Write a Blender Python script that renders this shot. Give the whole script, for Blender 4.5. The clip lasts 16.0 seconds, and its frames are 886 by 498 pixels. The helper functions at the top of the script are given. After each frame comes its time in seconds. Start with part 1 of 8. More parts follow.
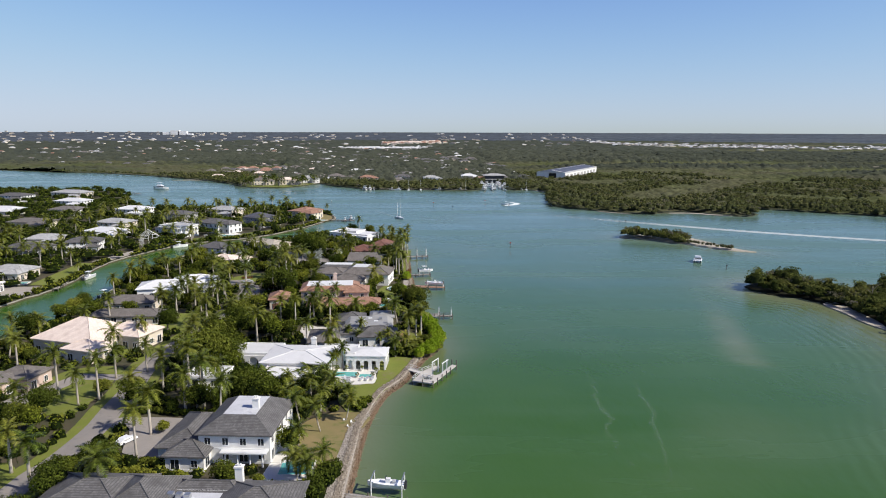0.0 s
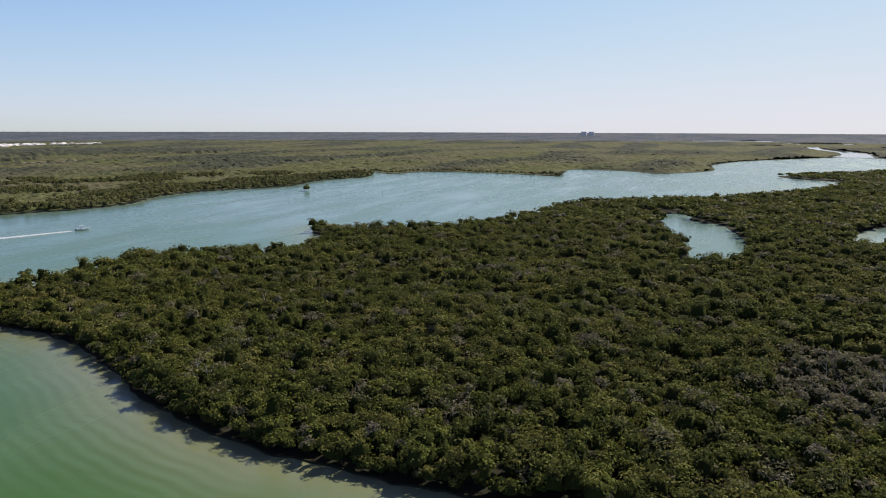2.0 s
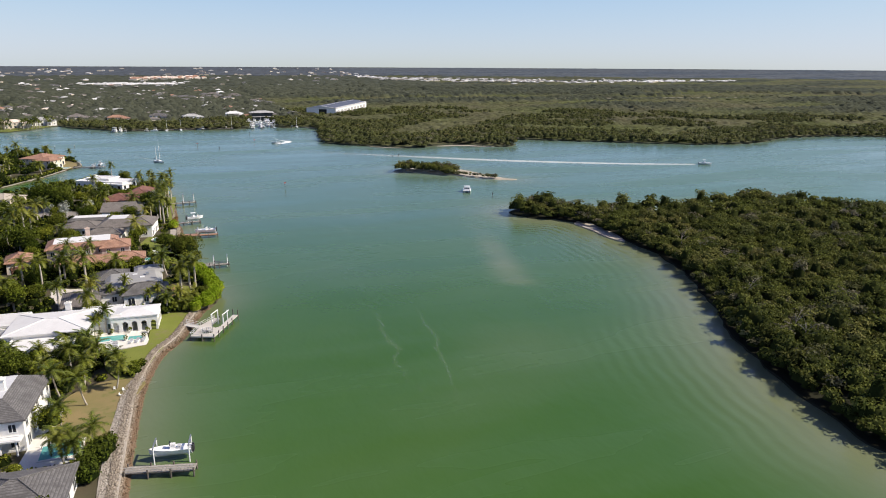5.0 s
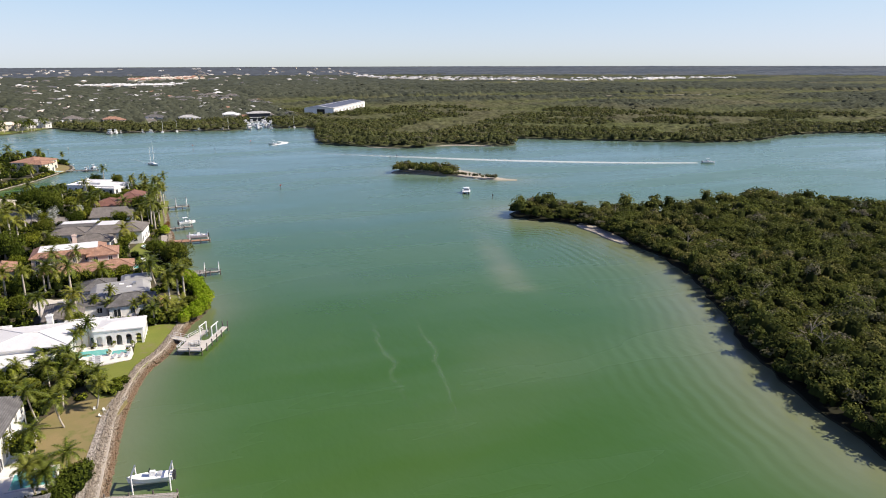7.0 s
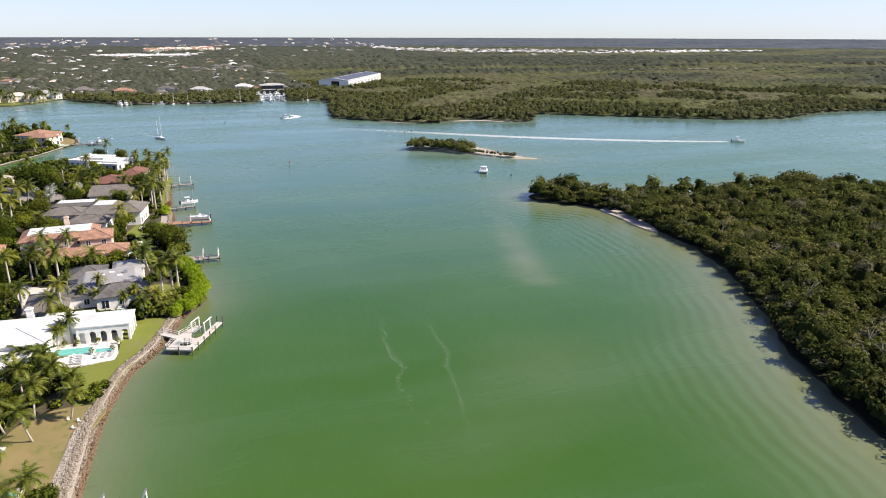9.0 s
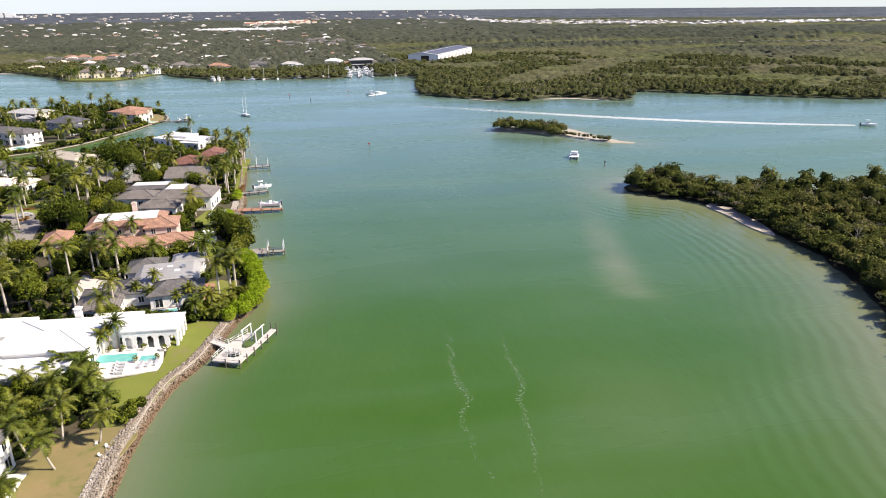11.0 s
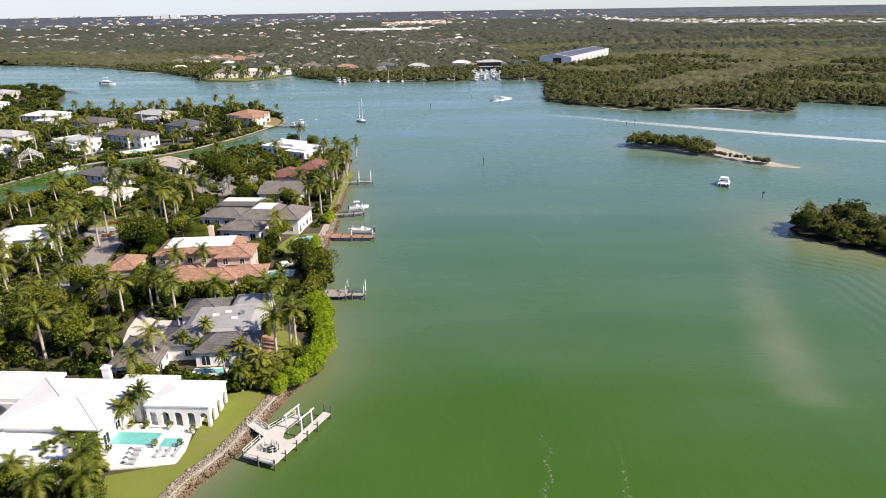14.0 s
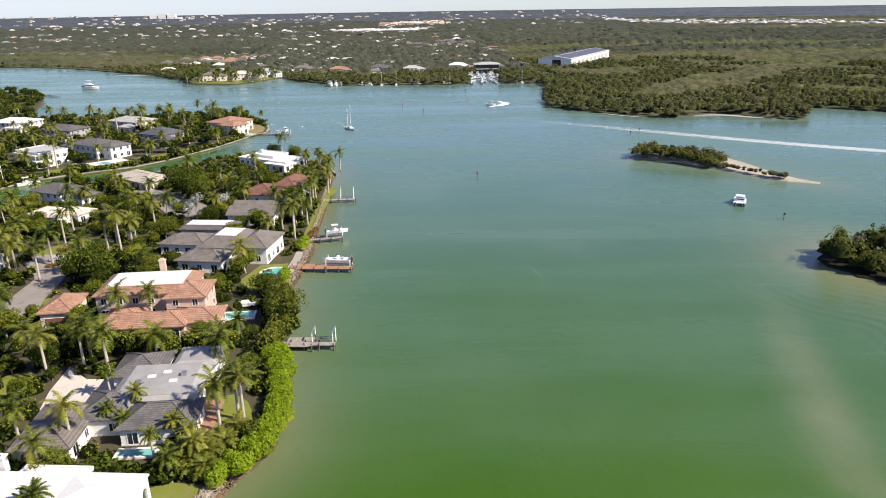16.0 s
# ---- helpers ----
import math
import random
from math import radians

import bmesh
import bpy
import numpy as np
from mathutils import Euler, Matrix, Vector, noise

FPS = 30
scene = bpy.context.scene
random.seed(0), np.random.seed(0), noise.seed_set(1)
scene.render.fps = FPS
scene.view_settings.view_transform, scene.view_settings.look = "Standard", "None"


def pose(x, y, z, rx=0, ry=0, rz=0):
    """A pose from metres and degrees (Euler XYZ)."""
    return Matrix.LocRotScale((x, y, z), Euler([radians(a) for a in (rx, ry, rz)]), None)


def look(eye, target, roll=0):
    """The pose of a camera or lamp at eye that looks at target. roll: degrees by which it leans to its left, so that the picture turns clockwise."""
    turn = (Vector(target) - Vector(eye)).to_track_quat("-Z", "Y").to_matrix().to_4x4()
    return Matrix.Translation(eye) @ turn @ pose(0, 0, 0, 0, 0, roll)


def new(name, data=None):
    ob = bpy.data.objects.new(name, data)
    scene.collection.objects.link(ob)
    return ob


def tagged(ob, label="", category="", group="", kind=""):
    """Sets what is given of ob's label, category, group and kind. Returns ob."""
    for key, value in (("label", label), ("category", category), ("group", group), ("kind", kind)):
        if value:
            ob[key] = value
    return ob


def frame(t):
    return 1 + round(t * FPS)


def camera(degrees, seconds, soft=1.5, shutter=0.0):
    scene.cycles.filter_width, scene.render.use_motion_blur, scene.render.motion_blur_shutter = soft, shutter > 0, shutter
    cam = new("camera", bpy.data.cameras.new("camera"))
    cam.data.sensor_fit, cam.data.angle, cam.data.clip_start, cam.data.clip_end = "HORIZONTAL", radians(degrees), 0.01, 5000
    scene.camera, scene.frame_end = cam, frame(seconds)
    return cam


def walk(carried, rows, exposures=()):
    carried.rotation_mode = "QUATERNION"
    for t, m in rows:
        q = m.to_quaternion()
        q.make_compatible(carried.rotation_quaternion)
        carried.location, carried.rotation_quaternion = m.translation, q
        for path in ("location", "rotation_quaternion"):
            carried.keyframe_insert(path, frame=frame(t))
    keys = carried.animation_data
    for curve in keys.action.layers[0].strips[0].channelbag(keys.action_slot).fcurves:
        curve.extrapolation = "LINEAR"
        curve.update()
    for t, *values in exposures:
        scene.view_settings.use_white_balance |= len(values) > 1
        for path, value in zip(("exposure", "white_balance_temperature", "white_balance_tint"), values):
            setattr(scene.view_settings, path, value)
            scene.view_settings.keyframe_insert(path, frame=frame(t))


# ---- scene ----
cam = camera(66.09, 16.0, soft=1.0)
PATH = [
    (0.0, (0.09, -0.04, 69.83), (2.76, 98.41, 52.49), 0.14),
    (0.5, (0.50, -0.02, 70.04), (30.18, 93.88, 52.64), -0.09),
    (1.0, (-0.21, -0.01, 70.05), (47.64, 86.00, 52.35), -0.29),
    (1.5, (0.13, -0.11, 70.05), (79.68, 57.99, 52.85), 0.38),
    (2.0, (0.22, 0.03, 70.25), (92.48, 34.46, 52.89), 0.17),
    (2.5, (-0.10, 0.09, 70.01), (89.47, 41.10, 52.84), -0.07),
    (3.0, (-0.50, 0.11, 70.06), (49.34, 85.06, 52.79), 0.12),
    (3.5, (-0.04, 0.02, 69.89), (34.19, 92.42, 52.86), 0.19),
    (4.0, (-0.07, -0.08, 69.76), (34.24, 92.26, 52.56), 0.10),
    (4.5, (0.24, 1.17, 69.67), (33.90, 91.62, 43.48), -0.10),
    (4.7, (-0.06, 1.85, 69.62), (33.84, 92.22, 43.45), 0.29),
    (6.8, (3.07, 8.92, 69.81), (36.87, 99.25, 43.37), -0.00),
    (7.0, (3.56, 10.24, 69.75), (37.37, 100.58, 43.38), -0.14),
    (7.5, (4.76, 13.55, 69.59), (38.58, 103.89, 43.22), -0.24),
    (8.0, (6.09, 17.21, 69.43), (40.03, 107.55, 43.20), -0.21),
    (8.2, (6.75, 18.89, 69.41), (40.65, 109.10, 42.73), -0.08),
    (10.3, (15.81, 39.34, 70.17), (42.17, 129.71, 36.41), -0.33),
    (10.5, (16.74, 41.43, 70.22), (43.08, 131.80, 36.48), -0.37),
    (11.0, (19.02, 46.88, 70.24), (37.57, 139.22, 36.63), -0.50),
    (11.5, (21.08, 52.48, 70.10), (28.86, 146.38, 36.59), -0.74),
    (12.0, (23.08, 58.40, 69.96), (23.35, 152.70, 36.68), -0.91),
    (12.5, (25.00, 64.74, 69.94), (25.39, 159.03, 36.63), -0.91),
    (13.0, (26.71, 71.35, 70.01), (27.19, 165.63, 36.66), -1.00),
    (13.5, (28.21, 78.06, 70.15), (28.70, 172.31, 36.73), -0.96),
    (14.0, (29.48, 84.78, 70.33), (30.04, 179.02, 36.87), -0.93),
    (14.5, (30.59, 91.43, 70.50), (31.25, 185.66, 37.02), -0.89),
    (15.0, (31.62, 97.92, 70.62), (32.29, 192.15, 37.14), -0.93),
    (15.5, (32.64, 104.36, 70.74), (33.33, 198.60, 37.28), -0.90),
    (16.0, (33.61, 110.77, 70.89), (34.29, 205.00, 37.43), -0.90),
]
EXPOSURES = ((0.0, 0.16, 6100, 11), (1.5, 0.36, 6600, 13), (2.5, 0.33, 6600, 14), (3.0, 0.18, 6250, 13), (3.5, 0.27, 6200, 13), (4.5, 0.32, 6500, 12), (7.0, 0.50, 6550, 13), (8.2, 0.57, 6550, 13),
             (10.3, 0.86, 6650, 14), (11.5, 0.76, 6650, 14), (12.5, 0.67, 6650, 14), (16.0, 0.64, 6600, 13))
walk(cam, [(t, look(eye, target, roll)) for t, eye, target, roll in PATH], EXPOSURES)

# ---- light ----
SUN_EL, SUN_AZ = radians(42), radians(-22)          # azimuth measured from +X towards +Y
sun_dir = Vector((math.cos(SUN_EL) * math.cos(SUN_AZ), math.cos(SUN_EL) * math.sin(SUN_AZ), math.sin(SUN_EL)))
world = bpy.data.worlds.new("sky")
scene.world = world
world.use_nodes = True
_n = world.node_tree.nodes
_sky = _n.new("ShaderNodeTexSky")
_sky.sky_type, _sky.sun_disc = "NISHITA", False
_sky.sun_elevation, _sky.sun_rotation = SUN_EL, math.pi / 2 - SUN_AZ
_sky.air_density, _sky.dust_density, _sky.ozone_density, _sky.altitude = 0.85, 0.3, 2.4, 100
_tint = _n.new("ShaderNodeMix")
_tint.data_type, _tint.blend_type = "RGBA", "MULTIPLY"
_tint.inputs[0].default_value, _tint.inputs[7].default_value = 1.0, (1.0, 0.985, 1.08, 1)
world.node_tree.links.new(_sky.outputs[0], _tint.inputs[6])
_sep, _com = _n.new("ShaderNodeSeparateColor"), _n.new("ShaderNodeCombineColor")
_lk = world.node_tree.links
_lk.new(_tint.outputs[2], _sep.inputs[0])


def _limit(src, kind, val):
    m = _n.new("ShaderNodeMath")
    m.operation = kind
    _lk.new(src, m.inputs[0])
    if hasattr(val, "links"):
        _lk.new(val, m.inputs[1])
    else:
        m.inputs[1].default_value = val
    return m.outputs[0]


# sky colour curve: each channel levels off smoothly towards the bright low sky
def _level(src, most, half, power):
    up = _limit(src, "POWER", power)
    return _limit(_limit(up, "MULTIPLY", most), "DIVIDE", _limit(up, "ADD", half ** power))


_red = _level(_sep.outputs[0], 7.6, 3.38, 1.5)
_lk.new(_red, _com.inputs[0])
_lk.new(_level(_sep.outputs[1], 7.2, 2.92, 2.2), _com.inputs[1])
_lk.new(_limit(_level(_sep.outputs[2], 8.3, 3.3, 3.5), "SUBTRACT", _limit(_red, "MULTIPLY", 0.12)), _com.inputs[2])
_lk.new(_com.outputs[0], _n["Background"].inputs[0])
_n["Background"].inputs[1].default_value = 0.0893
sun = new("sun", bpy.data.lights.new("sun", "SUN"))
sun.data.energy, sun.data.angle, sun.data.color = 5.0, radians(0.53), (1.0, 0.91, 0.77)
sun.matrix_world = look(sun_dir * 300, (0, 0, 0))

# ---- materials ----
def nodes_of(name):
    m = bpy.data.materials.new(name)
    m.use_nodes = True
    nt = m.node_tree
    b = nt.nodes["Principled BSDF"]
    def add(kind, **kw):
        n = nt.nodes.new(kind)
        for k, val in kw.items():
            n.inputs[k].default_value = val
        return n
    return m, nt, b, add


def mix_colour(nt, add, fac, a, b):
    """Mix of two colours or sockets."""
    n = add("ShaderNodeMix")
    n.data_type = "RGBA"
    for sock, val in ((n.inputs[0], fac), (n.inputs[6], a), (n.inputs[7], b)):
        if hasattr(val, "links"):
            nt.links.new(val, sock)
        elif isinstance(val, (int, float)):
            sock.default_value = val
        else:
            sock.default_value = (*val, 1) if len(val) == 3 else val
    return n.outputs[2]


def ramp(nt, add, src, lo, hi):
    n = add("ShaderNodeMapRange")
    n.inputs[1].default_value, n.inputs[2].default_value = lo, hi
    nt.links.new(src, n.inputs[0])
    return n.outputs[0]


def noise_tex(nt, add, scale, detail=3.0, vec=None, rough=0.55):
    n = add("ShaderNodeTexNoise", Scale=scale, Detail=detail, Roughness=rough)
    if vec is None:
        vec = add("ShaderNodeNewGeometry").outputs["Position"]
    nt.links.new(vec, n.inputs["Vector"])
    return n.outputs["Fac"]


def surface(name, c1, c2, scale=0.8, fine=8.0, rough=0.7, bump=0.1, metal=0.0, dirt=None, spec=0.5):
    """A plain surface with variation at two scales, fine relief and, if given, stains of a darker colour."""
    m, nt, b, add = nodes_of(name)
    big = ramp(nt, add, noise_tex(nt, add, scale), 0.35, 0.65)
    col = mix_colour(nt, add, big, c1, c2)
    small = noise_tex(nt, add, fine, 4.0)
    col = mix_colour(nt, add, ramp(nt, add, small, 0.3, 0.8), col, [x * 0.8 for x in c1])
    if dirt:
        col = mix_colour(nt, add, ramp(nt, add, noise_tex(nt, add, scale * 2.3, 5.0), 0.55, 0.72), col, dirt)
    rnd = add("ShaderNodeObjectInfo")
    hs = add("ShaderNodeHueSaturation")
    nt.links.new(ramp(nt, add, rnd.outputs["Random"], -3.0, 4.0), hs.inputs["Value"])
    hs.inputs["Value"].default_value = 1
    mr = add("ShaderNodeMapRange")
    mr.inputs[3].default_value, mr.inputs[4].default_value = 0.93, 1.07
    nt.links.new(rnd.outputs["Random"], mr.inputs[0])
    nt.links.new(mr.outputs[0], hs.inputs["Value"])
    nt.links.new(col, hs.inputs["Color"])
    nt.links.new(hs.outputs[0], b.inputs["Base Color"])
    b.inputs["Roughness"].default_value, b.inputs["Metallic"].default_value = rough, metal
    b.inputs["Specular IOR Level"].default_value = spec
    if bump:
        bp = add("ShaderNodeBump", Strength=bump, Distance=0.08)
        nt.links.new(small, bp.inputs["Height"])
        nt.links.new(bp.outputs[0], b.inputs["Normal"])
    return m


def tiled(name, c1, c2, gap, per_metre=3.0, rough=0.75, axis_z=True):
    """Roof covering: courses of tiles or shakes with colour varied piece by piece."""
    m, nt, b, add = nodes_of(name)
    pos = add("ShaderNodeTexCoord").outputs["Object"]
    vor = add("ShaderNodeTexVoronoi", Scale=per_metre)
    nt.links.new(pos, vor.inputs["Vector"])
    sep = add("ShaderNodeSeparateColor")
    nt.links.new(vor.outputs["Color"], sep.inputs[0])
    col = mix_colour(nt, add, sep.outputs[0], c1, c2)
    col = mix_colour(nt, add, ramp(nt, add, noise_tex(nt, add, 0.5, 5.0), 0.45, 0.75), col, gap)
    wave = add("ShaderNodeTexWave", Scale=per_metre * 0.55, Distortion=0.6)
    wave.bands_direction = "Z"
    nt.links.new(pos, wave.inputs["Vector"])
    col = mix_colour(nt, add, ramp(nt, add, wave.outputs["Fac"], 0.25, 0.02), col, gap)
    nt.links.new(col, b.inputs["Base Color"])
    b.inputs["Roughness"].default_value = rough
    bp = add("ShaderNodeBump", Strength=0.5, Distance=0.05)
    nt.links.new(wave.outputs["Fac"], bp.inputs["Height"])
    nt.links.new(bp.outputs[0], b.inputs["Normal"])
    return m


def foliage(name, dark, light, dry, patch=0.09, trans=0.15, patch2=0.012, vary=0.0, skew=1.0, gloss=0.02):
    """Leaves: colour varied leaf by leaf and in patches, some light passing through."""
    m, nt, b, add = nodes_of(name)
    geo = add("ShaderNodeNewGeometry")
    pw = add("ShaderNodeMath")
    pw.operation = "POWER"
    nt.links.new(geo.outputs["Random Per Island"], pw.inputs[0])
    pw.inputs[1].default_value = skew
    col = mix_colour(nt, add, pw.outputs[0], dark, light)
    big = ramp(nt, add, noise_tex(nt, add, patch, 2.0), 0.45, 0.7)
    wide = ramp(nt, add, noise_tex(nt, add, patch2, 3.0), 0.4, 0.65)
    mul = add("ShaderNodeMath")
    mul.operation = "MULTIPLY"
    nt.links.new(big, mul.inputs[0])
    mul.inputs[1].default_value = 0.7
    col = mix_colour(nt, add, mul.outputs[0], col, dry)
    mul2 = add("ShaderNodeMath")
    mul2.operation = "MULTIPLY"
    nt.links.new(wide, mul2.inputs[0])
    mul2.inputs[1].default_value = 0.45
    col = mix_colour(nt, add, mul2.outputs[0], col, [0.5 * (a + c) for a, c in zip(dark, dry)])
    if vary:
        hs = add("ShaderNodeHueSaturation")
        rnd = add("ShaderNodeObjectInfo").outputs["Random"]
        for sock, lo, hi in (("Value", 1 - vary, 1 + vary), ("Hue", 0.512, 0.478)):
            mr = add("ShaderNodeMapRange")
            mr.inputs[3].default_value, mr.inputs[4].default_value = lo, hi
            nt.links.new(rnd, mr.inputs[0])
            nt.links.new(mr.outputs[0], hs.inputs[sock])
        nt.links.new(col, hs.inputs["Color"])
        col = hs.outputs[0]
    nt.links.new(col, b.inputs["Base Color"])
    b.inputs["Roughness"].default_value = 0.65 if gloss < 0.1 else 0.42
    b.inputs["Specular IOR Level"].default_value = gloss
    tr = add("ShaderNodeBsdfTranslucent")
    nt.links.new(col, tr.inputs["Color"])
    mx = add("ShaderNodeMixShader")
    mx.inputs[0].default_value = trans
    nt.links.new(b.outputs[0], mx.inputs[1])
    nt.links.new(tr.outputs[0], mx.inputs[2])
    nt.links.new(mx.outputs[0], nt.nodes["Material Output"].inputs[0])
    return m


def canopy_leaf(name, dark, light, yellow, twig, patch=0.03, trans=0.2):
    """Wild canopy: shade varied leaf by leaf and tree by tree, some trees yellowing, some bare and grey."""
    m, nt, b, add = nodes_of(name)
    at = add("ShaderNodeAttribute")
    at.attribute_name = "tint"
    sep = add("ShaderNodeSeparateColor")
    nt.links.new(at.outputs["Color"], sep.inputs[0])
    leaf = add("ShaderNodeNewGeometry").outputs["Random Per Island"]
    av = add("ShaderNodeMix")
    av.inputs[0].default_value = 0.5
    nt.links.new(leaf, av.inputs[2])
    nt.links.new(sep.outputs[0], av.inputs[3])
    col = mix_colour(nt, add, ramp(nt, add, av.outputs[0], 0.1, 0.9), dark, light)
    big = ramp(nt, add, noise_tex(nt, add, patch, 3.0), 0.38, 0.68)
    ym = add("ShaderNodeMath")
    ym.operation = "MULTIPLY"
    nt.links.new(ramp(nt, add, sep.outputs[1], 0.35, 1.0), ym.inputs[0])
    nt.links.new(big, ym.inputs[1])
    col = mix_colour(nt, add, ym.outputs[0], col, yellow)
    col = mix_colour(nt, add, ramp(nt, add, sep.outputs[2], 0.86, 1.02), col, twig)
    nt.links.new(col, b.inputs["Base Color"])
    b.inputs["Roughness"].default_value = 0.6
    b.inputs["Specular IOR Level"].default_value = 0.03
    tr = add("ShaderNodeBsdfTranslucent")
    nt.links.new(col, tr.inputs["Color"])
    mx = add("ShaderNodeMixShader")
    mx.inputs[0].default_value = trans
    nt.links.new(b.outputs[0], mx.inputs[1])
    nt.links.new(tr.outputs[0], mx.inputs[2])
    nt.links.new(mx.outputs[0], nt.nodes["Material Output"].inputs[0])
    return m


def canopy_ground(name, scrub, scrub2, wood, garden, spec=0.05):
    """Far canopy seen flat on: olive scrub, dark woods and garden trees."""
    m, nt, b, add = nodes_of(name)
    at = add("ShaderNodeAttribute")
    at.attribute_name = "tint"
    sep = add("ShaderNodeSeparateColor")
    nt.links.new(at.outputs["Color"], sep.inputs[0])
    col = mix_colour(nt, add, ramp(nt, add, noise_tex(nt, add, 0.006, 4.0), 0.38, 0.62), scrub, scrub2)
    col = mix_colour(nt, add, sep.outputs[0], col, wood)
    col = mix_colour(nt, add, sep.outputs[1], col, garden)
    fine = add("ShaderNodeMix")
    fine.inputs[0].default_value = 0.55
    nt.links.new(ramp(nt, add, noise_tex(nt, add, 0.22, 4.0), 0.3, 0.7), fine.inputs[2])
    nt.links.new(sep.outputs[2], fine.inputs[3])
    fine = fine.outputs[0]
    hs = add("ShaderNodeHueSaturation")
    mr = add("ShaderNodeMapRange")
    mr.inputs[3].default_value, mr.inputs[4].default_value = 0.55, 1.45
    nt.links.new(fine, mr.inputs[0])
    nt.links.new(mr.outputs[0], hs.inputs["Value"])
    nt.links.new(col, hs.inputs["Color"])
    nt.links.new(hs.outputs[0], b.inputs["Base Color"])
    b.inputs["Roughness"].default_value = 0.95
    b.inputs["Specular IOR Level"].default_value = spec
    return m


def water_material():
    """Bay water: silty green by the shoals, teal farther out, ruffled by a light breeze."""
    m, nt, b, add = nodes_of("bay_water")
    at = add("ShaderNodeAttribute")
    at.attribute_name = "shoal"
    sep = add("ShaderNodeSeparateColor")
    nt.links.new(at.outputs["Color"], sep.inputs[0])
    shoal, channel, silt = sep.outputs[0], sep.outputs[1], sep.outputs[2]
    pos = add("ShaderNodeNewGeometry").outputs["Position"]
    n1 = noise_tex(nt, add, 0.016, 5.0, pos, 0.6)
    n2 = noise_tex(nt, add, 0.05, 4.0, pos)
    green = mix_colour(nt, add, ramp(nt, add, n1, 0.35, 0.65), WATER_GREEN, WATER_GREEN2)
    col = mix_colour(nt, add, channel, green, WATER_TEAL)
    col = mix_colour(nt, add, shoal, col, WATER_SHOAL)
    # breeze lanes of ruffled and slick water, their pale sheen painted into the colour
    lane = add("ShaderNodeMapping")
    lane.inputs["Scale"].default_value = (0.006, 0.028, 1.0)
    lane.inputs["Rotation"].default_value = (0, 0, 0.35)
    nt.links.new(pos, lane.inputs["Vector"])
    lanes = noise_tex(nt, add, 1.0, 4.0, lane.outputs[0], 0.6)
    wl = add("ShaderNodeMath")
    wl.operation = "MULTIPLY"
    nt.links.new(ramp(nt, add, lanes, 0.42, 0.7), wl.inputs[0])
    nt.links.new(ramp(nt, add, channel, -0.25, 1.6), wl.inputs[1])
    col = mix_colour(nt, add, wl.outputs[0], col, WATER_LANE_SHEEN)
    rr = add("ShaderNodeMapRange")
    rr.inputs[1].default_value, rr.inputs[2].default_value, rr.inputs[3].default_value, rr.inputs[4].default_value = 0.35, 0.65, 0.16, 0.34
    nt.links.new(lanes, rr.inputs[0])
    nt.links.new(rr.outputs[0], b.inputs["Roughness"])
    sm = add("ShaderNodeMath")
    sm.operation = "MULTIPLY"
    nt.links.new(silt, sm.inputs[0])
    nt.links.new(ramp(nt, add, n2, 0.0, 0.6), sm.inputs[1])
    col = mix_colour(nt, add, sm.outputs[0], col, WATER_SILT)
    nt.links.new(col, b.inputs["Base Color"])
    b.inputs["IOR"].default_value = 1.33
    # ripples, and longer swell lines
    stretch = add("ShaderNodeMapping")
    stretch.inputs["Scale"].default_value = (1.0, 0.45, 1.0)
    stretch.inputs["Rotation"].default_value = (0, 0, 0.5)
    nt.links.new(pos, stretch.inputs["Vector"])
    r1 = noise_tex(nt, add, 0.7, 2.0, stretch.outputs[0])
    r2 = noise_tex(nt, add, 0.12, 3.0, stretch.outputs[0])
    ad = add("ShaderNodeMath")
    ad.operation = "MULTIPLY_ADD"
    nt.links.new(r2, ad.inputs[0])
    ad.inputs[1].default_value = 2.0
    soft = add("ShaderNodeMath")
    soft.operation = "MULTIPLY"
    nt.links.new(r1, soft.inputs[0])
    soft.inputs[1].default_value = 0.5
    nt.links.new(soft.outputs[0], ad.inputs[2])
    # wake waves that run along the mangrove bank
    sw = add("ShaderNodeAttribute")
    sw.attribute_name = "swell"
    so = add("ShaderNodeSeparateColor")
    nt.links.new(sw.outputs["Color"], so.inputs[0])
    ph = add("ShaderNodeMath")
    ph.operation = "MULTIPLY_ADD"
    nt.links.new(so.outputs[0], ph.inputs[0])
    ph.inputs[1].default_value = 100.0
    nt.links.new(ramp(nt, add, r2, 0.0, 0.6), ph.inputs[2])
    sn = add("ShaderNodeMath")
    sn.operation = "SINE"
    nt.links.new(ph.outputs[0], sn.inputs[0])
    am = add("ShaderNodeMath")
    am.operation = "MULTIPLY"
    nt.links.new(sn.outputs[0], am.inputs[0])
    nt.links.new(so.outputs[1], am.inputs[1])
    ad2 = add("ShaderNodeMath")
    ad2.operation = "MULTIPLY_ADD"
    nt.links.new(am.outputs[0], ad2.inputs[0])
    ad2.inputs[1].default_value = 1.5
    nt.links.new(ad.outputs[0], ad2.inputs[2])
    bp = add("ShaderNodeBump", Strength=0.22, Distance=0.3)
    nt.links.new(ad2.outputs[0], bp.inputs["Height"])
    nt.links.new(bp.outputs[0], b.inputs["Normal"])
    return m


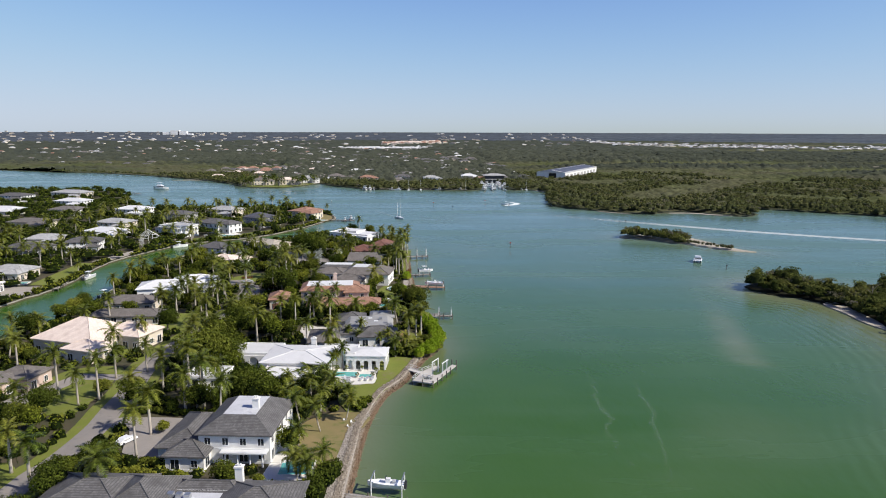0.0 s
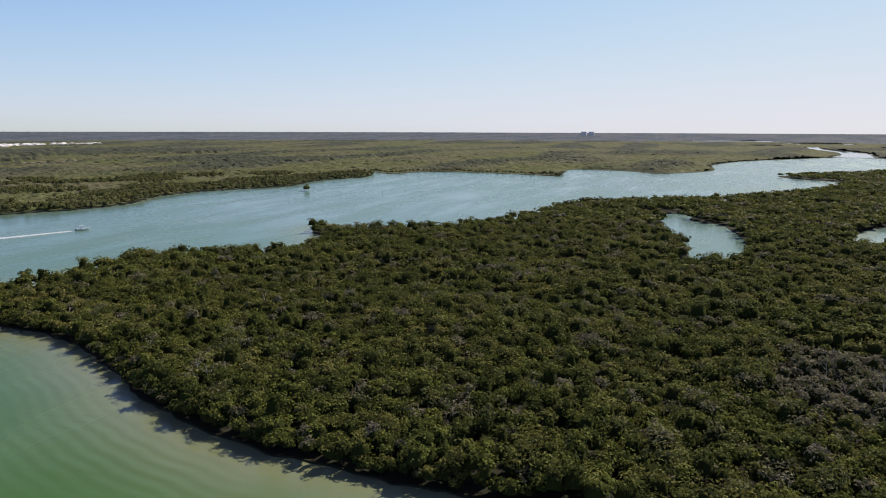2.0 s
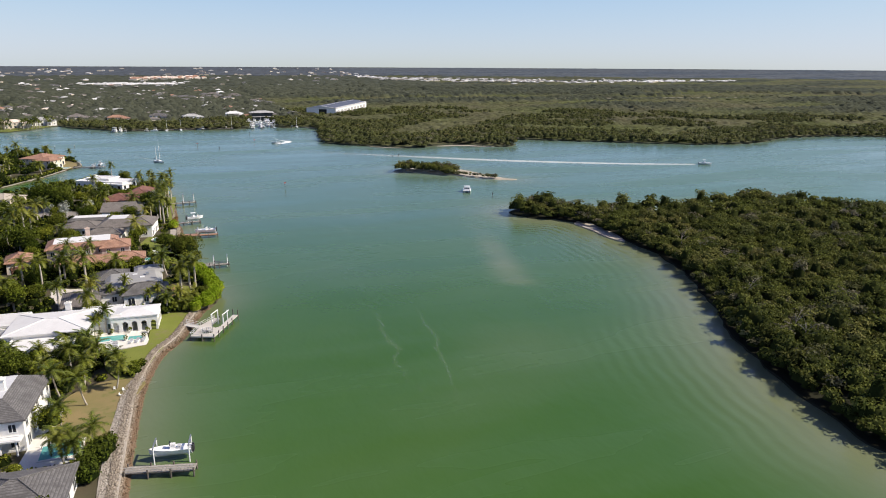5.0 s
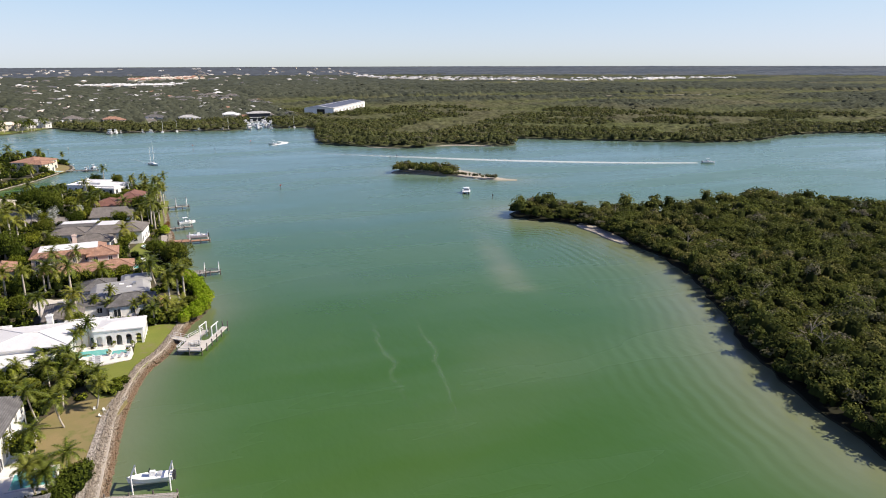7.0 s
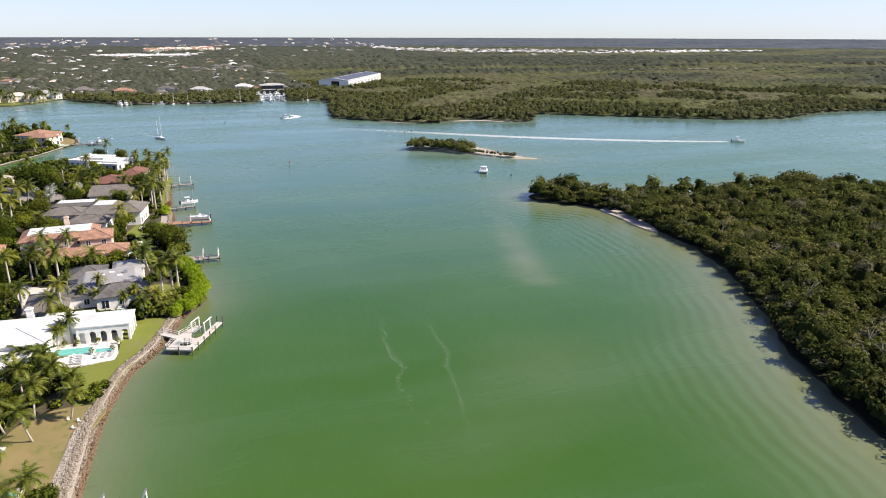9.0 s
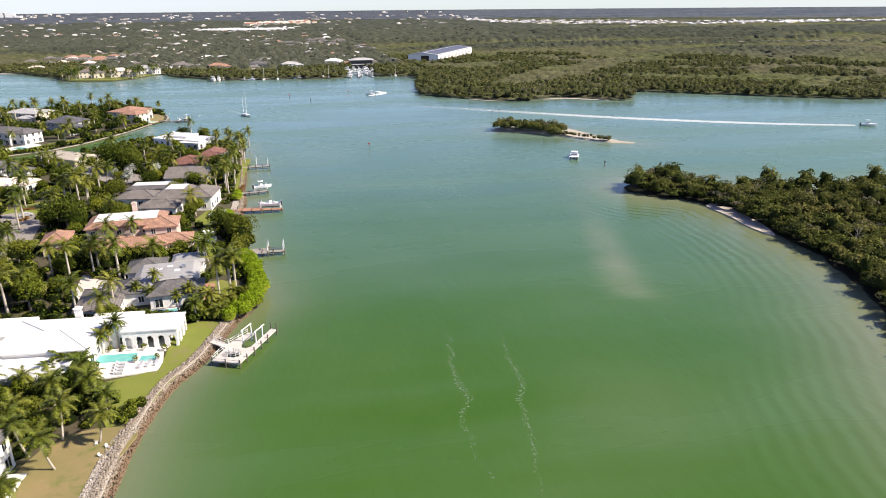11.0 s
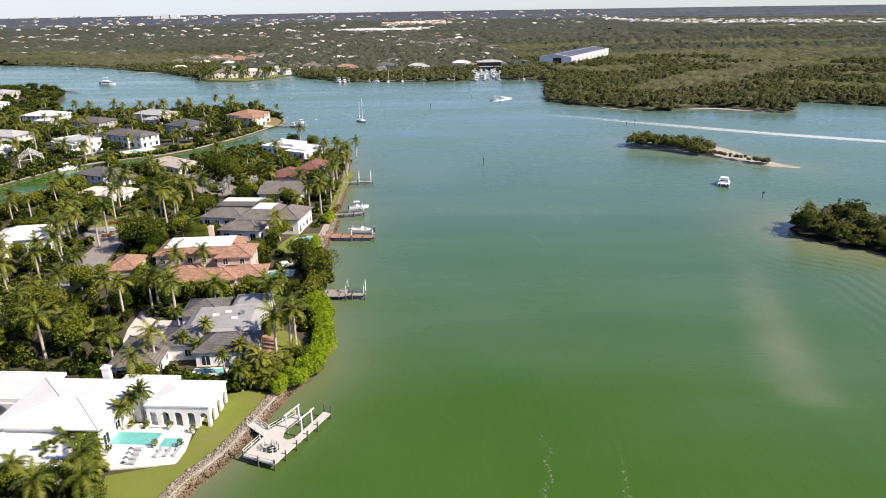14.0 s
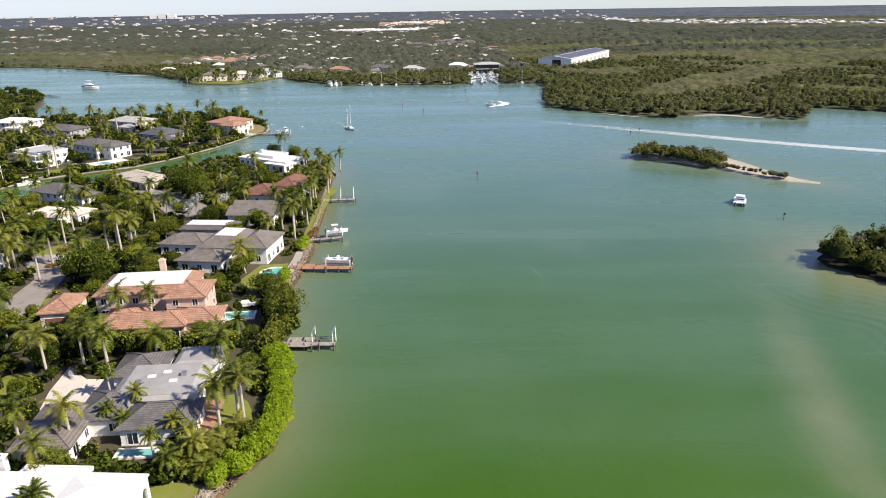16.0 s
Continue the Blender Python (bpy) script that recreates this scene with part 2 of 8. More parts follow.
WATER_GREEN, WATER_GREEN2 = (0.037, 0.096, 0.007), (0.047, 0.107, 0.014)
WATER_LANE_SHEEN = (0.12, 0.2, 0.16)
WATER_TEAL, WATER_SHOAL, WATER_SILT = (0.084, 0.15, 0.124), (0.165, 0.178, 0.098), (0.2, 0.21, 0.13)
M = dict(
    water=water_material(),
    soil=surface("garden_soil", (0.075, 0.06, 0.032), (0.05, 0.056, 0.02), 0.15, 2.0, 0.95, 0.3),
    mud=surface("mangrove_mud", (0.026, 0.025, 0.016), (0.02, 0.024, 0.012), 0.1, 1.5, 0.95, 0.3, spec=0.1),
    far=surface("wooded_land", (0.064, 0.073, 0.044), (0.082, 0.087, 0.055), 0.006, 0.045, 0.95, 0.0, dirt=(0.055, 0.066, 0.042), spec=0.1),
    lawn=surface("lawn_grass", (0.15, 0.18, 0.02), (0.19, 0.21, 0.03), 0.2, 5.0, 0.9, 0.3, dirt=(0.18, 0.16, 0.06)),
    dry_lawn=surface("dry_lawn", (0.25, 0.19, 0.08), (0.17, 0.16, 0.05), 0.15, 4.0, 0.9, 0.3, dirt=(0.12, 0.14, 0.03)),
    sand=surface("pale_sand", (0.44, 0.39, 0.31), (0.33, 0.3, 0.24), 0.3, 4.0, 0.95, 0.2),
    road=surface("paver_road", (0.3, 0.27, 0.24), (0.24, 0.22, 0.2), 0.2, 3.0, 0.9, 0.15, dirt=(0.18, 0.17, 0.155)),
    terrace=surface("pale_stone_paving", (0.78, 0.75, 0.68), (0.7, 0.67, 0.6), 0.4, 4.0, 0.7, 0.1),
    white=surface("white_stucco", (0.86, 0.85, 0.81), (0.8, 0.78, 0.74), 0.4, 6.0, 0.8, 0.15),
    cream=surface("cream_stucco", (0.72, 0.64, 0.52), (0.66, 0.58, 0.46), 0.4, 6.0, 0.8, 0.15),
    peach=surface("peach_stucco", (0.62, 0.48, 0.4), (0.56, 0.43, 0.36), 0.4, 6.0, 0.8, 0.15),
    grey_wall=surface("grey_stucco", (0.42, 0.41, 0.39), (0.36, 0.35, 0.34), 0.4, 6.0, 0.8, 0.15),
    roof_white=surface("white_roof_membrane", (0.74, 0.735, 0.72), (0.67, 0.665, 0.65), 0.3, 3.0, 0.6, 0.1, dirt=(0.6, 0.59, 0.57)),
    roof_pale=surface("pale_grey_roof_membrane", (0.62, 0.62, 0.63), (0.5, 0.5, 0.51), 0.3, 3.0, 0.6, 0.1, dirt=(0.42, 0.42, 0.43)),
    roof_grey=tiled("grey_shake_roof", (0.1, 0.095, 0.093), (0.165, 0.158, 0.152), (0.07, 0.066, 0.062)),
    roof_light=tiled("weathered_silver_roof", (0.38, 0.38, 0.37), (0.5, 0.49, 0.47), (0.26, 0.26, 0.26)),
    roof_silver=surface("silver_roof_membrane", (0.36, 0.355, 0.34), (0.25, 0.245, 0.235), 0.25, 3.0, 0.6, 0.1, dirt=(0.28, 0.28, 0.27)),
    roof_dark=tiled("dark_slate_roof", (0.075, 0.078, 0.095), (0.13, 0.13, 0.15), (0.05, 0.05, 0.06)),
    roof_brown=tiled("brown_shingle_roof", (0.15, 0.133, 0.116), (0.22, 0.196, 0.174), (0.1, 0.09, 0.08)),
    roof_red=tiled("terracotta_roof", (0.28, 0.145, 0.09), (0.44, 0.26, 0.175), (0.2, 0.115, 0.08), 2.6),
    roof_maroon=tiled("dark_clay_roof", (0.18, 0.08, 0.058), (0.25, 0.12, 0.09), (0.12, 0.055, 0.042), 2.6),
    roof_tan=tiled("tan_shingle_roof", (0.44, 0.39, 0.31), (0.52, 0.46, 0.38), (0.34, 0.3, 0.24)),
    roof_pink=tiled("pale_pink_tile_roof", (0.75, 0.62, 0.52), (0.82, 0.7, 0.6), (0.6, 0.48, 0.4), 2.6),
    glass=surface("dark_window_glass", (0.02, 0.025, 0.03), (0.03, 0.035, 0.04), 0.5, 2.0, 0.06, 0.0),
    trim=surface("white_trim", (0.82, 0.82, 0.8), (0.76, 0.76, 0.74), 0.8, 6.0, 0.5, 0.05),
    pool=surface("pool_water", (0.14, 0.46, 0.43), (0.2, 0.54, 0.5), 0.6, 3.0, 0.05, 0.05),
    dock=surface("weathered_dock_boards", (0.34, 0.31, 0.27), (0.25, 0.225, 0.195), 0.7, 6.0, 0.85, 0.3, dirt=(0.22, 0.2, 0.18)),
    dock_red=surface("red_cedar_dock_boards", (0.38, 0.2, 0.12), (0.3, 0.17, 0.11), 0.7, 6.0, 0.85, 0.3),
    dock_white=surface("pale_composite_decking", (0.6, 0.56, 0.5), (0.5, 0.465, 0.41), 0.5, 5.0, 0.8, 0.2),
    pile=surface("dark_timber_pile", (0.1, 0.085, 0.07), (0.16, 0.14, 0.12), 1.0, 8.0, 0.9, 0.3),
    metal=surface("galvanised_metal", (0.55, 0.56, 0.57), (0.45, 0.46, 0.47), 1.0, 8.0, 0.4, 0.05, 0.8),
    gel=surface("white_gelcoat", (0.85, 0.85, 0.84), (0.8, 0.8, 0.79), 0.6, 5.0, 0.25, 0.0),
    canvas=surface("grey_canvas", (0.45, 0.46, 0.48), (0.38, 0.39, 0.41), 0.6, 8.0, 0.85, 0.2),
    dark=surface("dark_fitting", (0.04, 0.04, 0.045), (0.06, 0.06, 0.065), 1.0, 8.0, 0.5, 0.05),
    gravel=surface("pale_gravel", (0.42, 0.375, 0.32), (0.32, 0.285, 0.24), 0.6, 7.0, 0.95, 0.5),
    bark=surface("grey_bark", (0.32, 0.28, 0.22), (0.24, 0.2, 0.16), 0.8, 8.0, 0.9, 0.4),
    palm_bark=surface("pale_palm_bark", (0.5, 0.45, 0.38), (0.38, 0.33, 0.27), 0.8, 8.0, 0.9, 0.3),
    solar=surface("blue_grey_roof_panels", (0.09, 0.105, 0.15), (0.13, 0.145, 0.19), 0.05, 1.0, 0.85, 0.0, spec=0.1),
    foam=surface("water_foam", (0.8, 0.83, 0.82), (0.65, 0.72, 0.7), 0.4, 3.0, 0.8, 0.3),
    red_mark=surface("red_marker_paint", (0.5, 0.05, 0.03), (0.45, 0.05, 0.03), 1.0, 5.0, 0.5, 0.0),
    mangrove=canopy_leaf("mangrove_leaves", (0.03, 0.041, 0.01), (0.156, 0.173, 0.037), (0.215, 0.193, 0.063), (0.18, 0.16, 0.12), 0.03, 0.28),
    leaf=foliage("garden_leaves", (0.018, 0.03, 0.004), (0.2, 0.25, 0.024), (0.19, 0.2, 0.03), 0.05, 0.12, 0.012, 0.35, 1.4),
    leaf_dark=foliage("dark_fig_leaves", (0.01, 0.018, 0.003), (0.12, 0.158, 0.02), (0.115, 0.135, 0.02), 0.05, 0.08, 0.012, 0.3, 1.4),
    leaf_bright=foliage("sea_hibiscus_leaves", (0.1, 0.165, 0.007), (0.25, 0.35, 0.018), (0.2, 0.27, 0.018), 0.25),
    leaf_silver=foliage("silver_leaves", (0.25, 0.27, 0.24), (0.5, 0.52, 0.48), (0.4, 0.42, 0.36), 0.2),
    leaf_red=foliage("ruddy_leaves", (0.14, 0.07, 0.03), (0.25, 0.13, 0.05), (0.2, 0.14, 0.05), 0.2),
    frond=foliage("palm_fronds", (0.014, 0.026, 0.003), (0.19, 0.235, 0.028), (0.2, 0.205, 0.035), 0.15, 0.12, 0.012, 0.25, 1.5, 0.12),
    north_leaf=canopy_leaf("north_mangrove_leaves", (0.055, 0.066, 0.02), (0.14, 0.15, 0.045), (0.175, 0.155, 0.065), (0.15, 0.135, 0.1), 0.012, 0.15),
    # next two: shade within mangrove crowns painted as dark dome colours
    mangrove_core=surface("shaded_mangrove_inside", (0.024, 0.031, 0.008), (0.034, 0.04, 0.012), 0.3, 2.0, 0.95, 0.3, spec=0.02),
    far_core=surface("shaded_far_crown_inside", (0.04, 0.046, 0.016), (0.055, 0.06, 0.022), 0.02, 0.4, 0.95, 0.3, spec=0.1),
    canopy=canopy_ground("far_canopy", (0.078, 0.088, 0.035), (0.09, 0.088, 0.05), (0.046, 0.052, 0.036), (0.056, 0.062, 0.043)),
    # farthest woods: blue-grey haze painted into the base colour
    horizon=canopy_ground("horizon_haze_woods", (0.075, 0.088, 0.1), (0.085, 0.095, 0.105), (0.062, 0.076, 0.092), (0.07, 0.08, 0.092)),
    lagoon=surface("pale_lagoon_water", (0.1, 0.12, 0.12), (0.12, 0.14, 0.14), 0.01, 0.3, 0.08, 0.05),
    # shade inside garden crowns and hedges, put into this near-black colour
    core=surface("shaded_inner_leaves", (0.008, 0.013, 0.003), (0.014, 0.02, 0.005), 0.3, 2.0, 0.95, 0.3, spec=0.02),
)

# ---- mesh tools ----
class Shape:
    """Collects faces for one mesh."""
    def __init__(self):
        self.v, self.f = [], []

    def add(self, verts, faces, m=None):
        k = len(self.v)
        self.v += [tuple(m @ Vector(p)) if m else tuple(p) for p in verts]
        self.f += [tuple(k + i for i in f) for f in faces]
        return self

    def box(self, x0, y0, z0, x1, y1, z1, m=None, taper=0.0):
        t = taper
        return self.add([(x0, y0, z0), (x1, y0, z0), (x1, y1, z0), (x0, y1, z0),
                         (x0 + t, y0 + t, z1), (x1 - t, y0 + t, z1), (x1 - t, y1 - t, z1), (x0 + t, y1 - t, z1)],
                        [(3, 2, 1, 0), (4, 5, 6, 7), (0, 1, 5, 4), (1, 2, 6, 5), (2, 3, 7, 6), (3, 0, 4, 7)], m)

    def prism(self, pts, z0, z1, m=None):
        n = len(pts)
        return self.add([(x, y, z0) for x, y in pts] + [(x, y, z1) for x, y in pts],
                        [tuple(range(n - 1, -1, -1)), tuple(range(n, 2 * n))] + [(i, (i + 1) % n, n + (i + 1) % n, n + i) for i in range(n)], m)

    def tube(self, pts, radii, n=6):
        """A tapered tube along points."""
        k = len(self.v)
        for i, p in enumerate(pts):
            a, b = Vector(pts[max(i - 1, 0)]), Vector(pts[min(i + 1, len(pts) - 1)])
            q = (b - a).to_track_quat("Z", "Y")
            for j in range(n):
                w = 2 * math.pi * j / n
                self.v.append(tuple(Vector(p) + q @ Vector((radii[i] * math.cos(w), radii[i] * math.sin(w), 0))))
        for i in range(len(pts) - 1):
            for j in range(n):
                self.f.append((k + i * n + j, k + i * n + (j + 1) % n, k + (i + 1) * n + (j + 1) % n, k + (i + 1) * n + j))
        self.f.append(tuple(k + j for j in range(n - 1, -1, -1)))
        self.f.append(tuple(k + (len(pts) - 1) * n + j for j in range(n)))
        return self

    def mesh(self, name, mat, smooth=False):
        me = bpy.data.meshes.new(name)
        me.from_pydata(self.v, [], self.f)
        me.materials.append(mat)
        if smooth:
            me.polygons.foreach_set("use_smooth", [True] * len(me.polygons))
        me.update()
        return me


def array_mesh(name, verts, faces, mat):
    """A mesh from numpy arrays; all faces have the same number of corners."""
    me = bpy.data.meshes.new(name)
    n, k = faces.shape
    me.vertices.add(len(verts))
    me.vertices.foreach_set("co", np.ascontiguousarray(verts, dtype=np.float32).ravel())
    me.loops.add(n * k)
    me.loops.foreach_set("vertex_index", np.ascontiguousarray(faces, dtype=np.int32).ravel())
    me.polygons.add(n)
    me.polygons.foreach_set("loop_start", np.arange(0, n * k, k, dtype=np.int32))
    me.materials.append(mat)
    me.update(calc_edges=True)
    return me


def part(name, shape, mat, parent, label="", m=None):
    me = shape if isinstance(shape, bpy.types.Mesh) else shape.mesh(name, mat)
    ob = new(name, me)
    ob.parent = parent
    if m is not None:
        ob.matrix_basis = m
    return tagged(ob, label)


def thing(name, x, y, z, rot=0.0, label="", category="", group="", kind=""):
    ob = new(name)
    ob.empty_display_size = 0.2
    ob.matrix_basis = pose(x, y, z, 0, 0, rot)
    return tagged(ob, label, category, group, kind)


def smooth_line(pts, step, closed=False, wobble=0.0, seed=0):
    """A Catmull-Rom line through the points, cut at about the step, with a natural wobble."""
    rng = np.random.default_rng(seed)
    p = [np.array(q, float) for q in pts]
    n = len(p)
    out = []
    for i in range(n if closed else n - 1):
        a, b, c, d = [p[j % n] if closed else p[min(max(j, 0), n - 1)] for j in (i - 1, i, i + 1, i + 2)]
        k = max(1, int(np.linalg.norm(c - b) / step))
        for t in np.arange(k) / k:
            out.append(0.5 * (2 * b + (c - a) * t + (2 * a - 5 * b + 4 * c - d) * t * t + (3 * b - a - 3 * c + d) * t ** 3))
    if not closed:
        out.append(p[-1])
    out = np.array(out)
    if wobble:
        out = out + rng.normal(0, wobble, out.shape)
    return out


def inside(pts, poly):
    """Which of the points lie in the polygon."""
    x, y = pts[:, 0], pts[:, 1]
    hit = np.zeros(len(pts), bool)
    for (ax, ay), (bx, by) in zip(poly, np.roll(poly, -1, axis=0)):
        if ay != by:
            hit ^= ((ay > y) != (by > y)) & (x < (bx - ax) * (y - ay) / (by - ay) + ax)
    return hit


def near_line(pts, line):
    """Distance of each point from the nearest point of a line cut fine."""
    best = np.full(len(pts), 1e9)
    for i in range(0, len(line), 64):
        seg = line[i:i + 64]
        d = np.hypot(pts[:, None, 0] - seg[None, :, 0], pts[:, None, 1] - seg[None, :, 1])
        best = np.minimum(best, d.min(axis=1))
    return best


def scatter(x0, y0, x1, y1, gap, seed):
    """Points on a jittered grid."""
    rng = np.random.default_rng(seed)
    gx, gy = np.meshgrid(np.arange(x0, x1, gap), np.arange(y0, y1, gap))
    p = np.stack([gx.ravel(), gy.ravel()], 1)
    return p + rng.uniform(-0.48 * gap, 0.48 * gap, p.shape)


def leaf_cards(centres, radii, count, size, seed, low=-0.15, up=0.0, lean=None):
    """Clumps of leaves over the tops of crowns: folded diamonds, each with its own lean."""
    rng = np.random.default_rng(seed)
    n = len(centres)
    d = rng.normal(size=(n, count, 3))
    d /= np.linalg.norm(d, axis=2, keepdims=True)
    d[..., 2] = np.where(d[..., 2] < low, -d[..., 2], d[..., 2])
    r = rng.uniform(0.72, 1.06, (n, count, 1))
    p = (centres[:, None, :] + d * r * radii[:, None, :]).reshape(-1, 3)
    nrm = (d * (1 - 0.45 * up) + np.array([0, 0, 0.9 * up]) + rng.normal(0, 0.55 - 0.2 * up if lean is None else lean, d.shape)).reshape(-1, 3)
    nrm /= np.linalg.norm(nrm, axis=1, keepdims=True)
    t = np.cross(nrm, rng.normal(size=nrm.shape))
    t /= np.linalg.norm(t, axis=1, keepdims=True)
    b = np.cross(nrm, t)
    s = size * rng.uniform(0.6, 1.35, (len(p), 1))
    w = rng.uniform(0.32, 0.55, (len(p), 1))
    v = np.stack([p - t * s * 0.62, p + t * s * 0.35 + b * s * w - nrm * s * 0.1, p + t * s * 0.3 - b * s * w + nrm * s * 0.06], 1).reshape(-1, 3)
    return v, np.arange(len(v)).reshape(-1, 3)


def domes(centres, radii, seed, sides=6):
    """Low rounded crowns, closed on top."""
    rng = np.random.default_rng(seed)
    n = len(centres)
    w = np.arange(sides) * 2 * np.pi / sides
    ring = []
    for rr, zz in ((1.0, -0.55), (0.72, 0.55)):
        ring.append(np.stack([np.cos(w) * rr, np.sin(w) * rr, np.full(sides, zz)], 1))
    unit = np.concatenate(ring + [np.array([[0, 0, 0.95]])])
    v = centres[:, None, :] + unit[None] * radii[:, None, :] * rng.uniform(0.8, 1.2, (n, len(unit), 1))
    f = []
    for k in (0,):
        for i in range(sides):
            j = (i + 1) % sides
            f += [(k + i, k + j, k + sides + j), (k + i, k + sides + j, k + sides + i)]
    for i in range(sides):
        f.append((sides + i, sides + (i + 1) % sides, 2 * sides))
    f = np.array(f)
    faces = (f[None] + (np.arange(n) * len(unit))[:, None, None]).reshape(-1, 3)
    return v.reshape(-1, 3), faces


def stuff(name, mesh, label, category, kind="stuff"):
    return tagged(new(name, mesh), label, category, "", kind)

# ---- ground and water ----
R0 = 2050.0
EAST_SHORE = [(-14.5, -160), (-14.5, 60), (-14.2, 128), (-13.4, 150), (-11.9, 162), (-9.6, 172), (-5.2, 181), (0, 199), (3, 205), (4.5, 215), (1.8, 231),
              (-1, 246), (-3, 262), (-5.5, 278), (-5, 290), (-4.8, 308), (-6.5, 325), (-7.6, 351), (-10, 379), (-13, 414), (-20, 428), (-40, 452), (-66, 462)]
CANAL_EAST = [(-66, 462), (-82, 440), (-97, 420), (-112, 406), (-128, 396), (-131, 373), (-138, 342), (-137, 304), (-132, 269), (-134.5, 245), (-139, 224),
              (-146, 180), (-152, 60), (-155, -160)]
FINGER = [(-171, -300), (-170, 200), (-167, 265), (-161, 299), (-165, 353), (-157, 384), (-146, 410), (-128, 424), (-113, 434), (-100, 452), (-84, 488), (-77, 512),
          (-70, 528), (-73, 545), (-88, 575), (-108, 600), (-170, 596), (-238, 590), (-262, 616), (-281, 660), (-302, 705), (-322, 739), (-362, 775), (-520, 800), (-900, 720), (-1600, 500)]
NORTH_SHORE = [(-1775, 1025), (-900, 1180), (-563, 1102), (-448, 1053), (-302, 940), (-244, 872), (-217, 828), (-169, 815), (-142, 862), (-130, 878), (-116, 852), (-60, 798), (0, 790), (50, 782),
               (66, 800), (72, 880), (100, 890), (98, 790), (121, 789), (137, 765), (128, 700), (120, 626), (147, 588), (184, 561), (222, 574), (255, 546),
               (276, 556), (295, 597), (362, 553), (441, 506), (498, 500), (560, 524), (634, 520), (721, 474), (815, 488), (912, 461), (1016, 502), (990, 458),
               (1070, 400), (1045, 226), (1040, 200), (1215, 208), (1205, 116), (1160, 60), (1272, -20), (1500, -30), (1736, -123), (R0 * math.cos(radians(-9.3)), R0 * math.sin(radians(-9.3)))]
MANGROVE_SHORE = [(R0 * math.cos(radians(-15)), R0 * math.sin(radians(-15))), (1500, -400), (1240, -200), (1170, -118), (1110, -138), (1046, -187), (941, -158), (845, -108), (741, -30), (681, 43),
                  (626, 108), (547, 118), (480, 141), (434, 176), (405, 226), (424, 254), (404, 246), (380, 222), (330, 212), (306, 236), (291, 262), (272, 276), (245, 271), (217, 275),
                  (197, 284), (188, 283), (180.5, 275), (175.5, 277), (173.5, 288), (167, 301), (151, 302), (144, 295), (147, 285), (160, 271), (165, 258), (165.6, 234), (164, 212), (160.5, 191), (150, 168), (140, 148), (131, 132), (122.5, 108), (118, 86),
                  (115.6, 54), (116, 30), (110, -60), (90, -200), (60, -500)]
POND = [(595, 52), (608, 24), (608, 0), (568, 4), (549, -16), (509, -26), (453, -30), (393, -24), (372, -12), (362, 4), (400, 2), (417, 9), (440, 5), (481, 25), (497, 34), (543, 22)]
POND_EAST = [(470, -92), (492, -88), (520, -96), (560, -118), (590, -150), (560, -158), (520, -140), (486, -118), (470, -104)]
POND_THIN = [(690, -96), (722, -98), (742, -118), (738, -134), (722, -126), (702, -110)]
ISLE = [(128.5, 437.5), (141, 432), (159, 415), (176, 392.5), (185, 386), (192, 383), (187, 388.4), (181, 402), (176, 425), (166, 442), (150, 449), (135, 446)]


def arc(a0, a1, n, r=R0):
    return [(r * math.cos(radians(a)), r * math.sin(radians(a))) for a in np.linspace(a0, a1, n)]


def land(name, outline, z, mat, label, holes=(), slope=1.2, category="ground", stony=False):
    """A sheet of land with banks that run down under the water."""
    loops = [np.asarray(outline)] + [np.asarray(h) for h in holes]
    tris = tessellate([[Vector((x, y, 0)) for x, y in lp] for lp in loops])
    flat = np.concatenate(loops)
    zz = z + 0.12 * np.sin(flat[:, 0] * 0.7) * np.cos(flat[:, 1] * 0.6)
    s = Shape()
    s.v = [(x, y, h) for (x, y), h in zip(flat.tolist(), zz.tolist())]
    s.f = []
    for a, b, c in tris:
        pa, pb, pc = flat[a], flat[b], flat[c]
        up = (pb[0] - pa[0]) * (pc[1] - pa[1]) - (pb[1] - pa[1]) * (pc[0] - pa[0]) > 0
        s.f.append((a, b, c) if up else (a, c, b))
    base = 0
    for lp in loops:
        n = len(lp)
        k = len(s.v)
        nxt, prv = np.roll(lp, -1, 0), np.roll(lp, 1, 0)
        t = nxt - prv
        nr = np.stack([t[:, 1], -t[:, 0]], 1) / np.maximum(np.linalg.norm(t, axis=1, keepdims=True), 1e-6)
        area = 0.5 * np.sum(lp[:, 0] * nxt[:, 1] - nxt[:, 0] * lp[:, 1])
        if (area < 0) == (base == 0):
            nr = -nr
        wide = np.where(((lp[:, 1] < 206) | (lp[:, 1] > 260) & (lp[:, 1] < 416)) & (lp[:, 0] > -30), 2.3, slope) if stony else np.full(n, slope)
        s.v += [(x, y, -1.0) for x, y in (lp + nr * wide[:, None]).tolist()]
        s.f += [(base + i, k + i, k + (i + 1) % n, base + (i + 1) % n) for i in range(n)]
        base += n
    ob = new(name, s.mesh(name, mat))
    return tagged(ob, label, category, "", "structure")


from mathutils.geometry import tessellate_polygon as tessellate

east_line = smooth_line(EAST_SHORE, 3, wobble=0.15, seed=1)
canal_line = smooth_line(CANAL_EAST, 4)
finger_line = smooth_line(FINGER, 5, wobble=0.2, seed=2)
north_line = smooth_line(NORTH_SHORE, 6, wobble=1.0, seed=3)
mangrove_line = smooth_line(MANGROVE_SHORE, 4, wobble=0.6, seed=4)
pond_line = smooth_line(POND, 5, closed=True, wobble=0.7, seed=5)
pond_east = smooth_line(POND_EAST, 5, closed=True, wobble=0.7, seed=7)
pond_thin = smooth_line(POND_THIN, 5, closed=True, wobble=0.7, seed=8)
isle_line = smooth_line(ISLE, 2.5, closed=True, wobble=0.2, seed=6)
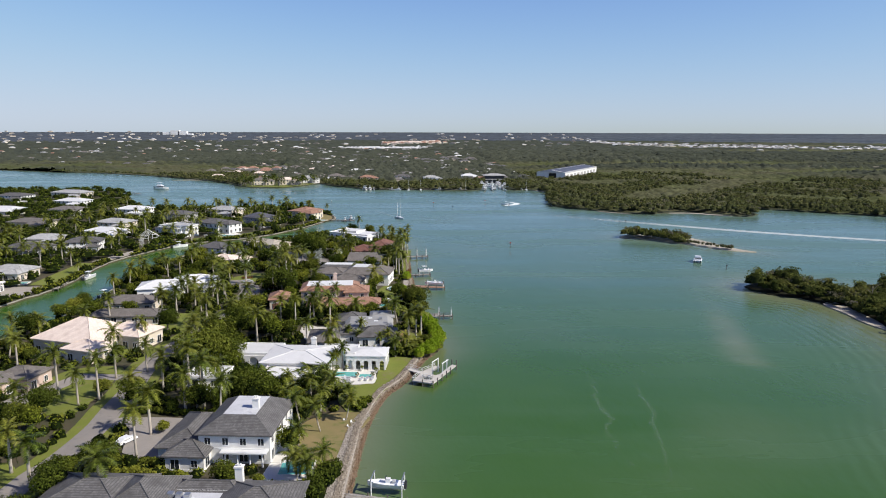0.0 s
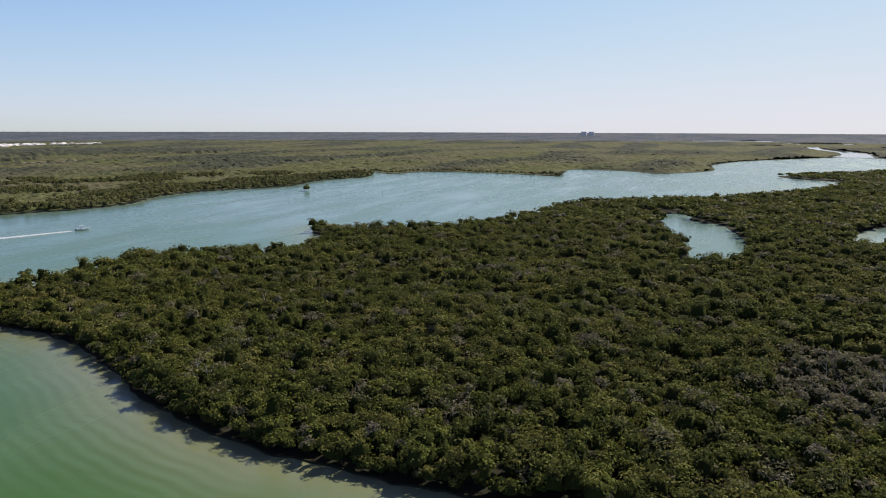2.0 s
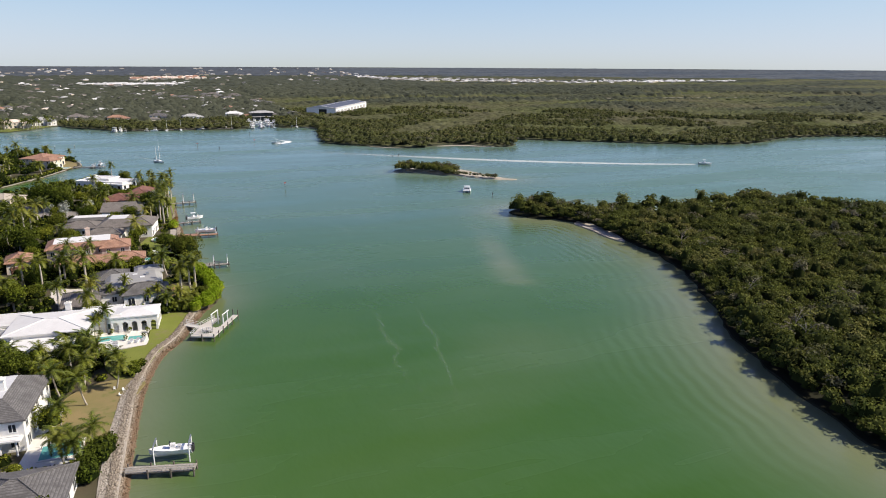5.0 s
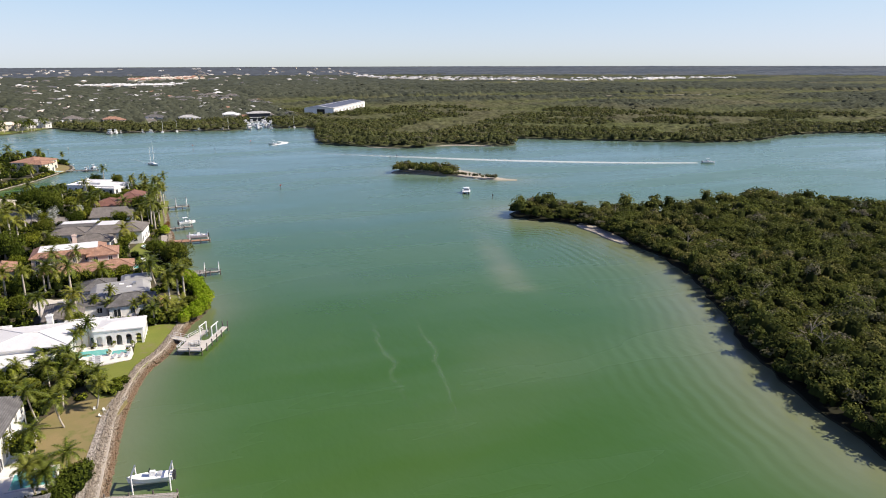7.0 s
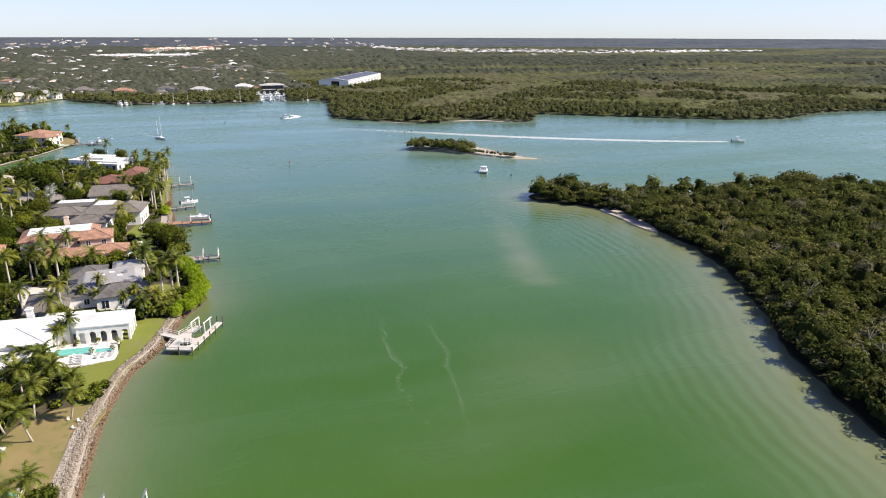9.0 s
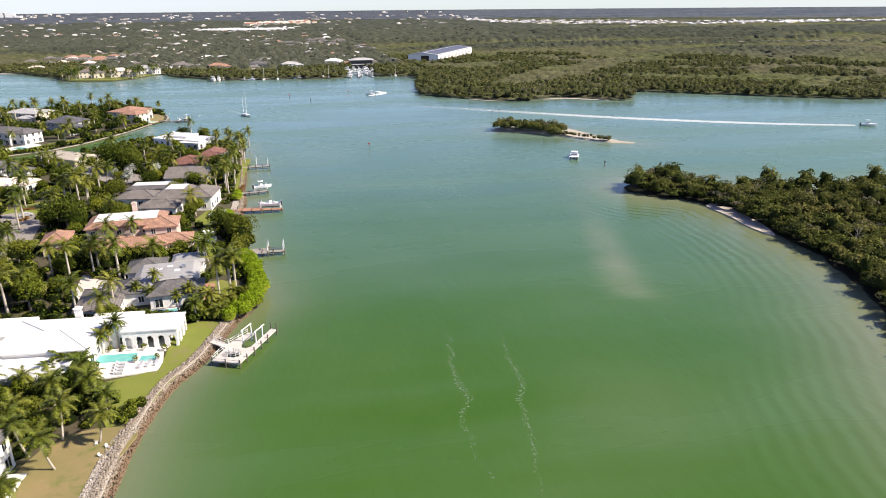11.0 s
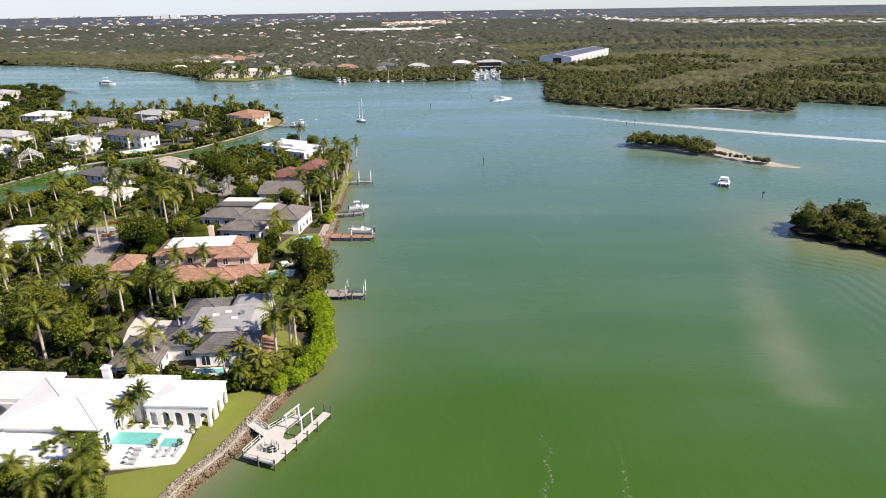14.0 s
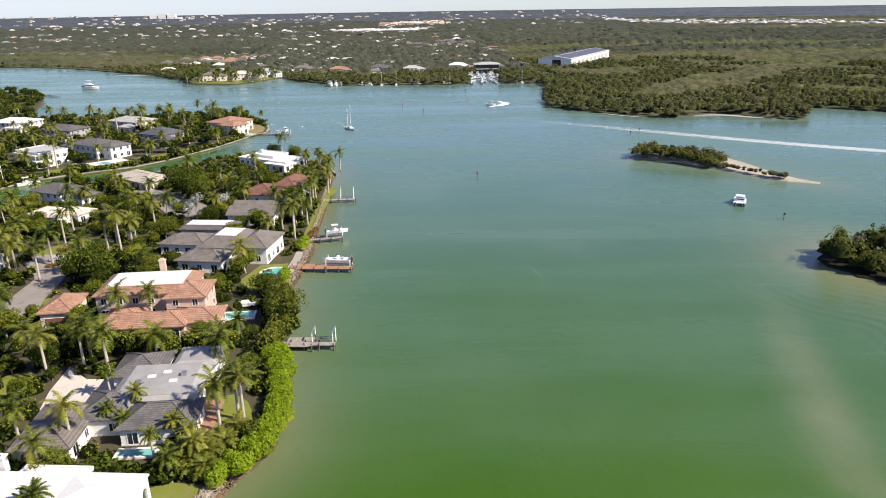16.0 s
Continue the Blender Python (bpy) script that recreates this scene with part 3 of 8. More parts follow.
_t = np.gradient(east_line, axis=0)
_t = np.stack([-_t[:, 1], _t[:, 0]], 1) / np.linalg.norm(_t, axis=1, keepdims=True)
_in = np.maximum(np.clip((208 - east_line[:, 1]) / 8, 0, 1), np.clip((east_line[:, 1] - 258) / 8, 0, 1) * np.clip((418 - east_line[:, 1]) / 8, 0, 1))
POLY_MAIN = np.concatenate([east_line + _t * (2.1 * _in)[:, None], canal_line[1:]])
POLY_FINGER = np.concatenate([finger_line, [(-1600, -300)]])
POLY_NORTH = np.concatenate([north_line, arc(-9.3, 150, 90)[1:-1]])
POLY_SOUTH = np.concatenate([mangrove_line, [(60, -R0)], arc(-88, -15, 40)[:-1]])

land("ground_peninsula", POLY_MAIN, 1.0, M["soil"], "garden soil of a built-up residential peninsula in the bay", stony=True)
land("ground_finger", POLY_FINGER, 1.0, M["soil"], "garden soil of a residential shore across the canal")
land("ground_north", POLY_NORTH, 0.5, M["far"], "wooded mainland shore on the far side of the bay")
land("ground_mangrove", POLY_SOUTH, 0.35, M["mud"], "dark muddy ground under dense mangrove trees", [pond_line, pond_east, pond_thin], 0.8)
land("ground_isle", isle_line, 0.5, M["sand"], "small sandy island with a pale spit", (), 3.0)


def far_z(r):
    """Height of the far country, which rises a little so that it meets the horizon."""
    return 0.5 + 45.5 * np.maximum(0, (r - R0) / (4960 - R0)) ** 2


def far_land():
    rr = np.linspace(R0, 4960, 26)
    aa = np.radians(np.linspace(-100, 215, 150))
    v = [(r * math.cos(a), r * math.sin(a), float(far_z(r))) for r in rr for a in aa]
    n = len(aa)
    f = [(i * n + j, (i + 1) * n + j, (i + 1) * n + j + 1, i * n + j + 1) for i in range(len(rr) - 1) for j in range(n - 1)]
    s = Shape().add(v, [q[::-1] for q in f])
    stuff("backdrop_land", s.mesh("backdrop_land", M["far"], True), "wooded flatland reaching the horizon", "ground", "structure")


far_land()


def water():
    def axis(lo, hi, step):
        mid = list(np.arange(lo, hi + 0.1, step))
        return np.array([-5000, -3000, -1800, -1200, -800, -500] + [a for a in mid if a > -480] + [1000, 1300, 1800, 2600, 3600, 5000])
    xs = axis(-300, 800, 6)
    xs = np.unique(np.concatenate([xs, np.arange(-30, 210, 3.0)]))
    ys = np.array([-5000, -2000, -800, -300, -100] + list(np.arange(-60, 60, 6)) + list(np.arange(60, 342, 3)) + list(np.arange(342, 960, 6)) + [1100, 1300, 1800, 2600, 5000])
    gx, gy = np.meshgrid(xs, ys)
    p = np.stack([gx.ravel(), gy.ravel()], 1)
    nx = len(xs)
    idx = np.arange(len(p)).reshape(len(ys), nx)
    f = np.stack([idx[:-1, :-1], idx[:-1, 1:], idx[1:, 1:], idx[1:, :-1]], -1).reshape(-1, 4)
    me = array_mesh("water", np.concatenate([p, np.zeros((len(p), 1))], 1), f, M["water"])
    d_e, d_m, d_i = near_line(p, east_line), near_line(p, mangrove_line), near_line(p, isle_line)
    d_n = near_line(p, north_line)
    bump = np.array([noise.noise((x * 0.02, y * 0.02, 3.0)) for x, y in p])
    shoal = 0.75 * np.exp(-(d_e / (9 + 4 * bump)) ** 1.3) + np.exp(-(d_m / (17 + 6 * bump)) ** 1.4) + 0.7 * np.exp(-d_i / 12) + 0.35 * np.exp(-d_n / 10)
    # teal with distance out: partly deeper water, partly painted sky reflection
    channel = np.clip((p[:, 1] - 190 + 40 * bump) / 300, 0, 1)
    channel = np.maximum(channel, np.clip((p[:, 0] - 230) / 250, 0, 1)) * (1 - 0.5 * np.clip(shoal, 0, 1))
    channel *= np.where(p[:, 1] < 480, np.clip((p[:, 0] + 75) / 40, 0, 1), 1.0)
    # stirred silt: a long drift off the mangrove bank
    along = np.clip((p[:, 1] - 192) / 70, 0, 1)
    u = (p[:, 0] - (97 + 19 * along) + 2.0 * bump) / (6.4 - 1.6 * along)
    ends = np.clip((p[:, 1] - 190 + 0.5 * (p[:, 0] - 98)) / 6, 0, 1) * np.clip((284 - p[:, 1]) / 45, 0, 1)
    silt = 0.5 * np.exp(-np.abs(u) ** 2.4) * ends * np.clip(0.8 + 0.8 * bump, 0, 1) + 0.15 * np.clip(bump - 0.15, 0, 1)
    col = np.stack([np.clip(shoal, 0, 1), channel, np.clip(silt, 0, 1), np.ones(len(p))], 1)
    at = me.color_attributes.new("shoal", "FLOAT_COLOR", "POINT")
    at.data.foreach_set("color", col.astype(np.float32).ravel())
    swell = np.clip(0.55 + 1.5 * bump, 0, 1.2) * np.exp(-((d_m - 21) / 14) ** 2) * np.clip((p[:, 1] - 70) / 40, 0, 1) * np.clip((330 - p[:, 1]) / 50, 0, 1) * (p[:, 0] < 165)
    sc = np.stack([np.clip(d_m / 60, 0, 1), swell, np.zeros(len(p)), np.ones(len(p))], 1)
    at = me.color_attributes.new("swell", "FLOAT_COLOR", "POINT")
    at.data.foreach_set("color", sc.astype(np.float32).ravel())
    stuff("water", me, "calm bay water, silty green by the shore and teal beyond", "water", "structure")


water()


# ---- mangroves and far woods ----
def clear_of_water(p, poly, holes=()):
    ok = inside(p, poly)
    for h in holes:
        ok &= ~inside(p, h)
    return ok


def crowns(p, seed, height, spread, rough=1.0):
    """Uneven crowns: broad swells of the canopy, single tall trees and low ones."""
    rng = np.random.default_rng(seed)
    n = len(p)
    tall = np.array([noise.noise((x * 0.025, y * 0.025, 7.0)) + 0.8 * noise.noise((x * 0.08, y * 0.08, 2.0)) for x, y in p])
    h = height * (1 + 0.22 * tall + rough * np.clip(rng.normal(0, 0.15, n), -0.26, 0.34))
    r = spread * rng.uniform(0.5, 1.35, n) ** 1.0
    c = np.stack([p[:, 0], p[:, 1], h * 0.66], 1)
    return c, np.stack([r, r * rng.uniform(0.75, 1.25, n), h * 0.34], 1)


def tint_mesh(me, n, per, seed, extra=None):
    """One tint for each tree: leaf shade, yellowing, bare twigs."""
    rng = np.random.default_rng(seed + 77)
    t = np.stack([rng.random(n), rng.random(n), rng.random(n), np.ones(n)], 1)
    if extra is not None:
        t[:, 2] = np.maximum(t[:, 2], extra)
    at = me.color_attributes.new("tint", "FLOAT_COLOR", "POINT")
    at.data.foreach_set("color", np.repeat(t, per, axis=0).astype(np.float32).ravel())
    return me


def forest(name, p, height, spread, leaves, size, mat, label, seed, rough=1.0, core="core", lean=None, bare=None, lobes=1):
    """A stand of trees too many to count: inner crowns coloured dark for shade below, tufts of leaves over them."""
    if not len(p):
        return
    c, r = crowns(p, seed, height, spread, rough)
    sides = 5 if leaves > 40 else 4
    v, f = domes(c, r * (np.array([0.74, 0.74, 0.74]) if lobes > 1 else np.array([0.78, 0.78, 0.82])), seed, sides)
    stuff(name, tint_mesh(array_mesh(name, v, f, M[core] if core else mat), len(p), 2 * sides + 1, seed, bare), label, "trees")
    if lobes > 1:
        rng = np.random.default_rng(seed + 5)
        a = rng.uniform(0, 6.28, (len(p), 1)) + np.arange(lobes)[None] * 6.28 / lobes + rng.normal(0, 0.3, (len(p), lobes))
        q = rng.uniform(0.35, 0.75, a.shape)
        q[:, 0] *= 0.2
        off = np.stack([np.cos(a) * q, np.sin(a) * q, 0.9 * np.sqrt(1 - q * q) - rng.uniform(0.1, 0.6, a.shape)], -1)
        c = (c[:, None] + off * r[:, None]).reshape(-1, 3)
        r = (r[:, None] * rng.uniform(0.36, 0.62, (len(p), lobes, 1)) * np.array([1, 1, 1.1])).reshape(-1, 3)
    v, f = leaf_cards(c, r, leaves // lobes, size, seed + 1, -0.15, 0.0 if core == "core" else 0.35, lean)
    stuff(name + "_leaves", tint_mesh(array_mesh(name + "_leaves", v, f, mat), len(p), (leaves // lobes) * lobes * 3, seed, bare), label, "trees")


def from_camera_path(p):
    """Distance from two points below the camera's path, for the bands of leaf detail."""
    return np.minimum(np.hypot(p[:, 0] - 15, p[:, 1] - 40), np.hypot(p[:, 0] - 30, p[:, 1] - 105))


def scrub_patch(p):
    """How far a place lies in the bare, grey patch of the mangrove."""
    return np.clip(1.25 - np.hypot((p[:, 0] - 196) / 30, (p[:, 1] + 44) / 22), 0, 1)


def seen_side(p):
    """The part of the mangrove within the camera's view; farther south, out of view, it is kept thinner."""
    return p[:, 1] > -0.34 * p[:, 0] - 22


HOLES = [pond_line, pond_east, pond_thin]
_rg = np.random.default_rng(111)
p = scatter(60, -420, 1300, 310, 3.8, 11)
p = p[(from_camera_path(p) < 232) & seen_side(p)]
p = p[clear_of_water(p, POLY_SOUTH, HOLES) & (near_line(p, mangrove_line) > 2.2)]
p = p[_rg.random(len(p)) > 0.02 + 0.5 * scrub_patch(p)]
_s = scrub_patch(p)
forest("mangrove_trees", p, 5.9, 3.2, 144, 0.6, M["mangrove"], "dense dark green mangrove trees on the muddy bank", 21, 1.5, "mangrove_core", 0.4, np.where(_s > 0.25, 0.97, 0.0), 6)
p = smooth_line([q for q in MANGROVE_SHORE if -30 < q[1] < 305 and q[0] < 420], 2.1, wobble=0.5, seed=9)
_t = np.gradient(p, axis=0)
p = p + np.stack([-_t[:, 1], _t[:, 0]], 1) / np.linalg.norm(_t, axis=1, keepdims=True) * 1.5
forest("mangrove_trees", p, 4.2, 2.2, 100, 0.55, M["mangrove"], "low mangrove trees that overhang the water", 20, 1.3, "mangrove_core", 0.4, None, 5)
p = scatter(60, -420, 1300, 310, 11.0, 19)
p = p[(from_camera_path(p) < 420) & seen_side(p)]
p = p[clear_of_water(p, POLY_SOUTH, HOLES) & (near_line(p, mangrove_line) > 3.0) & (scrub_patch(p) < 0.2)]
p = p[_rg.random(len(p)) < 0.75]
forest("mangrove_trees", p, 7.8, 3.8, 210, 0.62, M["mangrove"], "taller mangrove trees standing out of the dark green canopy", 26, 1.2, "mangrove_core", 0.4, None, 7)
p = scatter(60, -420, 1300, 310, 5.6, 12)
d = from_camera_path(p)
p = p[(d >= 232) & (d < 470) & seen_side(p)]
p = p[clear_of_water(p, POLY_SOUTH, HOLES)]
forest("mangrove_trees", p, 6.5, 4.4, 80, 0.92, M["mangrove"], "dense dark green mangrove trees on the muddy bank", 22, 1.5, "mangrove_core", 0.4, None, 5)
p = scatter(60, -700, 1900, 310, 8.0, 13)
d = from_camera_path(p)
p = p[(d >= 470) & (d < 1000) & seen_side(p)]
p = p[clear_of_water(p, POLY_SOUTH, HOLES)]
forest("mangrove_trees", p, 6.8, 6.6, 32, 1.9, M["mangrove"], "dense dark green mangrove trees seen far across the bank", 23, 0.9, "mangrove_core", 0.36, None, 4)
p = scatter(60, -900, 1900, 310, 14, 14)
p = p[(from_camera_path(p) >= 1000) | ~seen_side(p)]
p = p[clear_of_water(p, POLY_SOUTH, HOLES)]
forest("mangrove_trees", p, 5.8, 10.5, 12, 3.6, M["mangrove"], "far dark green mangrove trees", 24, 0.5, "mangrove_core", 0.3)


def town(p):
    """Where the far shore is built up rather than wooded."""
    return (p[:, 1] > 885 + 0.12 * np.abs(p[:, 0])) & (p[:, 0] < 140) & (p[:, 0] > -235) | (p[:, 1] > 1420) & (p[:, 0] < 520)


FLAT = np.array([(430, 1330), (560, 1240), (800, 1190), (1100, 1160), (1280, 1210), (1000, 1290), (700, 1330)])
# the creek that winds inland from the end of the bay, and far lagoons
CREEK = [(2030, -330), (2200, -372), (2330, -392), (2480, -398), (2640, -372), (2800, -362), (2960, -392), (2960, -420), (2790, -405), (2650, -420), (2500, -462), (2330, -470), (2190, -450), (2030, -420)]
LAGOONS = [[(3650, 60), (3720, -60), (3760, -220), (3700, -330), (3610, -340), (3660, -200), (3640, -60)], [(3080, -160), (3120, -230), (3070, -300), (3040, -220)],
           [(3330, -300), (3400, -420), (3370, -560), (3300, -600), (3310, -430)], [(2830, -520), (2900, -640), (2850, -760), (2790, -700), (2800, -590)]]


def at_shed(p, pad=6.0):
    """On the ground of the big storage shed."""
    a = radians(SHED[2])
    u = (p[:, 0] - SHED[0]) * math.cos(a) + (p[:, 1] - SHED[1]) * math.sin(a)
    w = -(p[:, 0] - SHED[0]) * math.sin(a) + (p[:, 1] - SHED[1]) * math.cos(a)
    return (u > -42 - pad) & (u < pad) & (w > -pad - 4) & (w < 178 + pad)


SHED = (198, 958, -28)


def mansion_ground(p):
    """The lawns and houses on the point of the north shore."""
    return (p[:, 0] > -228) & (p[:, 0] < -134) & (p[:, 1] > 800) & (p[:, 1] < 896)


p = scatter(-760, 180, 1300, 1180, 6.0, 15)
p = p[np.hypot(p[:, 0] - 15, p[:, 1] - 40) < 1050]
p = p[inside(p, POLY_NORTH) & ~town(p) & ~at_shed(p) & ~inside(p, FLAT) & ~mansion_ground(p)]
dn = near_line(p, north_line)
_w = np.array([noise.noise((x * 0.012, y * 0.012, 9.0)) for x, y in p])
p = p[(dn < 80 + 90 * _w) | (_w > 0.02) & (dn < 400)]
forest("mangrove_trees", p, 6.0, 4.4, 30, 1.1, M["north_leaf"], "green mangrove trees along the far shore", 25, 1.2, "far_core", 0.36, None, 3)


def far_canopy():
    """Scrub, woods and garden trees of the far country, as one rough canopy; past about 3.5 km it is backdrop with haze
    in its colour.
    """
    rng = np.random.default_rng(43)
    rr = np.concatenate([490 * 1.0046 ** np.arange(312), 2052 * 1.0095 ** np.arange(93)])
    aa = np.arange(-17.0, 150.0, 0.23)
    R, A = np.meshgrid(rr, aa, indexing="ij")
    R = R * (1 + rng.uniform(-0.0019, 0.0019, R.shape))
    A = np.radians(A + rng.uniform(-0.1, 0.1, A.shape))
    p = np.stack([(R * np.cos(A)).ravel(), (R * np.sin(A)).ravel()], 1)
    r = R.ravel()
    n = len(p)
    inner = r < R0
    ok = ~inner
    ok[inner] = inside(p[inner], POLY_NORTH)
    for water_edge in [CREEK] + LAGOONS:
        ok &= ~inside(p, smooth_line(water_edge, 20, closed=True))
    broad = np.array([noise.noise((x * 0.0021, y * 0.007, 4.0)) for x, y in p])
    mid = np.array([noise.noise((x * 0.011, y * 0.016, 9.0)) for x, y in p])
    u = rng.random(n)
    h = 1.2 + 1.6 * mid + 3.6 * rng.random(n) ** 1.6
    woods = np.clip((broad + 0.05) * 4, 0, 1) * np.clip((r - 1050) / 150, 0, 1)
    h += woods * (1.0 + 7.0 * u ** 1.5)
    built = town(p) | (r > R0) & (p[:, 0] < 900) & (p[:, 1] > 0)
    h = np.where(built, np.where(u < 0.38, 0.5, 1.5 + 11 * (u - 0.38) + 1.5 * woods), h)
    pines = (p[:, 0] > 140) & (p[:, 1] > 1395 - 0.07 * (p[:, 0] - 400) + 60 * np.sin(p[:, 0] * 0.011)) & (broad > -0.3) & (r < 2300)
    h = np.where(pines, 3.0 + 10.0 * u + 3 * mid, h)
    bare = inside(p, FLAT) | at_shed(p, 10) | mansion_ground(p)
    h = np.where(bare, -0.6, h)
    h = np.where(h > 0, h * np.clip(1.25 - r / 4600, 0.3, 1), h)
    close = r < 1250
    dn = np.full(n, 99.0)
    dn[close] = near_line(p[close], north_line)
    h = np.where(h > 0, h * np.clip((dn - 7) / 14, 0.0, 1) - 0.6 * (dn < 9), h)
    z = far_z(r) + np.maximum(h, -0.6)
    co = np.stack([p[:, 0], p[:, 1], z], 1)
    na = len(aa)
    idx = np.arange(n).reshape(len(rr), na)
    q = np.stack([idx[:-1, :-1], idx[1:, :-1], idx[1:, 1:], idx[:-1, 1:]], -1).reshape(-1, 4)
    q = q[ok[q].all(1)]
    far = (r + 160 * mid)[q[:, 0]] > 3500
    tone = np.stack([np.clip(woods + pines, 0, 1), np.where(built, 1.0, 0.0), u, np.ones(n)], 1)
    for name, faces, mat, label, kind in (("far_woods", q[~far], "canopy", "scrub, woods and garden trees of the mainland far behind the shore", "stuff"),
                                          ("backdrop_woods", q[far], "horizon", "woods towards the horizon with blue-grey haze painted in", "structure")):
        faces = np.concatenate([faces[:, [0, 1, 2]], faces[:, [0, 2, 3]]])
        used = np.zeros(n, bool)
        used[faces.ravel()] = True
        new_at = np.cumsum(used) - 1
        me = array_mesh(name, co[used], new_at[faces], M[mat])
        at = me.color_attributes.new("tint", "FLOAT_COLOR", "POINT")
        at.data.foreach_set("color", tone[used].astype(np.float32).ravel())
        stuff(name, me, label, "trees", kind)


far_canopy()
for _w, _l in [(CREEK, "pale tidal creek winding inland from the bay")] + [(q, "far pale lagoon among the mangroves") for q in LAGOONS]:
    _ln = smooth_line(_w, 20, closed=True)
    _sh = Shape()
    _sh.v = [(x, y, float(far_z(math.hypot(x, y))) + 0.35) for x, y in _ln.tolist()]
    for _t in tessellate([[Vector((x, y, 0)) for x, y in _ln.tolist()]]):
        _a, _b, _c = [_ln[i] for i in _t]
        _up = (_b[0] - _a[0]) * (_c[1] - _a[1]) - (_b[1] - _a[1]) * (_c[0] - _a[0]) > 0
        _sh.f.append(tuple(_t) if _up else tuple(_t)[::-1])
    stuff("lagoon", _sh.mesh("lagoon", M["lagoon"]), _l, "water", "structure")

# fringe of trees that overhang the water
def fringe(line, x0, y0, x1, y1, step, seed):
    rng = np.random.default_rng(seed)
    q = line[(line[:, 0] > x0) & (line[:, 0] < x1) & (line[:, 1] > y0) & (line[:, 1] < y1)][::step]
    sandy = np.zeros(len(q), bool)
    for a, b, c, d in ((203, 540, 257, 582), (116, 745, 141, 796), (146, 558, 176, 586), (-70, 760, 112, 905), (-250, 800, -128, 925)):
        sandy |= (q[:, 0] > a) & (q[:, 0] < c) & (q[:, 1] > b) & (q[:, 1] < d)
    return (q + rng.normal(0, 0.8, q.shape))[~sandy]


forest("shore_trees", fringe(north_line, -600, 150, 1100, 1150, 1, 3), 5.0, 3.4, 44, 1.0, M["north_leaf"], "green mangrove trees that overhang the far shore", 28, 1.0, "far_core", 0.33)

# far houses, in rows too many to count
def far_houses():
    rng = np.random.default_rng(9)
    def row(n, a, b, deep):
        """Houses strung along a line."""
        t = rng.random(n)
        return np.stack([a[0] + (b[0] - a[0]) * t + rng.normal(0, 14, n), a[1] + (b[1] - a[1]) * t + rng.normal(0, deep, n)], 1)
    def spread(n, x0, y0, x1, y1, keep=None):
        q = np.stack([rng.uniform(x0, x1, n), rng.uniform(y0, y1, n)], 1)
        q = q[np.argsort(q[:, 1])]
        return q if keep is None else q[keep(q)]
    sets = [
        (spread(240, -700, 900, 150, 1400, town), 12, 5, [("roof_brown", 5), ("roof_white", 2), ("roof_red", 2), ("roof_light", 3), ("roof_grey", 3)]),
        (spread(700, -2200, 1300, 420, 2400), 12, 5.5, [("roof_white", 2), ("roof_brown", 6), ("roof_red", 2), ("roof_light", 4), ("roof_grey", 4)]),
        (spread(620, -3200, 2300, 900, 4600), 17, 6, [("roof_white", 2), ("roof_light", 5), ("roof_grey", 4), ("roof_brown", 5)]),
        (row(80, (786, 3250), (860, 2840), 60), 15, 5, [("roof_white", 2), ("roof_light", 4), ("roof_brown", 2)]),
        (row(230, (860, 2840), (1440, 2430), 130), 15, 5, [("roof_white", 2), ("roof_light", 5), ("roof_brown", 2)]),
        (row(110, (1500, 2440), (2100, 2270), 70), 15, 5, [("roof_white", 3), ("roof_light", 4)]),
        (row(90, (-262, 2380), (-20, 2394), 30), 17, 6, [("roof_white", 4), ("roof_light", 3)]),
        (row(90, (-180, 2915), (64, 3107), 60), 18, 10, [("roof_red", 4), ("roof_pink", 3)]),
        (row(26, (-20, 1440), (110, 1440), 70), 18, 7, [("roof_grey", 4), ("roof_brown", 2)]),
        (row(44, (-330, 1120), (-140, 1230), 80), 14, 5, [("roof_pink", 1), ("roof_brown", 4), ("roof_red", 2), ("roof_grey", 2)]),
    ]
    for q, size, tall, mats in sets:
        lots = np.array([noise.noise((x * 0.004, y * 0.006, 21.0)) for x, y in q]) + rng.normal(0, 0.12, len(q))
        q = q[lots > -0.02] if len(q) > 250 else q
        names = [m for m, k in mats for _ in range(k)]
        pick = rng.integers(0, len(names), len(q))
        for mn in sorted(set(names)):
            s, w = Shape(), Shape()
            for (x, y), k in zip(q, pick):
                if names[k] != mn or not (inside(np.array([[x, y]]), POLY_NORTH)[0] or math.hypot(x, y) > R0):
                    continue
                r = math.hypot(x, y)
                z = float(far_z(r)) - 0.1
                a, b = size * rng.uniform(0.4, 0.75), size * rng.uniform(0.3, 0.5)
                h = tall * rng.uniform(0.6, 1.0)
                m = Matrix.Translation((x, y, z)) @ Matrix.Rotation(rng.uniform(-0.5, 0.5), 4, "Z")
                w.box(-a, -b, 0, a, b, h, m)
                s.add([(-a - .5, -b - .5, h), (a + .5, -b - .5, h), (a + .5, b + .5, h), (-a - .5, b + .5, h), (-a + b, 0, h + b * 0.45), (a - b, 0, h + b * 0.45)],
                      [(0, 1, 5, 4), (1, 2, 5), (2, 3, 4, 5), (3, 0, 4)], m)
            if s.f:
                stuff("far_house_walls", w.mesh("far_house_walls", M["cream"]), "pale walls of far houses", "houses")
                stuff("far_house_roofs", s.mesh("far_house_roofs", M[mn]), "roofs of far houses among trees", "houses")


far_houses()


# ---- houses ----
GROUND = 1.0
_win = {}


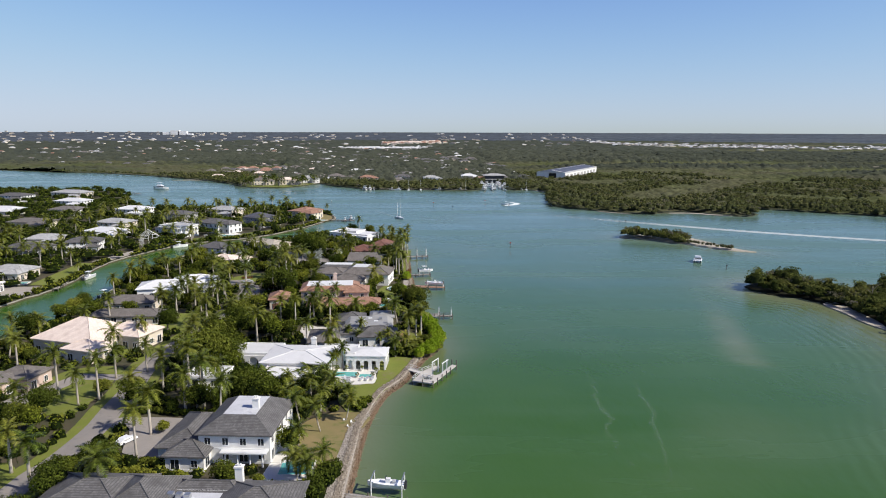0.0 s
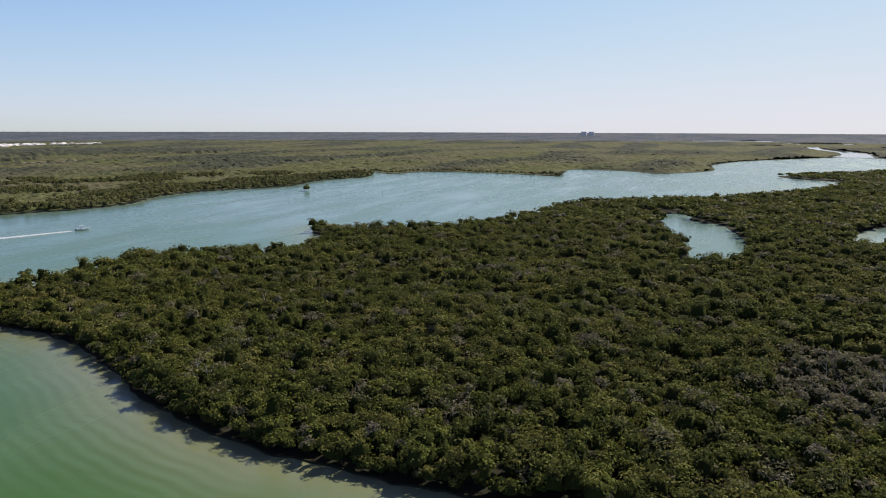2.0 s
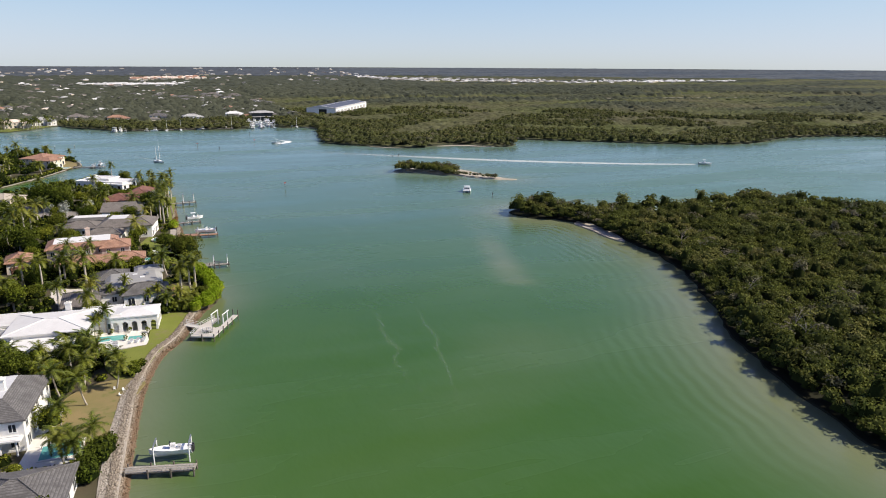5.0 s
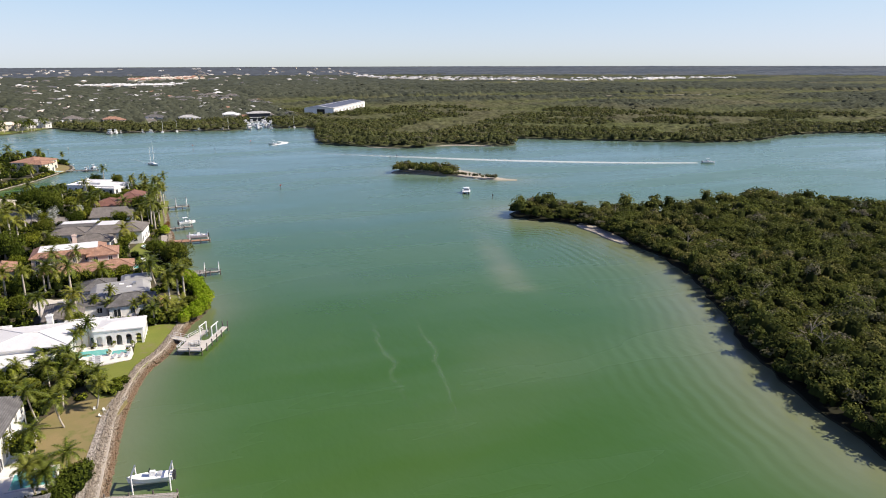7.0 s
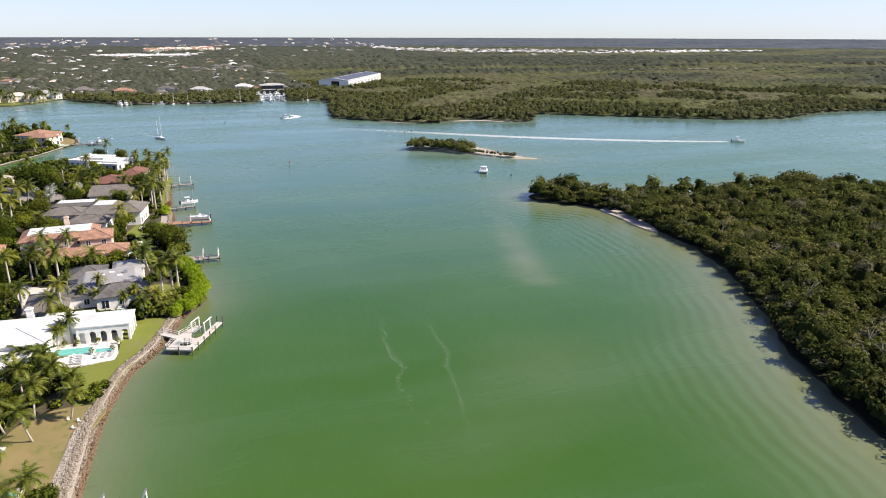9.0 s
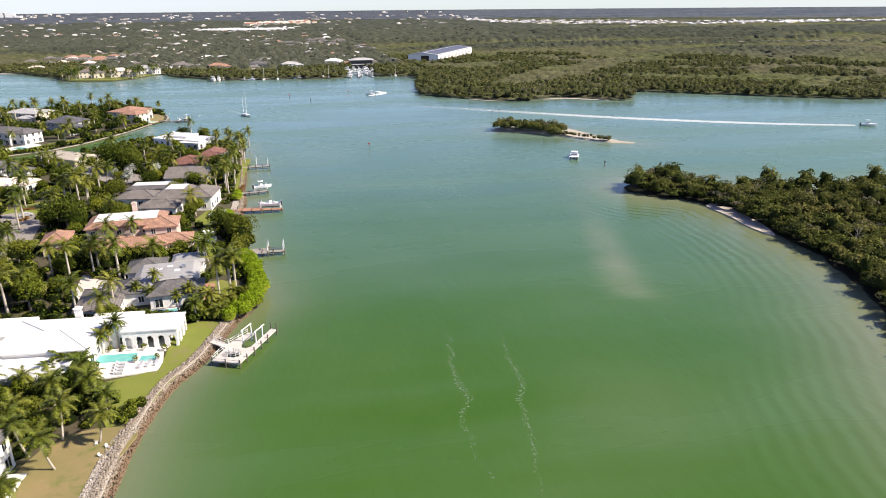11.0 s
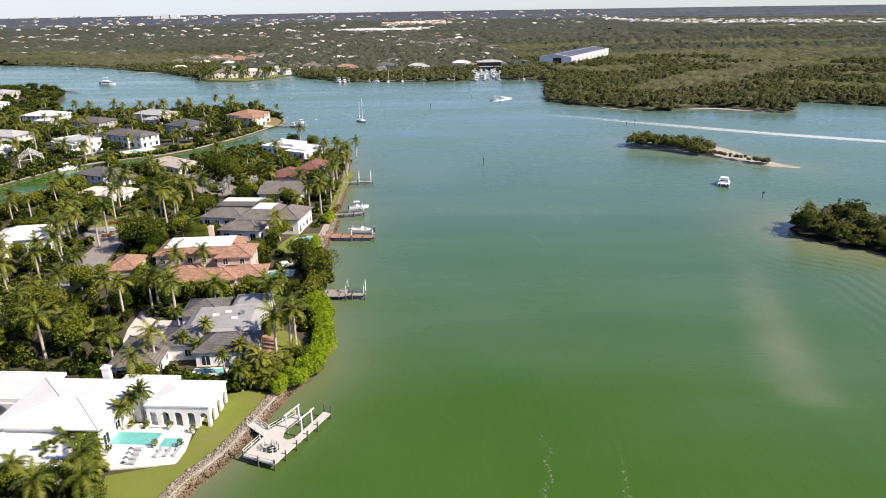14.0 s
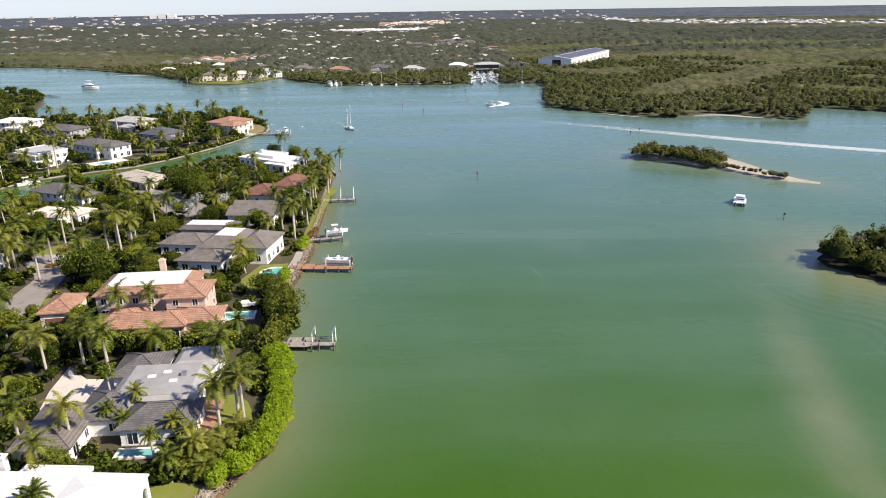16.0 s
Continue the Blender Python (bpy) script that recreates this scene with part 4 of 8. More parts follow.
def window_mesh(w, h):
    key = (round(w, 1), round(h, 1))
    if key not in _win:
        f, p = Shape(), Shape()
        t = 0.12
        for a in ((-w / 2 - t, 0, -w / 2, h), (w / 2, 0, w / 2 + t, h), (-w / 2 - t, h, w / 2 + t, h + t), (-w / 2 - t * 1.6, -t, w / 2 + t * 1.6, 0), (-0.04, 0, 0.04, h)):
            f.box(a[0], -0.09, a[1], a[2], 0.02, a[3])
        p.box(-w / 2, -0.045, 0, w / 2, 0.0, h)
        _win[key] = (f.mesh("window", M["trim"]), p.mesh("pane", M["glass"]))
    return _win[key]


def add_window(parent, x, y, z, rot, w=1.3, h=1.5):
    fm, pm = window_mesh(w, h)
    ob = part("window", fm, None, parent, "", pose(x, y, z, 0, 0, rot))
    part("pane", pm, None, ob, "dark glass pane")


def roof_shape(w, d, h, kind, rise, over=0.6):
    """A roof over a rectangle round the origin, eaves at h. Returns the roof and its flat deck or None."""
    a, b = w / 2 + over, d / 2 + over
    s, deck = Shape(), None
    if kind == "flat":
        s.box(-a + 0.3, -b + 0.3, h - 0.05, a - 0.3, b - 0.3, h + 0.3)
        deck = Shape().box(-a + 0.65, -b + 0.65, h + 0.3, a - 0.65, b - 0.65, h + 0.36)
        for q in ((-a + .3, -b + .3, a - .3, -b + .6), (-a + .3, b - .6, a - .3, b - .3), (-a + .3, -b + .6, -a + .6, b - .6), (a - .6, -b + .6, a - .3, b - .6)):
            s.box(q[0], q[1], h + 0.3, q[2], q[3], h + 0.6)
        return s, deck
    e = 0.22
    low = [(-a, -b, h - 0.05), (a, -b, h - 0.05), (a, b, h - 0.05), (-a, b, h - 0.05)]
    eave = [(x, y, h + e) for x, y, _ in low]
    faces = [(3, 2, 1, 0), (0, 1, 5, 4), (1, 2, 6, 5), (2, 3, 7, 6), (3, 0, 4, 7)]
    if kind == "deck":
        i = min(min(a, b) * 0.55, rise * 1.9)
        top = [(-a + i, -b + i, h + e + rise), (a - i, -b + i, h + e + rise), (a - i, b - i, h + e + rise), (-a + i, b - i, h + e + rise)]
        s.add(low + eave + top, faces + [(4, 5, 9, 8), (5, 6, 10, 9), (6, 7, 11, 10), (7, 4, 8, 11), (8, 9, 10, 11)])
        deck = Shape().box(-a + i + .15, -b + i + .15, h + e + rise, a - i - .15, b - i - .15, h + e + rise + 0.08)
        return s, deck
    if kind == "gable":
        if w >= d:
            top = [(-a, 0, h + e + rise), (a, 0, h + e + rise)]
            s.add(low + eave + top, faces + [(4, 5, 9, 8), (6, 7, 8, 9), (5, 6, 9), (7, 4, 8)])
        else:
            top = [(0, -b, h + e + rise), (0, b, h + e + rise)]
            s.add(low + eave + top, faces + [(5, 6, 9, 8), (7, 4, 8, 9), (4, 5, 8), (6, 7, 9)])
        return s, None
    if w >= d:
        top = [(-a + b, 0, h + e + rise), (a - b + 0.01, 0, h + e + rise)]
        s.add(low + eave + top, faces + [(4, 5, 9, 8), (5, 6, 9), (6, 7, 8, 9), (7, 4, 8)])
    else:
        top = [(0, -b + a, h + e + rise), (0, b - a + 0.01, h + e + rise)]
        s.add(low + eave + top, faces + [(4, 5, 8), (5, 6, 9, 8), (6, 7, 9), (7, 4, 8, 9)])
    return s, None


def ridge_caps(w, d, h, rise, over=0.6):
    """Caps along the ridge and hips of a hip roof."""
    a, b = w / 2 + over, d / 2 + over
    z0, z1 = h + 0.24, h + 0.26 + rise
    if w >= d:
        r = [(-a + b, 0, z1), (a - b + 0.01, 0, z1)]
        lines = [((-a, -b, z0), r[0]), ((-a, b, z0), r[0]), ((a, -b, z0), r[1]), ((a, b, z0), r[1]), (r[0], r[1])]
    else:
        r = [(0, -b + a, z1), (0, b - a + 0.01, z1)]
        lines = [((-a, -b, z0), r[0]), ((a, -b, z0), r[0]), ((-a, b, z0), r[1]), ((a, b, z0), r[1]), (r[0], r[1])]
    s = Shape()
    for p, q in lines:
        if (Vector(p) - Vector(q)).length > 0.3:
            s.tube([p, q], [0.13, 0.13], 5)
    return s


def arch_wall(length, height, n, thick=0.35, gap=None, spring=0.55, foot=0.0):
    """A wall along x with n arched openings."""
    s = Shape()
    bay = length / n
    ow = (gap or bay * 0.66) / 2
    zs = height * spring
    for i in range(n):
        c = -length / 2 + bay * (i + 0.5)
        s.box(c - bay / 2, 0, 0, c - ow, thick, height)
        s.box(c + ow, 0, 0, c + bay / 2, thick, height)
        k = 8
        for j in range(k):
            a0, a1 = math.pi * j / k, math.pi * (j + 1) / k
            x0, x1 = c + ow * math.cos(a0), c + ow * math.cos(a1)
            z0, z1 = zs + ow * math.sin(a0), zs + ow * math.sin(a1)
            s.add([(x0, 0, z0), (x1, 0, z1), (x1, 0, height), (x0, 0, height), (x0, thick, z0), (x1, thick, z1), (x1, thick, height), (x0, thick, height)],
                  [(0, 1, 2, 3)[::-1], (4, 5, 6, 7), (0, 1, 5, 4), (2, 3, 7, 6)])
    return s


HOUSE_RECTS = []
CLEAR = []


def house(name, label, x, y, rot, wings, wall="white", roof="roof_grey", deck="roof_white", windows=True, chimney=None, group=""):
    """wings: (cx, cy, w, d, eaves, roof kind, rise[, roof material]) in the house's own axes."""
    root = thing(name, x, y, GROUND, rot, label, "house", group)
    turn = Matrix.Rotation(radians(rot), 2)
    for k, wing in enumerate(wings):
        cx, cy, w, d, h, kind, rise = wing[:7]
        rm = wing[7] if len(wing) > 7 else roof
        c = turn @ Vector((cx, cy))
        HOUSE_RECTS.append((x + c.x, y + c.y, w, d, rot))
        body = Shape().box(-w / 2, -d / 2, -0.6, w / 2, d / 2, h)
        body.box(-w / 2 - 0.06, -d / 2 - 0.06, -0.6, w / 2 + 0.06, d / 2 + 0.06, 0.35)
        if h > 5:
            body.box(-w / 2 - 0.05, -d / 2 - 0.05, 3.15, w / 2 + 0.05, d / 2 + 0.05, 3.4)
        at = Matrix.Translation((cx, cy, 0.013 * k))
        part("wall", body, M[wall], root, "", at)
        r, dk = roof_shape(w, d, h, kind, rise)
        rp = part("roof", r, M[rm if kind != "flat" else wall], root, "", at)
        if dk:
            part("roof_deck", dk, M[deck], rp, "pale flat roof deck")
        elif kind == "hip":
            part("ridge_cap", ridge_caps(w, d, h, rise), M[rm], rp)
        if not windows:
            continue
        for side in range(4):
            length = w if side in (0, 2) else d
            n = max(1, int(length / 3.4))
            for i in range(n):
                u = -length / 2 + length * (i + 0.5) / n
                px, py, ang = ((u, -d / 2, 0), (w / 2, u, 90), (-u, d / 2, 180), (-w / 2, -u, 270))[side]
                qx, qy = cx + px, cy + py
                for floor in range(1 if h < 5 else 2):
                    z = 0.9 + floor * 3.1
                    if any(o is not wing and abs(qx - o[0]) < o[2] / 2 + 0.4 and abs(qy - o[1]) < o[3] / 2 + 0.4 and z < o[4] + 0.6 for o in wings):
                        continue
                    tall = floor == 0 and i % 2 == 0
                    add_window(root, qx, qy, z - (0.6 if tall else 0), ang, 1.7 if tall else 1.2, 2.2 if tall else 1.5)
    for c in ([chimney] if chimney else []):
        cx, cy, z0, z1 = c
        s = Shape().box(cx - 0.7, cy - 0.5, z0, cx + 0.7, cy + 0.5, z1).box(cx - 0.85, cy - 0.65, z1, cx + 0.85, cy + 0.65, z1 + 0.25)
        s.box(cx - 0.4, cy - 0.25, z1 + 0.25, cx - 0.05, cy + 0.25, z1 + 0.6).box(cx + 0.1, cy - 0.25, z1 + 0.25, cx + 0.45, cy + 0.25, z1 + 0.6)
        part("chimney", s, M[wall], root, "stucco chimney with capped flues")
    return root


def sheet(name, pts, z, mat, label, category, thick=0.3, step=3.0, raw=False):
    """A flat piece of paving or grass lying on the ground."""
    line = np.array(pts, float) if raw else smooth_line(pts, step, closed=True)
    a = 0.5 * np.sum(line[:, 0] * np.roll(line[:, 1], -1) - np.roll(line[:, 0], -1) * line[:, 1])
    if a < 0:
        line = line[::-1]
    CLEAR.append(line)
    s = Shape()
    n = len(line)
    tris = tessellate([[Vector((x, y, 0)) for x, y in line]])
    s.v = [(x, y, z) for x, y in line.tolist()] + [(x, y, z - thick) for x, y in line.tolist()]
    for t in tris:
        p = [line[i] for i in t]
        up = (p[1][0] - p[0][0]) * (p[2][1] - p[0][1]) - (p[1][1] - p[0][1]) * (p[2][0] - p[0][0]) > 0
        s.f.append(tuple(t) if up else tuple(t)[::-1])
    s.f += [(i, n + i, n + (i + 1) % n, (i + 1) % n) for i in range(n)]
    return stuff(name, s.mesh(name, M[mat]), label, category, "structure")


def pool(x, y, rot, w, d, label="turquoise swimming pool with a pale stone coping"):
    root = thing("swimming_pool", x, y, GROUND, rot, label, "pool")
    c = Shape()
    for q in ((-w / 2 - .5, -d / 2 - .5, w / 2 + .5, -d / 2), (-w / 2 - .5, d / 2, w / 2 + .5, d / 2 + .5), (-w / 2 - .5, -d / 2, -w / 2, d / 2), (w / 2, -d / 2, w / 2 + .5, d / 2)):
        c.box(q[0], q[1], -0.2, q[2], q[3], 0.32)
    part("coping", c, M["terrace"], root)
    part("pool_water", Shape().box(-w / 2, -d / 2, -0.2, w / 2, d / 2, 0.285), M["pool"], root, "clear turquoise water")
    HOUSE_RECTS.append((x, y, w + 2, d + 2, rot))
    return root


# two-storey white house beside the dry lawn
h1 = house("villa", "white two-storey stucco villa with a dark grey hipped roof", -39, 142.5, -4,
      [(0, 0, 15, 18, 6.2, "deck", 2.6), (-11.5, -1, 9, 17, 3.3, "hip", 2.2), (-9, -9.5, 8, 7, 3.2, "hip", 1.8)], "white", "roof_grey", deck="roof_pale", chimney=(2.5, -1.5, 8, 11.2))
for k in range(4):
    part("column", Shape().tube([(-1.5 + k * 2.6, -10.6, 0), (-1.5 + k * 2.6, -10.6, 3)], [0.2, 0.17], 8), M["trim"], h1)
part("balcony", Shape().box(-2.5, -11.2, 3.0, 7.3, -9, 3.3).box(-2.5, -11.2, 4.15, 7.3, -11.1, 4.25), M["trim"], h1, "white balcony with a railing")
part("porch_steps", Shape().box(7.6, -9, -0.4, 10.6, 6, 0.3).box(10.6, -9, -0.4, 11.4, 4, 0.12), M["terrace"], h1)
# long grey-roofed house in front
bg = house("bungalow", "long low house with grey hipped roofs and a pale flat deck", -46, 113, -3,
      [(-14, 1.5, 17, 14, 3.5, "hip", 2.9), (-4.6, 1, 11, 13, 3.7, "hip", 3.1), (7, -2.5, 17, 10, 3.6, "flat", 0), (6, 4.4, 13, 5, 3.4, "hip", 1.4), (16.5, 0, 14, 13, 3.5, "hip", 2.7)],
      "white", "roof_grey", deck="roof_pale", chimney=(11.4, 5.6, 3.5, 7.2))
for _x, _y in ((0.6, 0.4), (2.2, 0.2), (3.8, 0.0)):
    part("air_conditioner", Shape().box(_x - 0.55, _y - 0.55, 3.9, _x + 0.55, _y + 0.55, 4.9, None, 0.05), M["metal"], bg, "grey roof air conditioner")
# white arcaded house
h2 = house("arcaded_villa", "white stucco villa with white roofs and an arcaded wing", -36, 189.5, -4,
      [(0, 0, 18, 15, 4.6, "hip", 1.0, "roof_white"), (-16, 6, 17, 9, 3.9, "flat", 0), (10.5, 5.5, 10, 8, 4.2, "flat", 0),
       (0, -11.5, 14, 9, 3.3, "flat", 0), (-22, -12, 10, 8, 3.0, "flat", 0)], "white", "roof_white", chimney=(2, 9, 4, 6.6))
lg = thing("loggia", -16.7, 192.6, GROUND, -4, "white arcaded loggia with arched openings and a white hipped roof", "loggia")
for nm, ln, n, m in (("arcade", 11.4, 5, pose(0, -4.2, 0)), ("arcade", 8.0, 3, pose(5.7, 0, 0, 0, 0, 90))):
    part(nm, arch_wall(ln, 4.2, n, 0.35, 1.32), M["white"], lg, "wall of round arches", m)
part("rear_wall", Shape().box(-5.7, 3.6, -0.4, 5.7, 4.1, 4.2).box(-5.7, -3.8, -0.4, -5.35, 3.6, 4.2), M["white"], lg)
part("floor_slab", Shape().box(-6.0, -4.6, -0.4, 6.0, 4.1, 0.15), M["terrace"], lg)
# dark panels added so that the rear wall looks as deep in shade
for _k in range(4):
    part("glass_door", Shape().box(-4.9 + _k * 2.5, 3.52, 0.2, -2.7 + _k * 2.5, 3.6, 3.0), M["glass"], lg, "dark glass panel added for the loggia's inner shade")
_r, _ = roof_shape(11.4, 8.4, 4.2, "hip", 0.8, 0.2)
part("roof", _r, M["roof_white"], lg, "low white hipped roof")
HOUSE_RECTS.append((-16.7, 192.6, 16, 9, -4))
for _x in (-2, 1.5):
    _t = thing("lounge_table", -16.7 + _x, 192.5, GROUND + 0.15, 0, "dark low table standing under the loggia", "table", "loggia tables")
    part("tabletop", Shape().box(-0.8, -0.5, 0.6, 0.8, 0.5, 0.7), M["dark"], _t)
    for _a, _b in ((-.7, -.4), (.7, -.4), (-.7, .4), (.7, .4)):
        part("leg", Shape().box(_a - .05, _b - .05, 0, _a + .05, _b + .05, 0.6), M["dark"], _t)
part("arcade", arch_wall(15.5, 3.7, 4), M["white"], h2, "wall of round arches", pose(-16, 0.9, 0))
# grey house with silver roofs
h3 = house("ranch_house", "rambling single-storey house with weathered silver-grey roofs", -19, 224, 4,
      [(0, 0, 15, 14, 3.6, "deck", 0.9, "roof_silver"), (4.6, 9.8, 7.6, 7, 3.9, "deck", 0.6, "roof_silver"), (3, -10, 12, 8, 3.3, "hip", 2.2, "roof_grey"),
       (-7.5, -6, 8, 9, 3.3, "hip", 1.9, "roof_grey"), (-14, -11.8, 9, 13, 3.2, "hip", 1.5, "roof_brown"), (-6, 8.5, 9, 9, 3.4, "hip", 2.0, "roof_grey")], "white", "roof_grey", deck="roof_silver")
for _x, _y in ((-2, 1), (2.5, -1), (0.5, 2.5)):
    part("skylight", Shape().box(_x - 0.7, _y - 0.5, 4.7, _x + 0.7, _y + 0.5, 4.98), M["trim"], h3, "raised skylight")
for _x, _y in ((4, 1), (-3.5, -1.5)):
    part("air_conditioner", Shape().box(_x - 0.5, _y - 0.5, 4.7, _x + 0.5, _y + 0.5, 5.5, None, 0.04), M["metal"], h3, "grey roof air conditioner")
part("patio", Shape().box(7.5, -12, -0.5, 11.5, -1, 0.25), M["dock_red"], h3, "red brick patio")
# red-roofed villa
house("terracotta_villa", "peach two-storey villa with terracotta tile roofs and pale deck", -36, 264, 4,
      [(-1.5, 4, 22, 13, 6.3, "deck", 1.3), (9, 0, 9, 10, 5.9, "hip", 1.9), (1, -11.2, 20, 7.5, 3.3, "hip", 1.9), (12.5, -9, 11, 8, 3.1, "hip", 1.7), (-4, -8, 8, 6, 3.4, "hip", 1.5)],
      "peach", "roof_red", chimney=(0, 10, 6, 10.2))
gr = house("garage", "cream garage with a terracotta hipped roof beside the cul-de-sac", -57, 262, 8, [(0, 0, 7, 10, 3.8, "hip", 2.0)], "cream", "roof_red")
part("garage_door", Shape().box(-2.4, -5.12, 0, 2.4, -5.0, 2.5).box(3.5, -3.4, 0, 3.62, 1.6, 2.5), M["roof_maroon"], gr, "dark red garage door")
# grey hipped house with a white deck
house("villa", "pale villa with brown-grey hipped roofs and white deck", -29, 304, -8,
      [(0, 2, 14, 15, 4.7, "deck", 2.4), (8.5, 2, 10, 14, 4.8, "hip", 2.4), (-3, -9.5, 13, 8, 3.5, "hip", 2.0), (-15, 5, 14, 10, 3.4, "hip", 2.0)], "white", "roof_brown")
house("cottage", "low grey-roofed house with a white flat roof strip", -41, 325, -5, [(0, 0, 17, 8, 3.3, "deck", 1.0)], "grey_wall", "roof_grey")
house("cottage", "pale house with two grey gables", -30, 339, -5, [(0, 0, 16, 9, 3.8, "gable", 2.2), (-2, 6, 13, 8, 4.0, "gable", 2.2)], "white", "roof_brown")
house("villa", "white two-storey villa with dark red clay roofs", -27, 372, -12,
      [(3, 2, 9, 16, 6.0, "hip", 2.2), (-6, -4, 13, 14, 3.6, "hip", 2.6), (2, -9, 10, 8, 4.2, "hip", 1.6)], "white", "roof_maroon")
house("modern_villa", "white modern villa with flat white roof slabs", -45, 432, -30, [(0, 0, 29, 13, 3.4, "flat", 0), (-4, 3, 14, 10, 4.3, "flat", 0), (11, -6, 12, 9, 2.9, "flat", 0)], "white", "roof_white", chimney=(-9, 3, 4, 5.8))
house("villa", "cream two-storey villa with a terracotta roof by the point", -93, 533, -28, [(0, 0, 18, 20, 6.0, "hip", 2.5), (10, -8, 12, 12, 5.6, "hip", 2.2), (-8, 10, 12, 10, 3.4, "hip", 2)], "cream", "roof_red")
house("villa", "two-storey house with a dark slate hipped roof", -120, 494, -28, [(0, 0, 17, 16, 6.0, "hip", 3.2), (9, -6, 10, 12, 3.4, "hip", 2.2)], "grey_wall", "roof_dark")
house("villa", "large white villa with grey hipped roofs beside the canal", -143, 464, -28, [(0, 0, 20, 15, 6.2, "hip", 2.4), (-14, 2, 14, 14, 4.0, "hip", 2.4), (13, 1, 9, 12, 5.8, "hip", 2)], "white", "roof_grey")
h12 = house("balconied_house", "white three-level house with long balconies and a pale flat roof", -160, 444, -32, [(0, 0, 20, 14, 6.8, "flat", 0), (-14, 3, 12, 12, 4.0, "hip", 2)], "white", "roof_grey", deck="roof_light")
for _z in (0.2, 3.2, 6.0):
    part("balcony", Shape().box(-9.5, -9, _z, 9.8, -6.9, _z + 0.25).box(-9.5, -9, _z + 1.1, 9.8, -8.9, _z + 1.2), M["trim"], h12)
for _k in range(7):
    part("column", Shape().box(-9.3 + _k * 3.15, -8.95, 0, -9.05 + _k * 3.15, -8.7, 6.2), M["trim"], h12)
house("villa", "white house with a grey hipped roof beside the canal", -113, 369, -25, [(0, 0, 15, 12, 5.6, "hip", 2.4), (9, 3, 9, 9, 3.4, "hip", 2)], "white", "roof_grey")
house("pavilion", "low house with a broad tan shingle roof beside the canal", -93, 398, -36, [(0, 0, 26, 13, 3.2, "hip", 1.8)], "cream", "roof_tan")
house("cottage", "white house with a pale roof among palms", -101, 341, -20, [(0, 0, 13, 10, 4.2, "hip", 2), (5, 6, 8, 8, 3.4, "gable", 1.6)], "white", "roof_pink")
house("villa", "white single-storey villa with broad white hipped roofs", -105, 284, 12, [(-5, -2, 18, 13, 4.2, "hip", 2.2), (7, 3, 17, 12, 4.6, "hip", 2.4), (-2, -9, 10, 8, 3.6, "hip", 1.6)], "white", "roof_white")
house("villa", "cream villa with pale pink tile roofs", -108, 212, -18, [(0, 0, 22, 19, 4.6, "hip", 5.0), (12, 7, 14, 11, 4.4, "hip", 2.8), (9, -9, 10, 8, 3.8, "hip", 2.0)], "cream", "roof_pink")
house("cottage", "low house with a weathered brown shingle roof", -107, 241, 2, [(0, 0, 25, 8, 3.0, "hip", 1.6)], "cream", "roof_brown")
house("cottage", "low house with a grey shingle roof beside the canal", -113, 259, 2, [(0, 0, 18, 10, 3.3, "hip", 2.0)], "cream", "roof_brown")
house("villa", "peach single-storey villa with a brown tile roof", -118, 172, -10, [(0, 0, 18, 14, 3.8, "hip", 2.4), (8, 8, 10, 9, 3.6, "hip", 1.8)], "peach", "roof_brown")
house("villa", "cream villa with a brown tile roof beside the road", -112, 136, -5, [(0, 0, 20, 14, 3.8, "hip", 2.4), (-8, 9, 10, 9, 3.6, "hip", 1.8)], "cream", "roof_brown")
